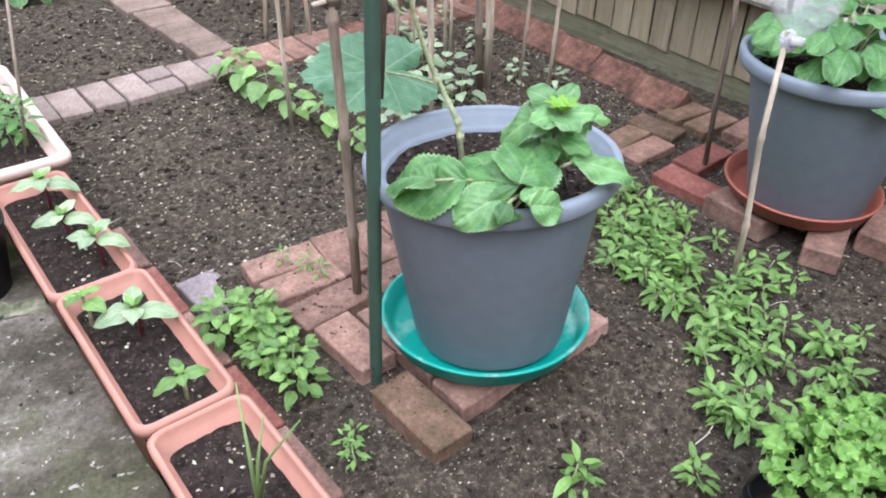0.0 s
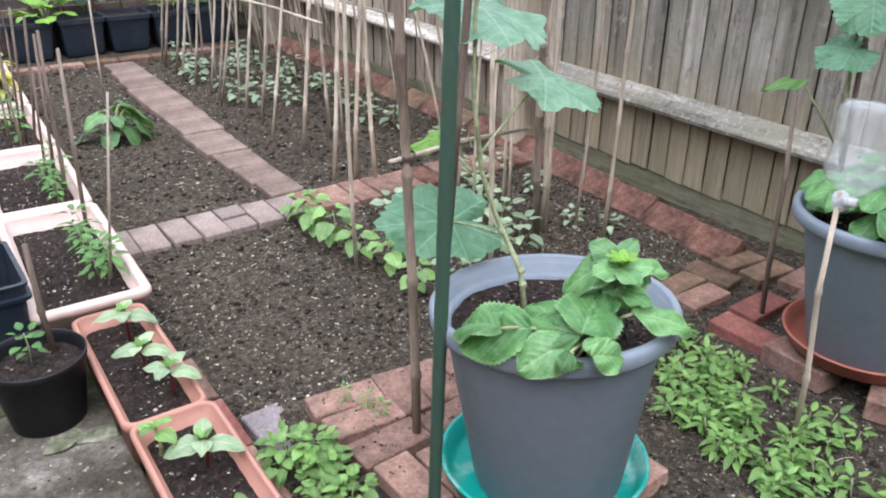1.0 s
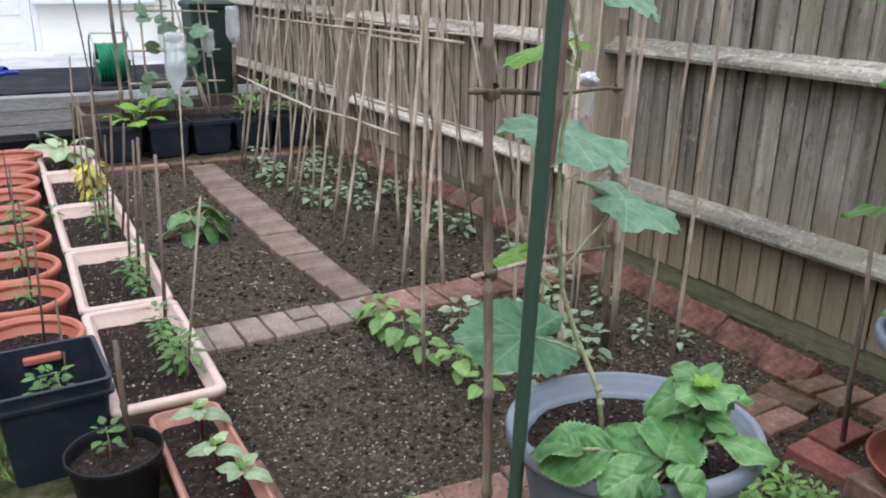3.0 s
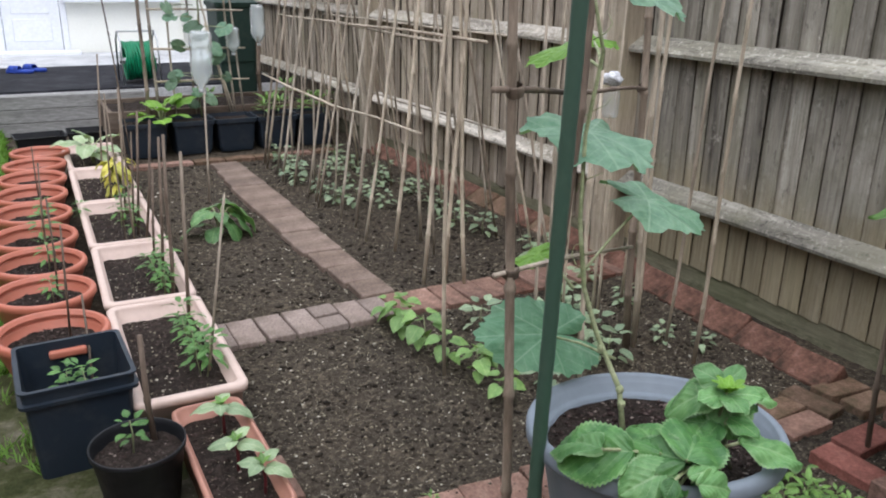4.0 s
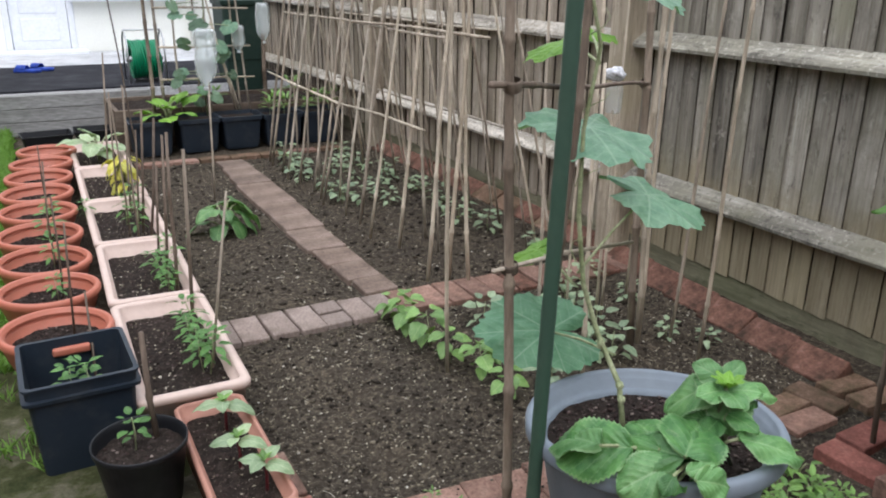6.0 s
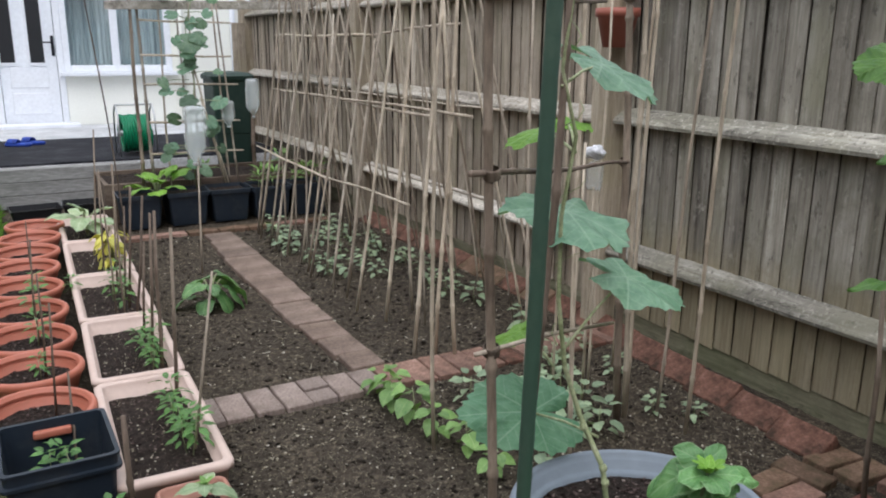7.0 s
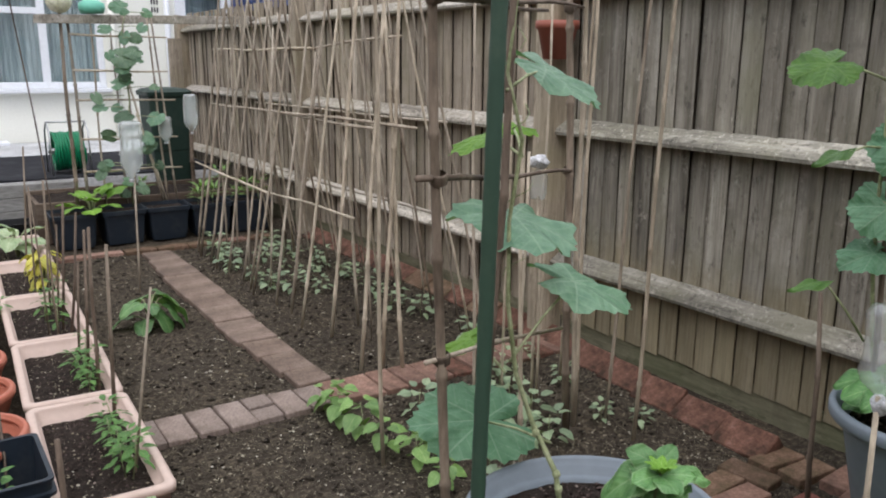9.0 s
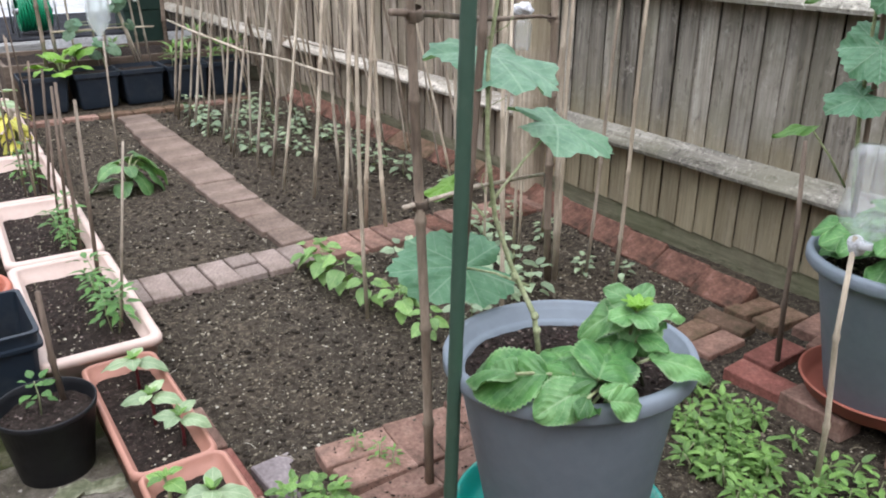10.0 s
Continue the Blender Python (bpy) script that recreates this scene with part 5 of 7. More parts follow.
for k, x in enumerate((-0.325, -0.0, 0.315, 0.63, 0.94)):
    t = thing("square_pot", "square black plastic pot full of compost", "plant pot", at(x, 3.2 - 0.02 * (k > 2), -0.005, rng.uniform(-2, 2)), "square black pots in a row")
    bm = bmesh.new()
    loft(bm, [rect_ring(0.12, 0.12, 0.02, 0), rect_ring(0.142, 0.142, 0.02, 0.212), rect_ring(0.153, 0.153, 0.02, 0.214), rect_ring(0.153, 0.153, 0.02, 0.243), rect_ring(0.146, 0.146, 0.016, 0.245), rect_ring(0.14, 0.14, 0.016, 0.2), rect_ring(0.125, 0.125, 0.016, 0.02)])
    part("body", bm, "crate", t)
    bm = bmesh.new()
    crumbly(bm, 0.14, 0.14, 0.215)
    part("compost", bm, "compost", t, smooth=True)
for x, y, a in ((-0.985, 3.72, 4), (-0.62, 3.8, -3)):
    t = thing("seed_tray", "shallow black plastic seed tray", "seed tray", at(x, y, 0.0, a), "black seed trays")
    bm = bmesh.new()
    loft(bm, [rect_ring(0.15, 0.1, 0.01, 0), rect_ring(0.17, 0.12, 0.01, 0.09), rect_ring(0.178, 0.128, 0.01, 0.092), rect_ring(0.178, 0.128, 0.01, 0.1), rect_ring(0.168, 0.118, 0.01, 0.1), rect_ring(0.15, 0.1, 0.01, 0.02)])
    part("body", bm, "black", t)
    bm = bmesh.new()
    crumbly(bm, 0.155, 0.105, 0.06)
    part("compost", bm, "compost", t, smooth=True)

# raised bed of old boards behind the black pots
bed = thing("raised_bed", "low raised bed of old brown boards", "raised bed", at(0.35, 3.75, -0.02))
for x, y, sx, sy in ((0, -0.33, 1.75, 0.03), (0, 0.33, 1.75, 0.03), (-0.86, 0, 0.03, 0.63), (0.86, 0, 0.03, 0.63)):
    bm = bmesh.new()
    box(bm, sx, sy, 0.3, None, 0.005, 2)
    part("board", bm, "timber", bed).matrix_local = at(x, y, 0)
bm = bmesh.new()
crumbly(bm, 0.84, 0.31, 0.27, 0.04, 0.02)
part("compost", bm, "compost", bed, smooth=True)

tank = thing("water_tank", "dark green plastic garden water tank", "water tank", at(0.765, 4.75, -0.02))
bm = bmesh.new()
loft(bm, [rect_ring(0.15, 0.2, 0.05, 0), rect_ring(0.165, 0.21, 0.05, 0.5), rect_ring(0.172, 0.217, 0.05, 0.51), rect_ring(0.18, 0.225, 0.05, 0.98), rect_ring(0.186, 0.23, 0.05, 0.99)])
part("body", bm, "tank", tank, smooth=False)
bm = bmesh.new()
loft(bm, [rect_ring(0.195, 0.24, 0.05, 0), rect_ring(0.2, 0.245, 0.05, 0.035), rect_ring(0.17, 0.2, 0.05, 0.06), rect_ring(0.1, 0.12, 0.04, 0.07)])
part("lid", bm, "tank", tank, "dark green lid").matrix_local = at(0, 0, 0.99)
reel = thing("hose_reel", "green garden hose wound on a wire reel", "hose reel", at(-0.06, 4.9, DECK, 0, 0, 0, 1.3))
for k in range(3):
    bm = bmesh.new()
    pts = []
    for i in range(22 * 11 + 1):
        a = 2 * math.pi * i / 22
        rad = 0.095 + 0.014 * k + 0.003 * math.sin(i * 0.37)
        pts.append((-0.095 + 0.19 * i / (22 * 11) + 0.004 * math.sin(i * 0.9), rad * math.cos(a), 0.165 + rad * math.sin(a)))
    tube(bm, pts, 0.0085, 6)
    part("hose", bm, "hose", reel, smooth=True)
for x in (-0.12, 0.12):
    bm = bmesh.new()
    tube(bm, [(x, -0.13, 0.0), (x, -0.1, 0.3), (x, 0.0, 0.36), (x, 0.1, 0.3), (x, 0.13, 0.0)], 0.006, 6)
    part("wire_side", bm, "grey_metal", reel, smooth=True)
bm = bmesh.new()
tube(bm, [(-0.12, 0, 0.165), (0.12, 0, 0.165)], 0.02, 10)
part("axle", bm, "grey_metal", reel, smooth=True)
bm = bmesh.new()
tube(bm, [(-0.12, 0.0, 0.36), (0.12, 0.0, 0.36)], 0.006, 6)
part("top_bar", bm, "grey_metal", reel, smooth=True)

slab = thing("broken_slab", "broken lichen-covered slab edge beside the black pot", "slab", at(-0.99, -1.15, 0.005, -14))
bm = bmesh.new()
box(bm, 0.15, 0.045, 0.012)
bmesh.ops.subdivide_edges(bm, edges=bm.edges[:], cuts=7, use_grid_fill=True)
for v in bm.verts:
    v.co += Vector((noise.noise(v.co * 40), 1.6 * noise.noise(v.co * 32 + Vector((3, 0, 0))), 0.5 * noise.noise(v.co * 45))) * 0.014
part("stone", bm, "slab", slab, smooth=True)
bm = bmesh.new()
crumbs(bm, (-1.35, -2.3, -0.94, -1.1), 420, 0.0015, 0.007, lambda x, y: 0.007)
tagged(part("path_litter", bm, "clod"), "crumbs of soil strewn over the concrete", "soil", kind="stuff")
bm = bmesh.new()
crumbs(bm, (-1.35, -2.3, -0.94, -1.1), 160, 0.0015, 0.006, lambda x, y: 0.007)
tagged(part("path_grit", bm, "pebble"), "pale grit and chips on the concrete", "grit", kind="stuff")

# ---- canes and poles ----
green = thing("garden_pole", "dark green plastic-coated garden pole beside the pot", "garden pole", at(-0.462, -1.832, -0.02))
bm = bmesh.new()
pts, rad = [], []
for i in range(60):
    s = i / 59
    pts.append((0.042 * s, -0.025 * s, 2.1 * s))
    rad.append(0.0125 + 0.0008 * (i % 2))
tube(bm, pts, rad, 12)
part("shaft", bm, "green_pole", green, smooth=True)

frame_a = thing("plant_support", "support of brown canes tied with cross sticks", "plant support", at(-0.358, -1.615, -0.02))
o = Vector((-0.358, -1.615, -0.02))


def rel(x, y, z):
    return Vector((x, y, z)) - o


cane(frame_a, (0, 0, 0), rel(-0.402, -1.59, 2.1), 0.0105, "brown_cane", "post")
cane(frame_a, rel(0.655, -0.87, -0.02), rel(0.59, -0.835, 2.1), 0.013, "brown_cane", "post")
# dark stick added for the backlit vine stem, its shade is in the colour
cane(frame_a, rel(-0.33, -1.685, 0.55), rel(-0.26, -1.7, 1.8), 0.008, "dark_cane", "stick")
cane(frame_a, rel(-0.415, -1.611, 0.721), rel(-0.055, -1.602, 0.724), 0.005, "grey_cane", "cross_stick", "pale stick")
cane(frame_a, rel(-0.45, -1.64, 1.085), rel(0.63, -0.86, 0.935), 0.0065, "dark_cane", "cross_stick")
cane(frame_a, rel(-0.41, -1.64, 1.405), rel(0.66, -0.855, 1.46), 0.0065, "dark_cane", "cross_stick")
cane(frame_a, rel(-0.40, -1.62, 1.395), rel(0.3, -1.1, 1.425), 0.006, "dark_cane", "cross_stick")

for x, y, z in ((0.626, -0.854, 0.935), (0.61, -0.846, 1.455), (-0.373, -1.606, 0.72), (-0.38, -1.602, 1.075), (-0.387, -1.598, 1.4)):
    bm = bmesh.new()
    lathe(bm, [(0.0145, -0.011), (0.018, -0.008), (0.0155, -0.003), (0.0185, 0.001), (0.016, 0.005), (0.0178, 0.009), (0.0145, 0.012)], 12)
    part("tie", bm, "dark_cane", frame_a, "dark string tie", smooth=True).matrix_local = Matrix.Translation(rel(x, y, z)) @ Euler((radians(14), radians(-10), 0)).to_matrix().to_4x4()

BED = "canes standing in the near bed"
for a, b, r, mt in (((0.712, -0.845), (0.66, -0.85, 1.95), 0.009, "bamboo"), ((0.74, -0.82), (0.735, -0.84, 1.9), 0.007, "bamboo"), ((0.83, -1.03), (0.84, -1.09, 1.9), 0.007, "bamboo"),
                    ((0.835, -0.88), (0.83, -1.01, 1.9), 0.006, "grey_cane"), ((0.95, -0.5), (0.97, -0.6, 1.9), 0.006, "bamboo"), ((0.3, -1.05), (0.37, -0.9, 1.9), 0.007, "bamboo"),
                    ((0.55, -0.52), (0.56, -0.5, 1.6), 0.006, "bamboo"), ((0.42, -0.62), (0.45, -0.55, 1.5), 0.006, "grey_cane"), ((-0.015, -0.72), (0.02, -0.62, 1.9), 0.007, "bamboo"), ((0.62, -0.42), (0.66, -0.4, 1.4), 0.005, "grey_cane"), ((0.5, -0.79), (0.5, -0.8, 1.0), 0.006, "bamboo"), ((0.57, -0.6), (0.565, -0.62, 1.2), 0.005, "bamboo"), ((0.73, -0.61), (0.75, -0.6, 1.5), 0.005, "bamboo")):
    stand_cane("bamboo_cane", "upright dry bamboo cane in the near bed", (*a, -0.02), b, r, mt, BED)
stand_cane("bamboo_cane", "short brown cane beside the second pot", (0.835, -1.7, -0.02), (0.9, -1.62, 0.66), 0.008, "dark_cane")
stick = stand_cane("bamboo_cane", "slanting pale cane among the seedlings", (0.41, -2.088, -0.02), (0.318, -2.1, 0.66), 0.007, "bamboo")
for a, b, r in (((-0.725, -0.1), (-0.697, -0.075, 0.69), 0.009), ((-0.74, 0.09), (-0.714, 0.125, 0.715), 0.009), ((-0.742, 0.28), (-0.7, 0.315, 0.67), 0.008),
                ((-0.735, 0.52), (-0.697, 0.55, 0.5), 0.007), ((-0.745, 0.69), (-0.662, 0.725, 0.667), 0.008), ((-0.735, 0.93), (-0.676, 0.96, 0.669), 0.008), ((-0.77, 0.75), (-0.765, 0.8, 0.8), 0.005), ((-0.79, 0.9), (-0.8, 1.0, 0.75), 0.005),
                ((-0.735, 1.285), (-0.702, 1.315, 0.726), 0.007), ((-0.735, 2.22), (-0.674, 2.28, 0.8), 0.007), ((-0.76, 1.6), (-0.74, 1.62, 0.62), 0.006), ((-0.73, 1.1), (-0.69, 1.12, 0.55), 0.006)):
    stand_cane("bamboo_cane", "thin brown cane standing in a pale trough", (*a, 0.08), b, r * 0.78, "brown_cane" if rng.random() < 0.5 else "dark_cane", "canes in the troughs")
stand_cane("bamboo_cane", "thin pale cane leaning in a pale trough", (-0.77, -0.57, 0.08), (-0.677, -0.57, 0.66), 0.0045, "grey_cane")
stand_cane("bamboo_cane", "short brown cane in the small black pot", (-0.985, -0.965, 0.12), (-0.995, -0.955, 0.44), 0.008, "dark_cane")
for a, b in (((-1.092, -0.6), (-1.079, -0.43, 0.37)), ((-1.117, -0.17), (-1.098, -0.17, 0.51)), ((-1.124, 0.2), (-1.113, 0.24, 0.5)), ((-1.124, 0.58), (-1.113, 0.58, 0.555)), ((-1.1, 1.6), (-1.1, 1.62, 0.42))):
    stand_cane("bamboo_cane", "very thin brown cane in a terracotta pot", (*a, 0.12), b, 0.004, "dark_cane", "thin canes in the pots")
stand_cane("bamboo_cane", "tall thin dark cane by the patio", (-0.45, 3.0, 0.0), (-0.62, 3.05, 2.2), 0.005, "dark_cane")

# bean canes: two rows leaning together on a ridge
bean = thing("bean_canes", "row of bamboo bean canes crossed on a ridge cane", "cane frame", at(0.66, 0.0, -0.02))


def bframe(x, y, z):
    return Vector((x - 0.66, y, z + 0.02))


ys_front = [0.003, 0.06, 0.52, 0.72, 0.95, 1.15, 1.4, 1.52, 1.72, 1.9, 2.1, 2.28, 2.45, 2.6]
heads = [(0.08, 1.9), (0.2, 1.86), (0.42, 1.95), (0.56, 1.9), (0.72, 1.93), (0.9, 1.94), (1.06, 1.99), (1.26, 1.94), (1.42, 2.02), (1.6, 2.04), (1.76, 2.06), (1.95, 1.94), (2.14, 1.98), (2.32, 1.9)]
RIDGE = 0.545
for i, (y, (yh, zh)) in enumerate(zip(ys_front, heads)):
    zr = 1.845 - 0.028 * (yh - 0.3)
    x0 = (0.386, 0.31)[i] if i < 2 else rng.uniform(0.32, 0.4)
    k = (zh - zr) / zr
    cane(bean, bframe(x0, y, -0.03), bframe(RIDGE + (RIDGE - x0) * k, yh, zh), rng.uniform(0.006, 0.0085) if i > 2 else 0.009, "bamboo" if i < 4 else "grey_cane")
    xb, yb = rng.uniform(0.92, 1.0), y + rng.uniform(-0.1, 0.16)
    zb = zr + rng.uniform(0.03, 0.2)
    k = (zb - zr) / zr
    yt = yh + rng.uniform(-0.02, 0.05)
    cane(bean, bframe(xb, yb, -0.03), bframe(RIDGE + (RIDGE - xb) * k, yt + (yt - yb) * k, zb), rng.uniform(0.005, 0.0075), ("grey_cane", "bamboo", "brown_cane")[i % 3])
    bm = bmesh.new()
    lathe(bm, [(0.009, -0.012), (0.013, -0.007), (0.011, -0.002), (0.0135, 0.003), (0.011, 0.008), (0.009, 0.012)], 8)
    part("tie", bm, "dark_cane", bean, "dark string tie", smooth=True).matrix_local = Matrix.Translation(bframe(RIDGE, yh, zr)) @ Euler((radians(80), 0, 0)).to_matrix().to_4x4()
# single canes between the pairs and along the fence side
cane(bean, bframe(0.451, -0.06, -0.03), bframe(0.52, 0.23, 1.9), 0.009, "bamboo")
cane(bean, bframe(0.58, 0.6, -0.03), bframe(0.49, 0.59, 1.95), 0.008, "bamboo")
for y in (0.25, 0.62, 0.85, 1.28, 1.62, 2.0, 2.36, 2.7):
    cane(bean, bframe(rng.uniform(0.93, 1.02), y, -0.03), bframe(rng.uniform(0.56, 0.7), y + rng.uniform(-0.14, 0.1), rng.uniform(1.5, 1.95)), rng.uniform(0.0045, 0.0065), "grey_cane")
for y in (0.4, 1.1, 1.45, 1.8, 2.15, 2.52):
    cane(bean, bframe(rng.uniform(0.42, 0.6), y, -0.03), bframe(rng.uniform(0.5, 0.62), y + rng.uniform(-0.1, 0.1), rng.uniform(1.3, 1.85)), rng.uniform(0.0045, 0.0065), "grey_cane")
cane(bean, bframe(RIDGE, 0.25, 1.85), bframe(RIDGE, 1.5, 1.81), 0.008, "brown_cane", "ridge_cane")
cane(bean, bframe(RIDGE, 0.95, 1.815), bframe(RIDGE, 2.42, 1.778), 0.008, "brown_cane", "ridge_cane")
cane(bean, bframe(0.415, 0.3, 0.6), bframe(0.415, 1.5, 0.575), 0.0065, "bamboo", "cross_cane")
cane(bean, bframe(0.415, 1.3, 0.57), bframe(0.41, 2.65, 0.605), 0.0065, "bamboo", "cross_cane")
cane(bean, bframe(0.47, -0.14, 1.03), bframe(0.47, 1.45, 1.02), 0.0065, "grey_cane", "cross_cane")
cane(bean, bframe(0.47, 0.19, 1.005), bframe(0.47, 2.42, 1.01), 0.0065, "grey_cane", "cross_cane")
cane(bean, bframe(0.66, 0.3, 1.395), bframe(0.66, 1.5, 1.345), 0.007, "grey_cane", "cross_cane")
cane(bean, bframe(0.65, 1.2, 1.35), bframe(0.65, 2.9, 1.36), 0.007, "bamboo", "cross_cane")
cane(bean, bframe(0.9, 0.4, 0.56), bframe(0.9, 2.6, 0.55), 0.006, "grey_cane", "cross_cane")
cane(bean, bframe(0.84, 0.2, 1.02), bframe(0.84, 2.6, 1.0), 0.006, "grey_cane", "cross_cane")

# bamboo trellis
tr = thing("trellis", "bamboo trellis lashed to posts behind black pots", "trellis", at(0.15, 3.4, 0.2))


def trel(x, y, z):
    return Vector((x - 0.15, y - 3.4, z - 0.2))


cane(tr, trel(-0.26, 3.36, 0.2), trel(-0.25, 3.36, 1.6), 0.014, "brown_cane", "post")
cane(tr, trel(-0.17, 3.4, 0.2), trel(-0.2, 3.4, 1.56), 0.012, "grey_cane", "post")
for z, x0, x1 in ((1.455, -0.2, 0.47), (1.21, -0.2, 0.46), (1.0, -0.2, 0.5), (0.725, -0.18, 0.5), (0.49, -0.18, 0.52)):
    cane(tr, trel(x0, 3.38, z), trel(x1, 3.4, z - 0.01), 0.008, "bamboo", "cross_cane")
for x, dx in ((0.1, -0.02), (0.17, 0.0), (0.4, -0.06), (0.47, -0.1), (-0.05, 0.0)):
    cane(tr, trel(x, 3.41, 0.2), trel(x + dx, 3.42, 1.6), 0.008, "grey_cane", "upright")
cane(tr, trel(0.36, 3.38, 0.22), trel(0.14, 3.37, 1.25), 0.008, "bamboo", "upright")
cane(tr, trel(0.38, 3.36, 0.22), trel(0.2, 3.36, 0.9), 0.008, "bamboo", "upright")
bm = bmesh.new()
box(bm, 2.05, 0.11, 0.055, None, 0.006, 2, wobble=0.006)
part("beam", bm, "rail", tr, "bleached grey timber beam").matrix_local = Matrix.Translation(trel(0.58, 3.62, 1.555)) @ Euler((0, radians(-2), radians(17))).to_matrix().to_4x4()

bm = bmesh.new()
bmesh.ops.create_icosphere(bm, subdivisions=3, radius=0.085)
for v in bm.verts:
    v.co *= 1 + 0.05 * noise.noise(v.co * 25)
ball = part("cane_topper", bm, "globe", smooth=True)
ball.matrix_world = at(-0.25, 3.35, 1.675)
tagged(ball, "pale yellow ball capping a post", "ball")
bm = bmesh.new()
lathe(bm, [(0, 0), (0.075, 0.0), (0.09, 0.03), (0.085, 0.07), (0.05, 0.09), (0, 0.095)], 20)
bowl = part("upturned_bowl", bm, "mint", smooth=True)
bowl.matrix_world = at(-0.03, 3.42, 1.6)
tagged(bowl, "mint green plastic bowl upside down on the beam", "bowl")


def bottle(label, m, r=0.045, h=0.25, group="plastic bottles on canes", mat="milky"):
    t = thing("plastic_bottle", label, "plastic bottle", m, group)
    bm = bmesh.new()
    prof = [(0.0, 0.0), (r * 0.8, 0.0), (r, 0.02)]
    for i in range(1, 8):
        prof.append((r * (0.97 if i % 2 else 1.0), 0.02 + (h * 0.68 - 0.02) * i / 8))
    prof += [(r, h * 0.68), (r * 0.8, h * 0.78), (r * 0.4, h * 0.9), (0.013, h * 0.93), (0.013, h), (0.0, h)]
    lathe(bm, prof, 24)
    for v in bm.verts:
        if 0.01 < v.co.z < h * 0.8:
            k = 1 + 0.16 * noise.noise((v.co.x * 22 + h * 30, v.co.y * 22, v.co.z * 14))
            v.co.x, v.co.y = v.co.x * k, v.co.y * k
    body = part("body", bm, mat, t, smooth=True)
    bm = bmesh.new()
    lathe(bm, [(0.0155, h * 0.945), (0.0155, h + 0.002), (0, h + 0.003)], 14)
    part("cap", bm, "upvc", body, "white screw cap", smooth=True)
    return t


bottle("crumpled clear plastic bottle upturned on a cane", at(-0.165, 1.88, 0.95, 0, 180, 3), 0.06, 0.34)
stand_cane("bamboo_cane", "thin cane carrying an upturned bottle", (-0.21, 1.78, -0.02), (-0.168, 1.88, 0.66), 0.006, "grey_cane")
bottle("clear plastic bottle hung on the trellis", at(0.402, 3.36, 0.87, 0, 180, 0), 0.05, 0.2)
bottle("clear plastic bottle standing on a post by the fence", at(0.61, 3.4, 1.03, 0, 180, 0), 0.055, 0.3)
stand_cane("garden_stake", "brown wooden stake under a bottle", (0.6, 3.42, -0.02), (0.607, 3.4, 0.8), 0.018, "timber")
bottle("small clear bottle wrapped in white cloth", at(0.655, -0.67, 0.81, 0, 0, 4), 0.03, 0.12, mat="bottle")
stand_cane("bamboo_cane", "dry cane holding up a small bottle", (0.665, -0.66, -0.02), (0.655, -0.67, 0.82), 0.006, "bamboo")
bm = bmesh.new()
bmesh.ops.create_icosphere(bm, subdivisions=3, radius=0.035)
for v in bm.verts:
    v.co *= 1 + 0.35 * noise.noise(v.co * 45)
    v.co.z *= 0.7
rag = part("rag", bm, "cloth", smooth=True)
rag.matrix_world = at(0.655, -0.67, 0.945)
tagged(rag, "crumpled white cloth over a bottle", "cloth")
bottle("large clear plastic bottle upturned on a cane", at(0.362, -2.1, 0.835, 0, 176, 9), 0.06, 0.2, mat="bottle")
# white film at the neck of the upturned bottle, shaped like the rag
bm = bmesh.new()
bmesh.ops.create_icosphere(bm, subdivisions=3, radius=0.017)
for v in bm.verts:
    v.co *= 1 + 0.4 * noise.noise(v.co * 70)
    v.co.z *= 1.25
neck_film = part("rag", bm, "cloth", smooth=True)
neck_film.matrix_world = at(0.33, -2.1, 0.64)
tagged(neck_film, "white crumpled film at the neck of the upturned bottle", "cloth")

hang = thing("hanging_pot", "small red-brown plastic pot hooked on the fence", "plant pot", at(1.2, -0.12, 1.3, 0, 0, 0, 1.25))
bm = bmesh.new()
lathe(bm, [(0, 0), (0.046, 0.0), (0.068, 0.1), (0.076, 0.102), (0.076, 0.13), (0.069, 0.13), (0.06, 0.09), (0, 0.03)], 28)
part("body", bm, "saucer_red", hang, smooth=True)

# ---- plants ----
def stalk(parent, pts, r=0.003, mat="stem", name="stem", taper=0.6):
    bm = bmesh.new()
    n_pts = len(pts)
    tube(bm, pts, [r * (1 - (1 - taper) * i / (n_pts - 1)) for i in range(n_pts)], 7)
    return part(name, bm, mat, parent, smooth=True)


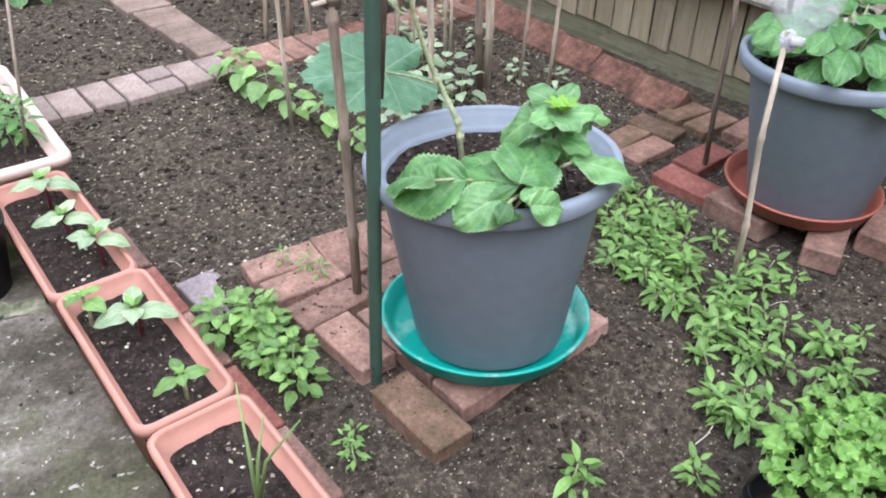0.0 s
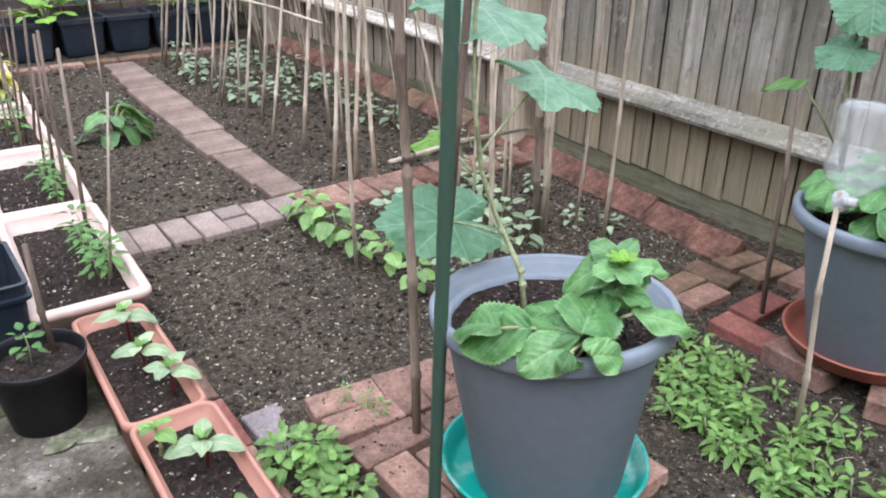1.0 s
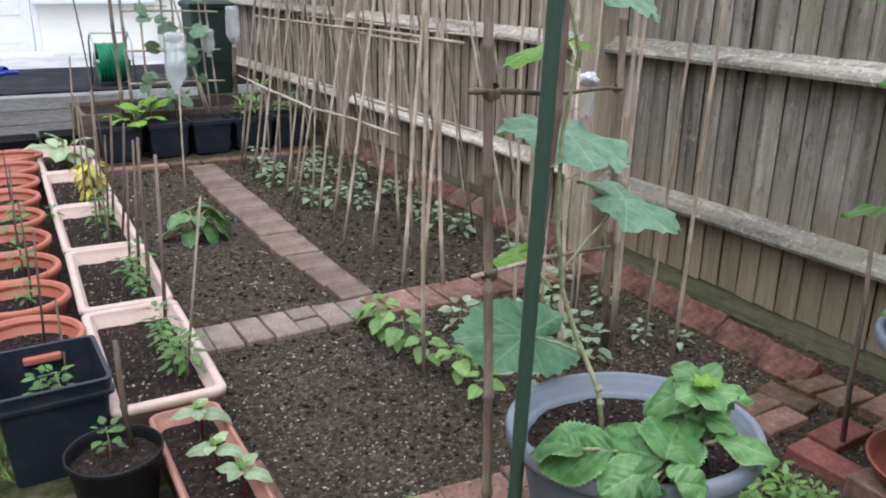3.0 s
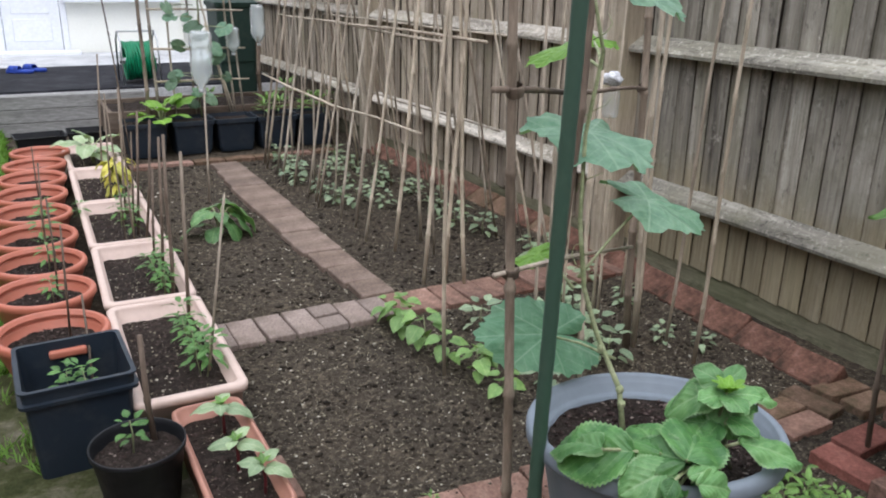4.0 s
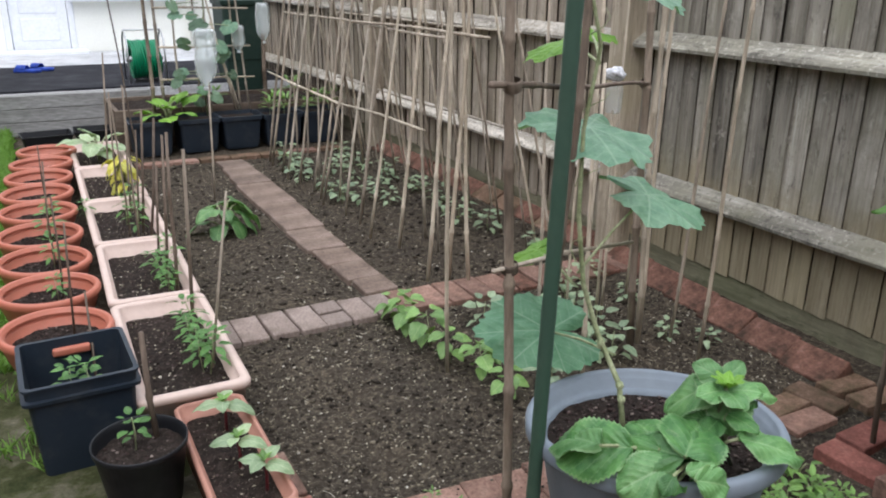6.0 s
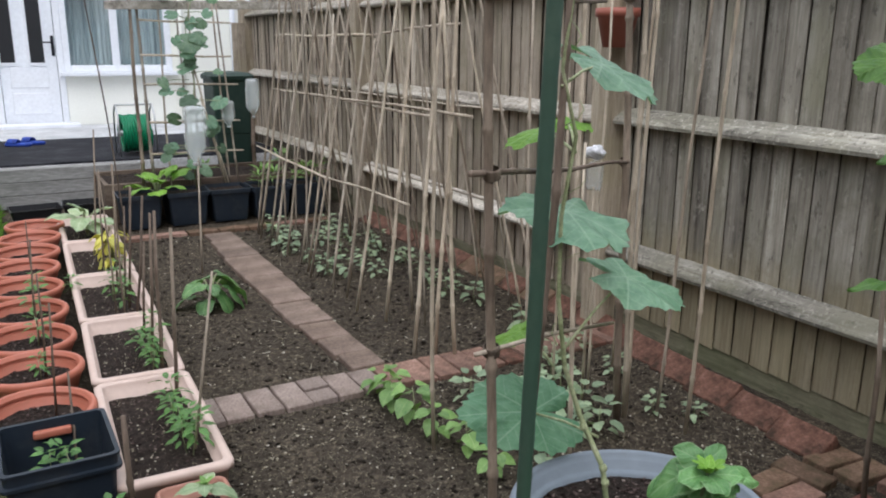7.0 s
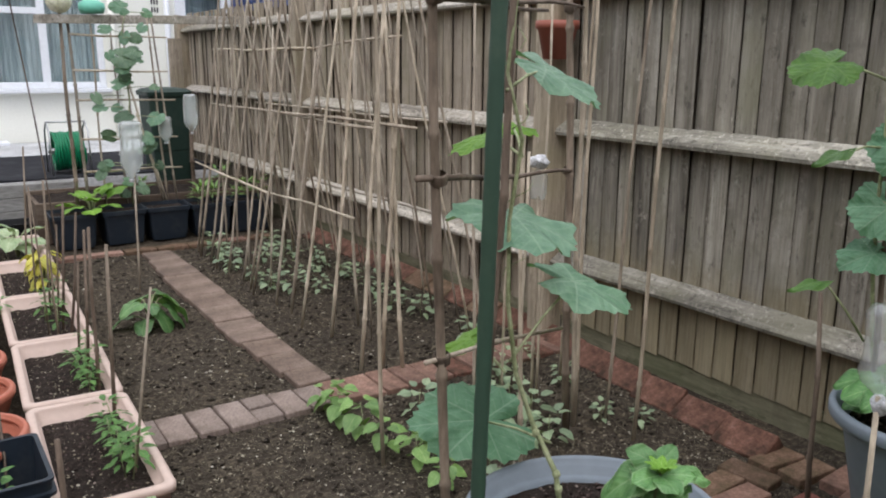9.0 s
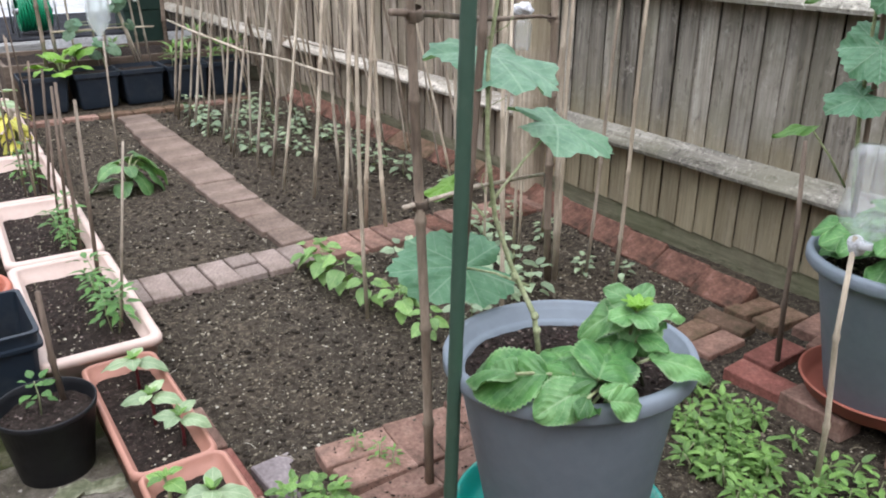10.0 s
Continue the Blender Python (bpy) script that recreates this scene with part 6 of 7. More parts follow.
def herb(name, label, category, m, mat, tiers, shape="ovate", length=0.05, width=0.03, height=0.1, stem="stem", r=0.0025, bend=0.5, fold=0.2, group="", spread=0.02, nv=7, ruffle=0.02, teeth=0.0):
    """A young plant: one stem, leaves in tiers of (height share, count, size, pitch)."""
    t = thing(name, label, category, m, group)
    sway = [(0, 0, -0.01), (rng.uniform(-1, 1) * 0.006, rng.uniform(-1, 1) * 0.006, height * 0.5), (rng.uniform(-1, 1) * 0.012, rng.uniform(-1, 1) * 0.012, height)]
    stalk(t, sway, r, stem)
    bm = bmesh.new()
    leaf(bm, Matrix(), length, width, shape, bend, fold, nv, 3, ruffle, teeth)
    me_ob = part("leaf", bm, mat, t, smooth=True)
    first = True
    a0 = rng.uniform(0, 360)
    for share, count, size, pitch in tiers:
        for k in range(count):
            a = a0 + 360 * k / count + rng.uniform(-22, 22)
            d = spread * size * rng.uniform(0.6, 1.3)
            c = Vector(sway[1]).lerp(Vector(sway[2]), min(1, max(0, share * 2 - 1))) if share > 0.5 else Vector(sway[0]).lerp(Vector(sway[1]), share * 2)
            pos = (c.x - math.sin(radians(a)) * d, c.y + math.cos(radians(a)) * d, height * share)
            mm = leaf_pose(*pos, a, pitch + rng.uniform(-14, 14), rng.uniform(-18, 18), size * rng.uniform(0.8, 1.15))
            if first:
                me_ob.matrix_local, first = mm, False
            else:
                again(me_ob, t, mm)
        a0 += 55
    return t


def arching(name, label, category, m, mat, stems, group="", shape="heart", aspect=0.62, bend=0.9, stem_mat="stem", r=0.004, quilt=0.02):
    """A rosette: each stem is (turn, reach, rise, leaf length, pitch), curving out from the crown to a hanging leaf."""
    t = thing(name, label, category, m, group)
    for turn, reach, rise, size, pitch in stems:
        a = radians(turn)
        d = Vector((-math.sin(a), math.cos(a), 0))
        tip = d * reach + Vector((0, 0, rise))
        stem = stalk(t, [(0, 0, -0.01), d * reach * 0.3 + Vector((0, 0, rise * 0.65)), d * reach * 0.7 + Vector((0, 0, rise * 0.95)), tip], r, stem_mat, "leaf_stalk", 0.7)
        leaf_object(stem, mat, leaf_pose(*tip, turn, pitch, rng.uniform(-20, 20)), length=size, width=size * aspect * rng.uniform(0.9, 1.1), shape=shape, bend=bend, fold=0.25, nv=16, nu=5, ruffle=0.05, notch=0.15, curl=0.3, quilt=quilt)
    return t


def scatter(variants, spots, scale=(0.8, 1.2)):
    """Copies of variant plants at spots (x, y, z); the first of each variant moves to its own spot."""
    used = set()
    for i, (x, y, z) in enumerate(spots):
        v = variants[i % len(variants)]
        s = rng.uniform(*scale)
        mm = at(x, y, z, rng.uniform(0, 360), rng.uniform(-6, 6), rng.uniform(-6, 6), s)
        if id(v) not in used:
            used.add(id(v))
            v.matrix_world = mm
        else:
            c = copy_thing(v, mm)
            c.scale = (s, s, s)


# climbing cucumber in the big pot
vine = thing("cucumber_plant", "climbing cucumber with large rough blue-green leaves", "climbing plant", at(MX + 0.02, MY + 0.1, 0.43))
vo = Vector((MX + 0.02, MY + 0.1, 0.43))


def vrel(x, y, z):
    return Vector((x, y, z)) - vo


stalk(vine, [vrel(*p) for p in ((-0.225, -1.807, 0.43), (-0.21, -1.77, 0.5), (-0.235, -1.72, 0.6), (-0.262, -1.7, 0.7), (-0.285, -1.7, 0.84), (-0.28, -1.69, 1.0), (-0.262, -1.7, 1.15), (-0.3, -1.7, 1.27), (-0.275, -1.7, 1.45), (-0.26, -1.7, 1.6))], 0.006, taper=0.42)
for x, y, z in ((-0.215, -1.785, 0.475), (-0.211, -1.772, 0.5), (-0.232, -1.73, 0.578)):
    bm = bmesh.new()
    bmesh.ops.create_icosphere(bm, subdivisions=2, radius=0.0082)
    for v in bm.verts:
        v.co *= 1 + 0.5 * noise.noise(v.co * 160 + Vector((z * 9, 0, 0)))
    part("joint", bm, "stem", vine, smooth=True).matrix_local = Matrix.Translation(vrel(x, y, z))


def big_leaf(joint, base, tip, normal, aspect=1.05, mat="cucumber", shape="palmate", bend=0.3, fold=0.05, notch=0.22, ruffle=0.05):
    base, tip = Vector(base), Vector(tip)
    foot = base.lerp(tip, 0.29) if shape == "palmate" else base
    mid = (Vector(joint) + foot) / 2 + Vector((0, 0, 0.006))
    stem = stalk(vine, [vrel(*joint), mid - vo, foot - vo - Vector(normal).normalized() * 0.003], 0.0032, name="leaf_stalk", taper=0.8)
    mm, size = leaf_span(base - vo, tip - vo, normal)
    if shape != "palmate":
        return leaf_object(stem, mat, mm, length=size, width=size * aspect, shape=shape, bend=bend, fold=fold, nv=18, nu=7, ruffle=ruffle, teeth=0.035, notch=notch, curl=0.1)
    bm = bmesh.new()
    palmate(bm, Matrix(), size, size * aspect, bend, ruffle, fold)
    ob = part("leaf", bm, mat, stem, smooth=True)
    ob.matrix_local = mm
    return ob


big_leaf((-0.2, -1.74, 0.55), (-0.175, -1.59, 0.535), (-0.4, -1.53, 0.56), (-0.25, -0.38, 0.88), 0.95, "old_leaf", bend=0.2)
big_leaf((-0.27, -1.69, 0.72), (-0.125, -1.625, 0.862), (0.062, -1.7, 0.795), (0.05, -0.3, 0.95), 0.85, bend=0.35)
big_leaf((-0.28, -1.69, 0.92), (-0.19, -1.55, 1.0), (-0.24, -1.75, 0.962), (0.1, -0.2, 0.95), 1.3, bend=0.4, ruffle=0.08)
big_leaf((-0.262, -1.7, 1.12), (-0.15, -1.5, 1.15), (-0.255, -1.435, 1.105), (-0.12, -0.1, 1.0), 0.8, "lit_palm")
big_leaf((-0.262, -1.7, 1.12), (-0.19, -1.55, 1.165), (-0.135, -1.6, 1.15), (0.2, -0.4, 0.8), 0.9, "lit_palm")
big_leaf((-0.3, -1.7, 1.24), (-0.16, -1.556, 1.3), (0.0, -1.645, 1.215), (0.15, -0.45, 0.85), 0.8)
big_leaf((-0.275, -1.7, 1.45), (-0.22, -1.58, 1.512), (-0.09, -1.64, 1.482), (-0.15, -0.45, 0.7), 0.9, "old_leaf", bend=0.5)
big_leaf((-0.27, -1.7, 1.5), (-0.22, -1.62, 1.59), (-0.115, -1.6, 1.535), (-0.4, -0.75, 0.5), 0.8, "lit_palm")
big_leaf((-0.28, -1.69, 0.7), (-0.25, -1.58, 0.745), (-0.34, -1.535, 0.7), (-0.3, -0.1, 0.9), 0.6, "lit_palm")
for a in range(6):
    p = [(-0.285 + 0.008 * math.sin(a), -1.7, 0.75 + 0.14 * a + 0.012 * k) for k in range(4)]
    stalk(vine, [vrel(p[0][0] + 0.02 * k / 3, p[0][1] + 0.03 * math.sin(k + a), p[0][2] + 0.015 * k) for k in range(4)], 0.0012, name="tendril")

# broad serrated plant in the big pot
serr = thing("leafy_plant", "low plant of broad crinkled serrated green leaves", "plant", at(MX + 0.02, MY - 0.09, 0.43))
so = Vector((MX + 0.02, MY - 0.09, 0.43))


def broad(base, tip, normal=(-0.2, -0.3, 0.95), aspect=0.85, root=(0.0, 0.0), mat="serrated", bend=0.55):
    base, tip = Vector(base) - so, Vector(tip) - so
    stem = stalk(serr, [Vector((root[0], root[1], 0.0)), base * 0.6 + Vector((0, 0, 0.02)), base], 0.0035, name="leaf_stalk", taper=0.8)
    mm, size = leaf_span(base, tip, normal)
    size *= 1.0 + 0.14 * bend
    leaf_object(stem, mat, mm, length=size, width=size * aspect, shape="broad", bend=bend, fold=0.2, nv=34, nu=8, ruffle=0.06, teeth=0.04, notch=0.03, curl=0.25, quilt=0.034)


FACE = (-0.35, -0.5, 0.75)
FRONT = (-0.45, -0.5, 0.6)
broad((-0.378, -1.993, 0.535), (-0.475, -1.912, 0.525), FACE, 0.78, bend=0.9)
broad((-0.43, -1.975, 0.545), (-0.438, -1.833, 0.515), (-0.3, -0.4, 0.85), 0.5, mat="serrated_pale", bend=0.8)
broad((-0.346, -2.022, 0.54), (-0.303, -1.918, 0.55), FACE, 0.72, bend=0.6)
broad((-0.327, -2.06, 0.54), (-0.369, -1.981, 0.545), FACE, 0.8, bend=0.6)
broad((-0.329, -2.064, 0.545), (-0.237, -2.01, 0.572), FACE, 1.0, bend=0.5)
broad((-0.311, -2.058, 0.54), (-0.241, -2.055, 0.55), FACE, 0.8, bend=0.7)
broad((-0.189, -2.001, 0.61), (-0.268, -1.939, 0.572), (-0.2, -0.35, 0.9), 0.6, mat="serrated_pale", bend=0.8)
broad((-0.175, -2.009, 0.608), (-0.108, -2.053, 0.598), (-0.1, -0.4, 0.9), 0.5, mat="serrated_pale", bend=0.5)
broad((-0.186, -1.995, 0.615), (-0.218, -1.963, 0.64), FACE, 0.9, mat="serrated_pale", bend=0.4)
broad((-0.182, -1.997, 0.615), (-0.139, -1.998, 0.64), FACE, 0.7, mat="serrated_pale", bend=0.4)
broad((-0.174, -1.994, 0.6), (-0.198, -2.045, 0.545), FRONT, 0.95, mat="serrated_pale", bend=0.7)
broad((-0.211, -2.067, 0.545), (-0.118, -2.128, 0.53), (-0.1, -0.3, 0.95), 0.58, mat="serrated_pale", bend=0.5)
broad((-0.339, -2.047, 0.525), (-0.428, -2.038, 0.505), FRONT, 0.82, mat="serrated_pale", bend=0.6)
broad((-0.341, -2.083, 0.53), (-0.295, -2.098, 0.545), (-0.3, -0.4, 0.8), 0.6, mat="serrated_pale", bend=0.4)
broad((-0.343, -2.104, 0.53), (-0.275, -2.131, 0.515), FRONT, 0.72, mat="serrated_pale", bend=0.8)
broad((-0.361, -2.074, 0.525), (-0.388, -2.085, 0.51), FRONT, 0.9, bend=0.7)
# smaller leaves low in the middle
for a, s in ((40, 0.045), (130, 0.04), (200, 0.045), (290, 0.04)):
    dx, dy = -math.sin(radians(a)), math.cos(radians(a))
    broad((-0.31 + dx * 0.02, -2.04 + dy * 0.02, 0.49), (-0.31 + dx * (0.02 + s), -2.04 + dy * (0.02 + s), 0.505), (-0.25 - 0.3 * dx, -0.3 - 0.3 * dy, 0.85), 0.7)
for k in range(5):
    a = radians(72 * k + 40)
    dx, dy, z = -math.sin(a), math.cos(a), 0.54 + 0.012 * k
    broad((-0.195 + dx * 0.012, -2.012 + dy * 0.012, z), (-0.195 + dx * 0.068, -2.012 + dy * 0.068, z + 0.008), (-0.2 - 0.3 * dx, -0.25 - 0.3 * dy, 0.85), 0.7, (0.03, -0.01))
# pale rosette and bright heart at the top of the taller stem
for k in range(5):
    a, d = radians(72 * k + 15), 0.055
    broad((-0.198, -2.016, 0.606), (-0.198 - d * math.sin(a), -2.016 + d * math.cos(a), 0.62), (-0.15 + 0.3 * math.sin(a), -0.25 - 0.2 * math.cos(a), 0.9), 0.8, (0.05, -0.02), "serrated_pale")
for k in range(7):
    a, d = radians(51 * k), 0.016 + 0.003 * (k % 3)
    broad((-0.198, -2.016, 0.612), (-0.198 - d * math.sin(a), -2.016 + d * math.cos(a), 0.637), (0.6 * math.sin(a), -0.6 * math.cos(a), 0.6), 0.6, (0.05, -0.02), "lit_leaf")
stalk(serr, [(0.03, -0.01, 0.0), (0.035, -0.01, 0.1), (0.038, -0.008, 0.185)], 0.005)

# vine and leaves of the second pot
vine2 = thing("cucumber_plant", "climbing cucumber on a dark stick by the fence", "climbing plant", at(PX - 0.05, PY + 0.14, 0.43))
vo = Vector((PX - 0.05, PY + 0.14, 0.43))
vine = vine2
stalk(vine2, [vrel(*p) for p in ((0.77, -1.88, 0.43), (0.74, -1.86, 0.62), (0.72, -1.85, 0.8), (0.7, -1.85, 1.0), (0.69, -1.85, 1.2), (0.69, -1.85, 1.5))], 0.006)
cane(vine2, vrel(0.755, -1.87, 0.4), vrel(0.66, -1.86, 1.75), 0.007, "dark_cane", "stick")
CAM = (-0.8, -0.4, 0.45)
big_leaf((0.7, -1.85, 0.97), (0.73, -1.89, 0.985), (0.63, -1.85, 0.91), CAM, 1.3, "old_leaf", ruffle=0.08)
big_leaf((0.72, -1.85, 0.85), (0.72, -1.88, 0.86), (0.6, -1.83, 0.83), (-0.5, -0.3, 0.8), 0.9, "old_leaf", ruffle=0.08)
big_leaf((0.69, -1.85, 1.1), (0.73, -1.91, 1.13), (0.65, -1.87, 1.05), CAM, 1.4, "old_leaf", ruffle=0.08)
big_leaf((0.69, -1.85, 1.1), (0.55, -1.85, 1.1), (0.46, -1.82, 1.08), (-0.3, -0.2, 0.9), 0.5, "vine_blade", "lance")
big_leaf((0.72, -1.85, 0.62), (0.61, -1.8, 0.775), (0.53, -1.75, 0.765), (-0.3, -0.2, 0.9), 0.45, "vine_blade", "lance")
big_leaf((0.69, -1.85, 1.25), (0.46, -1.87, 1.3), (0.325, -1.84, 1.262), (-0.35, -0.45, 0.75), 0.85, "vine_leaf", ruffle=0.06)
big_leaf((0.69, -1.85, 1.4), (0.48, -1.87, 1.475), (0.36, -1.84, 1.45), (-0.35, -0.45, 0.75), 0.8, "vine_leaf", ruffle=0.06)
big_leaf((0.69, -1.85, 1.3), (0.74, -1.94, 1.34), (0.69, -1.9, 1.25), CAM, 1.3, "old_leaf", ruffle=0.08)
serr = thing("leafy_plant", "bushy serrated plant filling the second pot", "plant", at(PX - 0.02, PY, 0.42))
so = Vector((PX - 0.02, PY, 0.42))
for k in range(24):
    a = radians(k * 137.5)
    d = 0.02 + 0.15 * (k / 24)
    x, y, z = PX - 0.02 - math.sin(a) * d, PY + math.cos(a) * d, 0.58 - 0.004 * k + rng.uniform(-0.015, 0.02)
    s = rng.uniform(0.07, 0.11)
    broad((x, y, z), (x - math.sin(a) * s, y + math.cos(a) * s, z + 0.03 - 0.0035 * k), (-0.2 + rng.uniform(-0.2, 0.2), -0.2 + rng.uniform(-0.2, 0.2), 0.9), 0.8)

for k, a in enumerate((55, 75, 92, 110, 130, 150, 35, 170)):
    dx, dy = -math.sin(radians(a)), math.cos(radians(a))
    r0, s = 0.15 + 0.02 * (k % 2), 0.1 - 0.012 * (k % 3)
    x, y, z = PX + dx * r0, PY + dy * r0, 0.53 + 0.012 * (k % 3)
    broad((x, y, z), (x + dx * s, y + dy * s, z - 0.012), (-0.25 + 0.2 * dx, -0.25 + 0.2 * dy, 0.85), 0.78)

# seedlings in the brown troughs
def trough_seedling(x, y, z, turn, tall, size, pairs=2, mat="seedling"):
    t = thing("seedling", "broad-leaved seedling on a dark red stem", "seedling", at(x, y, z, turn), "seedlings in the small troughs")
    stalk(t, [(0, 0, -0.01), (0.004, 0.0, tall * 0.5), (0.0, 0.004, tall)], 0.005, "red_stem" if mat == "seedling" else "stem")
    for k in range(pairs):
        for side in (0, 180):
            a, grow = 90 * k + side + rng.uniform(-14, 14), size * (1 - 0.3 * k) * rng.uniform(0.9, 1.12)
            d = (-math.sin(radians(a)) * 0.008, math.cos(radians(a)) * 0.008)
            leaf_object(t, mat, leaf_pose(d[0], 0.003 + d[1], tall - 0.006 + 0.012 * k, a, (14, 28, 36)[k] + rng.uniform(-8, 8), rng.uniform(-10, 10)), length=grow, width=grow * 0.74, shape="heart", bend=0.9, fold=0.22, nv=12, nu=4, ruffle=0.03, curl=0.25, quilt=0.012)
    for k in range(4):
        leaf_object(t, "greens", leaf_pose(0, 0.003, tall, 90 * k + 40, 55 + rng.uniform(-8, 8)), "young_leaf", length=size * 0.45, width=size * 0.24, shape="lance", bend=0.5, fold=0.3, nv=5, nu=2)
    return t


zc = 0.1
trough_seedling(-0.802, -0.9, 0.088, 66, 0.082, 0.075)
trough_seedling(-0.815, -1.09, 0.088, 50, 0.08, 0.066)
trough_seedling(-0.784, -1.215, 0.088, 40, 0.08, 0.07)
trough_seedling(-0.878, -1.42, zc, 20, 0.07, 0.05, 2, "greens")
trough_seedling(-0.807, -1.505, zc, 60, 0.065, 0.074)
trough_seedling(-0.81, -1.73, zc, 80, 0.06, 0.045, 2, "greens")
onion = thing("onion_plant", "young onion with a few slim blue-green leaves", "onion", at(-0.82, -2.02, 0.1), "")
for a, h, b in ((20, 0.2, 0.08), (150, 0.24, 0.1), (60, 0.16, 0.05)):
    dx, dy = math.sin(radians(a)), math.cos(radians(a))
    stalk(onion, [(0, 0, -0.01), (dx * b * 0.3, dy * b * 0.3, h * 0.5), (dx * b, dy * b, h)], 0.0045, "bean", "leaf", 0.25)

# peppers in the pale troughs
peps = [herb("pepper_plant", "young pepper plant with pointed leaves", "pepper plant", None, "pepper", [(0.45, 4, 0.8, -10), (0.7, 5, 1.0, 5), (1.0, 6, 0.8, 25)], "lance", 0.055, 0.024, 0.13, group="pepper plants in the troughs") for _ in range(3)]
scatter(peps, [(-0.78, -0.46, 0.11), (-0.77, -0.33, 0.11), (-0.79, -0.58, 0.11), (-0.765, -0.5, 0.11), (-0.785, -0.38, 0.11), (-0.775, -0.6, 0.11), (-0.77, 0.26, 0.11), (-0.755, 0.14, 0.11), (-0.76, 0.2, 0.11), (-0.74, 0.33, 0.11), (-0.77, 0.08, 0.11), (-0.76, 0.85, 0.11), (-0.78, 1.1, 0.11), (-0.72, 1.3, 0.11), (-0.95, 1.2, 0.11),
               (-1.12, -0.66, 0.125), (-1.15, -0.64, 0.125), (-1.14, 0.18, 0.12), (-1.13, 0.55, 0.12), (-1.12, 0.92, 0.12), (-1.1, 1.3, 0.12)], (0.7, 1.1))
herb("pepper_plant", "small bright pepper seedling in a black pot", "pepper plant", at(-1.045, -1.0, 0.155), "pepper", [(0.4, 3, 0.7, -5), (0.7, 4, 0.9, 5), (1.0, 5, 0.7, 30)], "ovate", 0.036, 0.026, 0.09, group="")
arching("yellow_plant", "plant with drooping yellow leaves in a trough", "plant", at(-0.7, 1.74, 0.1, 0, 0, 0, 1.25), "yellow",
        [(rng.uniform(0, 360), rng.uniform(0.015, 0.05), rng.uniform(0.04, 0.16), rng.uniform(0.04, 0.07), rng.uniform(-65, 5)) for _ in range(52)], shape="ovate", aspect=0.42, r=0.002, quilt=0)
arching("young_squash", "broad-leaved young plant in the far trough", "plant", at(-0.74, 2.55, 0.11, 0, 0, 0, 1.25), "seedling",
        [(20, 0.05, 0.1, 0.12, 30), (95, 0.06, 0.1, 0.13, 25), (160, 0.05, 0.1, 0.13, 5), (230, 0.05, 0.08, 0.12, 15), (300, 0.05, 0.11, 0.12, 25), (130, 0.02, 0.13, 0.1, 55), (200, 0.03, 0.06, 0.1, 5)], aspect=0.8)
arching("young_squash", "light green squash plant in a black pot", "plant", at(-0.2, 3.2, 0.2, 0, 0, 0, 1.25), "lit_leaf",
        [(10, 0.05, 0.1, 0.1, 35), (60, 0.08, 0.06, 0.11, 15), (120, 0.07, 0.06, 0.11, 10), (175, 0.06, 0.04, 0.11, 15), (235, 0.08, 0.06, 0.11, 15), (280, 0.1, 0.11, 0.13, 35), (310, 0.08, 0.12, 0.12, 40), (250, 0.03, 0.13, 0.1, 50), (100, 0.03, 0.1, 0.09, 45), (200, 0.02, 0.09, 0.09, 30)], aspect=1.0, bend=0.7)
arching("courgette_plant", "single leafy courgette plant in bare soil", "plant", at(-0.31, 1.14, -0.02, 0, 0, 0, 1.15), "courgette",
        [(265, 0.06, 0.13, 0.16, -28), (240, 0.07, 0.1, 0.15, -32), (210, 0.05, 0.08, 0.13, -25), (120, 0.05, 0.12, 0.11, 5), (85, 0.07, 0.06, 0.12, -5), (150, 0.05, 0.05, 0.11, -5), (320, 0.05, 0.13, 0.13, -15), (20, 0.05, 0.12, 0.13, -10), (285, 0.04, 0.15, 0.12, -15), (180, 0.03, 0.11, 0.09, 10)], aspect=0.74, bend=0.9)

# potato-like bean plants and bed seedlings
beans = [herb("bean_plant", "young bean plant with broad green leaves", "bean plant", None, "bean", [(0.45, 2, 0.8, -20), (0.75, 3, 1.0, -12), (1.0, 3, 0.8, 5)], "heart", 0.095, 0.082, 0.17, spread=0.04, bend=0.7, group="bean plants beside the pavers") for _ in range(4)]
scatter(beans, [(-0.01, -0.26, -0.02), (0.03, -0.32, -0.02), (0.0, -0.39, -0.02), (0.02, -0.52, -0.02), (0.03, -0.66, -0.02), (0.05, -0.82, -0.02), (0.06, -0.96, -0.02), (0.15, -0.74, -0.02)], (0.58, 0.85))
pale = [herb("bean_seedling", "pale green climbing bean seedling", "bean plant", None, "bluegreen", [(0.3, 3, 0.8, -12), (0.6, 4, 1.0, -2), (1.0, 5, 0.9, 15)], "ovate", 0.075, 0.05, 0.13, spread=0.045, group="climbing bean seedlings", ruffle=0.03) for _ in range(4)]
spots = [(rng.uniform(0.36, 0.5), y + rng.uniform(-0.04, 0.04), -0.02) for y in ys_front[2:]] + [(rng.uniform(0.5, 0.75), rng.uniform(0.8, 2.6), -0.02) for _ in range(6)] + [(rng.uniform(0.86, 1.0), y + rng.uniform(-0.04, 0.04), -0.02) for y in ys_front[1:]]
thin = [(0.84, -0.86, -0.02), (0.93, -0.98, -0.02), (0.95, -0.52, -0.02), (0.99, -0.24, -0.02)]
spots += [ (0.6, -0.74, -0.02), (0.69, -0.43, -0.02), (0.5, -0.56, -0.02), (0.45, -0.85, -0.02), (0.62, -0.6, -0.02), (0.36, -0.7, -0.02), (0.3, -0.45, -0.02), (0.55, -0.9, -0.02), (0.78, -0.3, -0.02), (0.25, -0.95, -0.02)]
scatter(pale, spots, (0.5, 0.9))
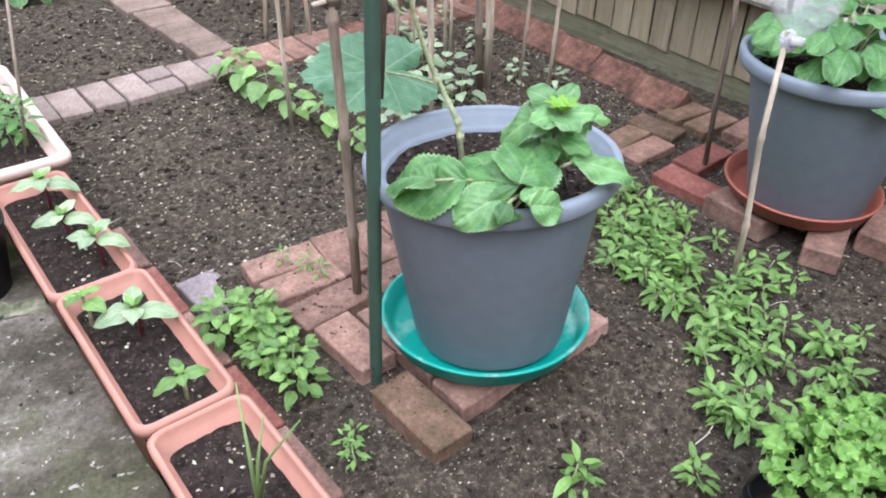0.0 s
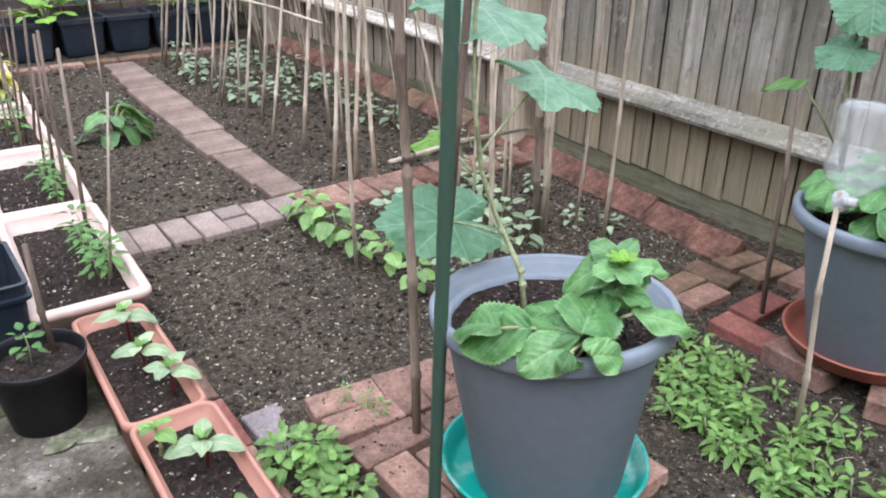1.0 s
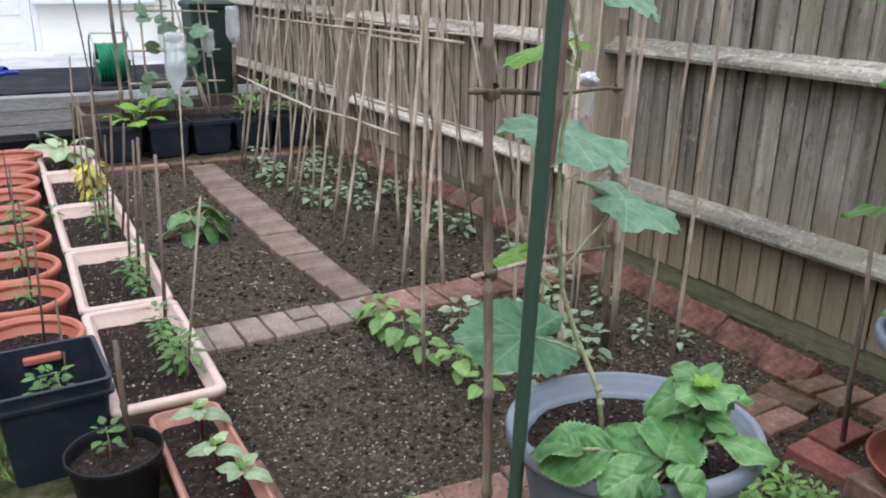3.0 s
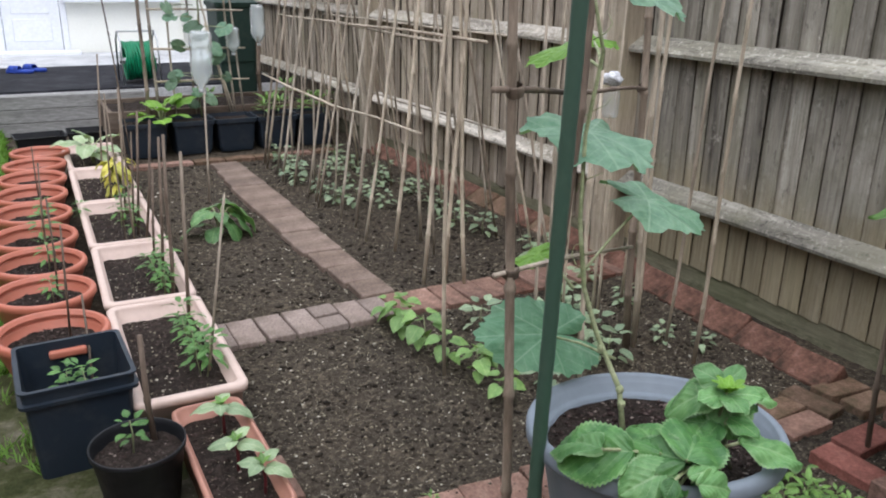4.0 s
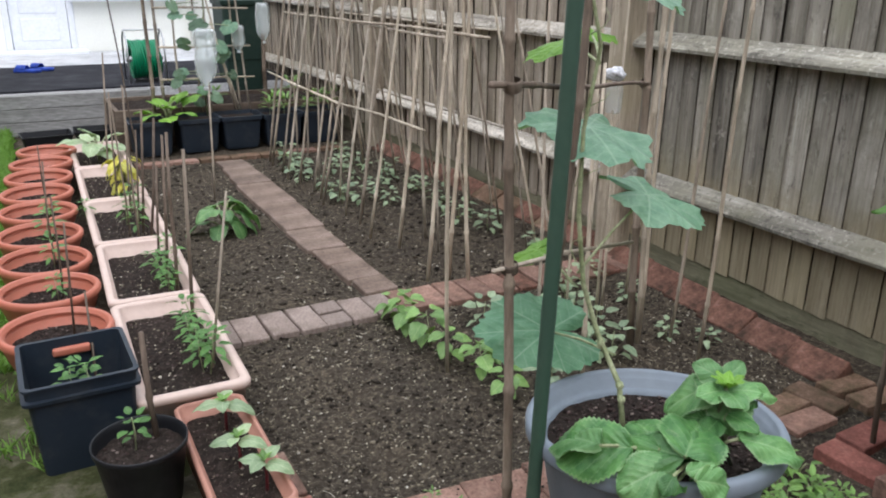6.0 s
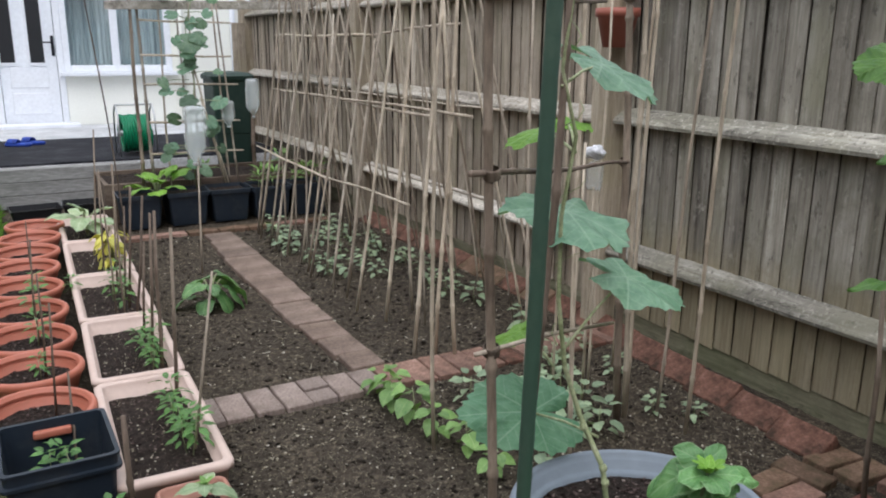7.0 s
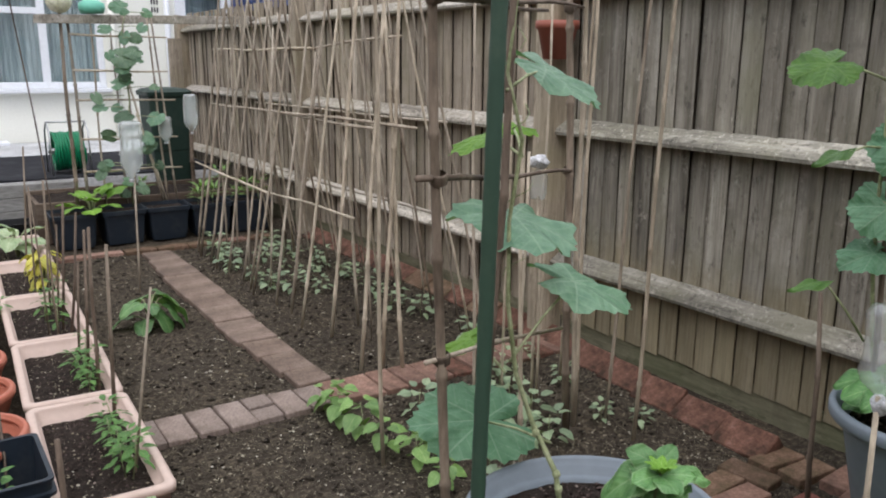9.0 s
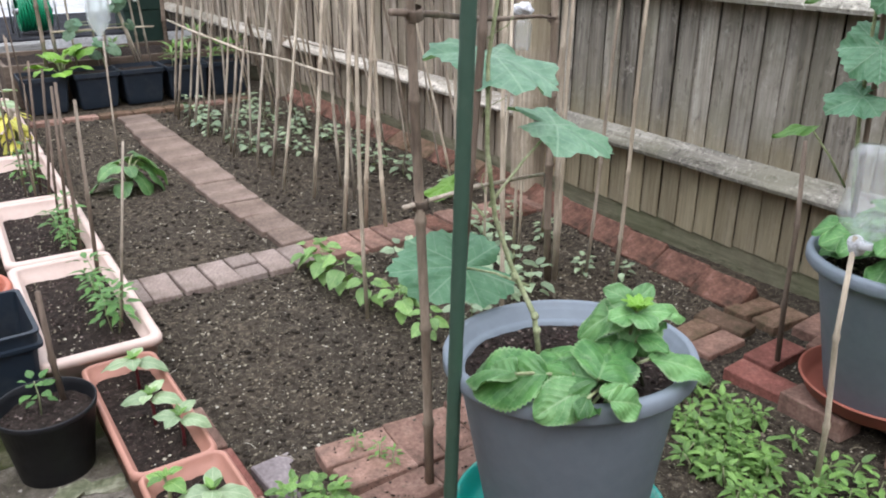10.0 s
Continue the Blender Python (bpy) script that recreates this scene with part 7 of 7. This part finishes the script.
scatter(pale, thin, (0.42, 0.58))
herbs = [herb("herb_tuft", "feathery green seedlings in a black pot", "herb", None, "bean", [(0.6, 8, 1.0, 20), (1.0, 9, 0.9, 45)], "lance", 0.08, 0.018, 0.1, group="herbs in the black pots") for _ in range(2)]
scatter(herbs, [(0.55, 3.15, 0.21), (0.68, 3.2, 0.21), (0.85, 3.15, 0.21), (0.96, 3.2, 0.21), (1.02, 3.12, 0.21), (0.62, 3.26, 0.21), (0.3, 3.7, 0.25), (0.9, 3.7, 0.25)], (0.9, 1.4))

# patch of mustard greens beside the big pot
mus = [herb("mustard_seedling", "bright green mustard seedling growing in a patch", "seedling", None, "greens", [(0.35, 2, 0.8, -5), (0.7, 3, 1.0, 5), (1.0, 4, 0.8, 30)], "ovate", 0.048, 0.019, 0.06, group="patch of mustard greens", spread=0.014, bend=0.7) for _ in range(5)]


spots = []
while len(spots) < 135:
    x, y = rng.uniform(-0.1, 0.72), rng.uniform(-2.44, -1.64)
    inner = np.interp(y, [-2.37, -2.2, -2.03, -1.86, -1.69], [0.0, 0.1, 0.175, 0.225, 0.37])
    outer = np.interp(y, [-2.42, -2.32, -2.19, -2.1, -1.92, -1.75], [0.48, 0.6, 0.62, 0.62, 0.54, 0.57])
    dense = 0.85 if x - inner < 0.19 else 0.3
    if noise.noise((x * 9, y * 9, 5)) < -0.06:
        dense *= 0.1
    if inner < x < outer and rng.random() < dense and math.hypot(x - PX, y - PY) > 0.235:
        spots.append((x, y, soil_height(x, y) - 0.002))
spots += [(-0.13 + rng.uniform(-0.05, 0.05), -2.37 + rng.uniform(-0.04, 0.04), -0.015) for _ in range(2)] + [(-0.34, -2.26, 0.0), (-0.32, -2.28, 0.0)]
scatter(mus, spots, (0.58, 1.05))
weeds = [herb("weed", "fresh green weed growing between the bricks", "weed", None, "greens", [(0.3, 4, 0.8, -5), (0.6, 6, 1.0, 0), (0.85, 6, 0.95, 10), (1.0, 5, 0.7, 30)], "ovate", 0.036, 0.024, 0.08, group="weeds by the trough", spread=0.03) for _ in range(3)]
scatter(weeds, [(x, y, soil_height(x, y) - 0.002) for x, y in ((-0.63, -1.52), (-0.6, -1.57), (-0.58, -1.53), (-0.62, -1.62), (-0.575, -1.63), (-0.6, -1.69), (-0.57, -1.7), (-0.6, -1.76), (-0.58, -1.6), (-0.64, -1.47), (-0.575, -1.57), (-0.61, -1.66))], (0.75, 1.2))
sprouts = [herb("weed", "small pale weed sprouting from the soil", "weed", None, "greens", [(0.4, 3, 0.8, 0), (0.75, 4, 1.0, 5), (1.0, 4, 0.8, 30)], "lance", 0.03, 0.012, 0.06, group="small sprouts by the bricks", spread=0.012) for _ in range(2)]
scatter(sprouts, [(-0.6, -1.95, -0.015), (-0.585, -1.93, -0.015), (-0.605, -1.975, -0.015), (-0.44, -1.42, 0.046), (-0.41, -1.48, 0.046), (-0.4, -1.52, 0.046)], (0.7, 1.1))

# troughs of curly parsley
trough("planter_trough", "black plastic trough full of curly parsley", at(-0.03, -2.592, -0.01), 0.178, 0.1, 0.14, "black", "black parsley troughs", 0.008, 0.03)
trough("planter_trough", "black plastic trough full of curly parsley", at(0.335, -2.63, -0.01, 1), 0.178, 0.1, 0.14, "black", "black parsley troughs", 0.008, 0.03)
pars = [herb("parsley_plant", "bright green curly parsley in a black trough", "parsley", None, "parsley", [(0.55, 6, 0.9, 0), (0.75, 8, 1.0, 15), (0.9, 8, 0.9, 25), (1.0, 6, 0.8, 45)], "lobed", 0.031, 0.03, 0.095, group="parsley in the troughs", spread=0.045, ruffle=0.16, teeth=0.22, fold=0.5) for _ in range(3)]
scatter(pars, [(cx + rng.uniform(-0.15, 0.15), cy + rng.uniform(-0.075, 0.07), 0.1) for cx, cy in ((-0.03, -2.595), (0.335, -2.63)) for _ in range(15)], (0.75, 1.15))

# vine on the trellis
vine = thing("climbing_plant", "climbing squash with grey-green leaves on the trellis", "climbing plant", at(0.12, 3.3, 0.24))
vo = Vector((0.12, 3.3, 0.24))
stalk(vine, [vrel(*p) for p in ((0.12, 3.32, 0.22), (0.1, 3.33, 0.6), (0.16, 3.35, 1.0), (0.12, 3.34, 1.4), (0.2, 3.36, 1.68))], 0.006)
for k in range(32):
    z = 0.34 + 1.36 * k / 32 + rng.uniform(-0.05, 0.05)
    wide = 0.24 if 0.5 < z < 1.15 or z > 1.5 else 0.15
    x, y, sz = 0.13 + rng.uniform(-wide, wide), 3.31 + rng.uniform(-0.05, 0.04), rng.uniform(0.06, 0.16)
    a = radians(rng.uniform(-130, 130))
    big_leaf((0.12, 3.34, z - 0.02), (x, y, z), (x - math.sin(a) * sz, y - 0.4 * sz, z - sz * 0.7 * math.cos(a)), (-0.35 + rng.uniform(-0.4, 0.4), -0.7, 0.5 + rng.uniform(-0.3, 0.3)), rng.uniform(0.75, 1.1), "trellis_leaf" if rng.random() < 0.5 else "cucumber")
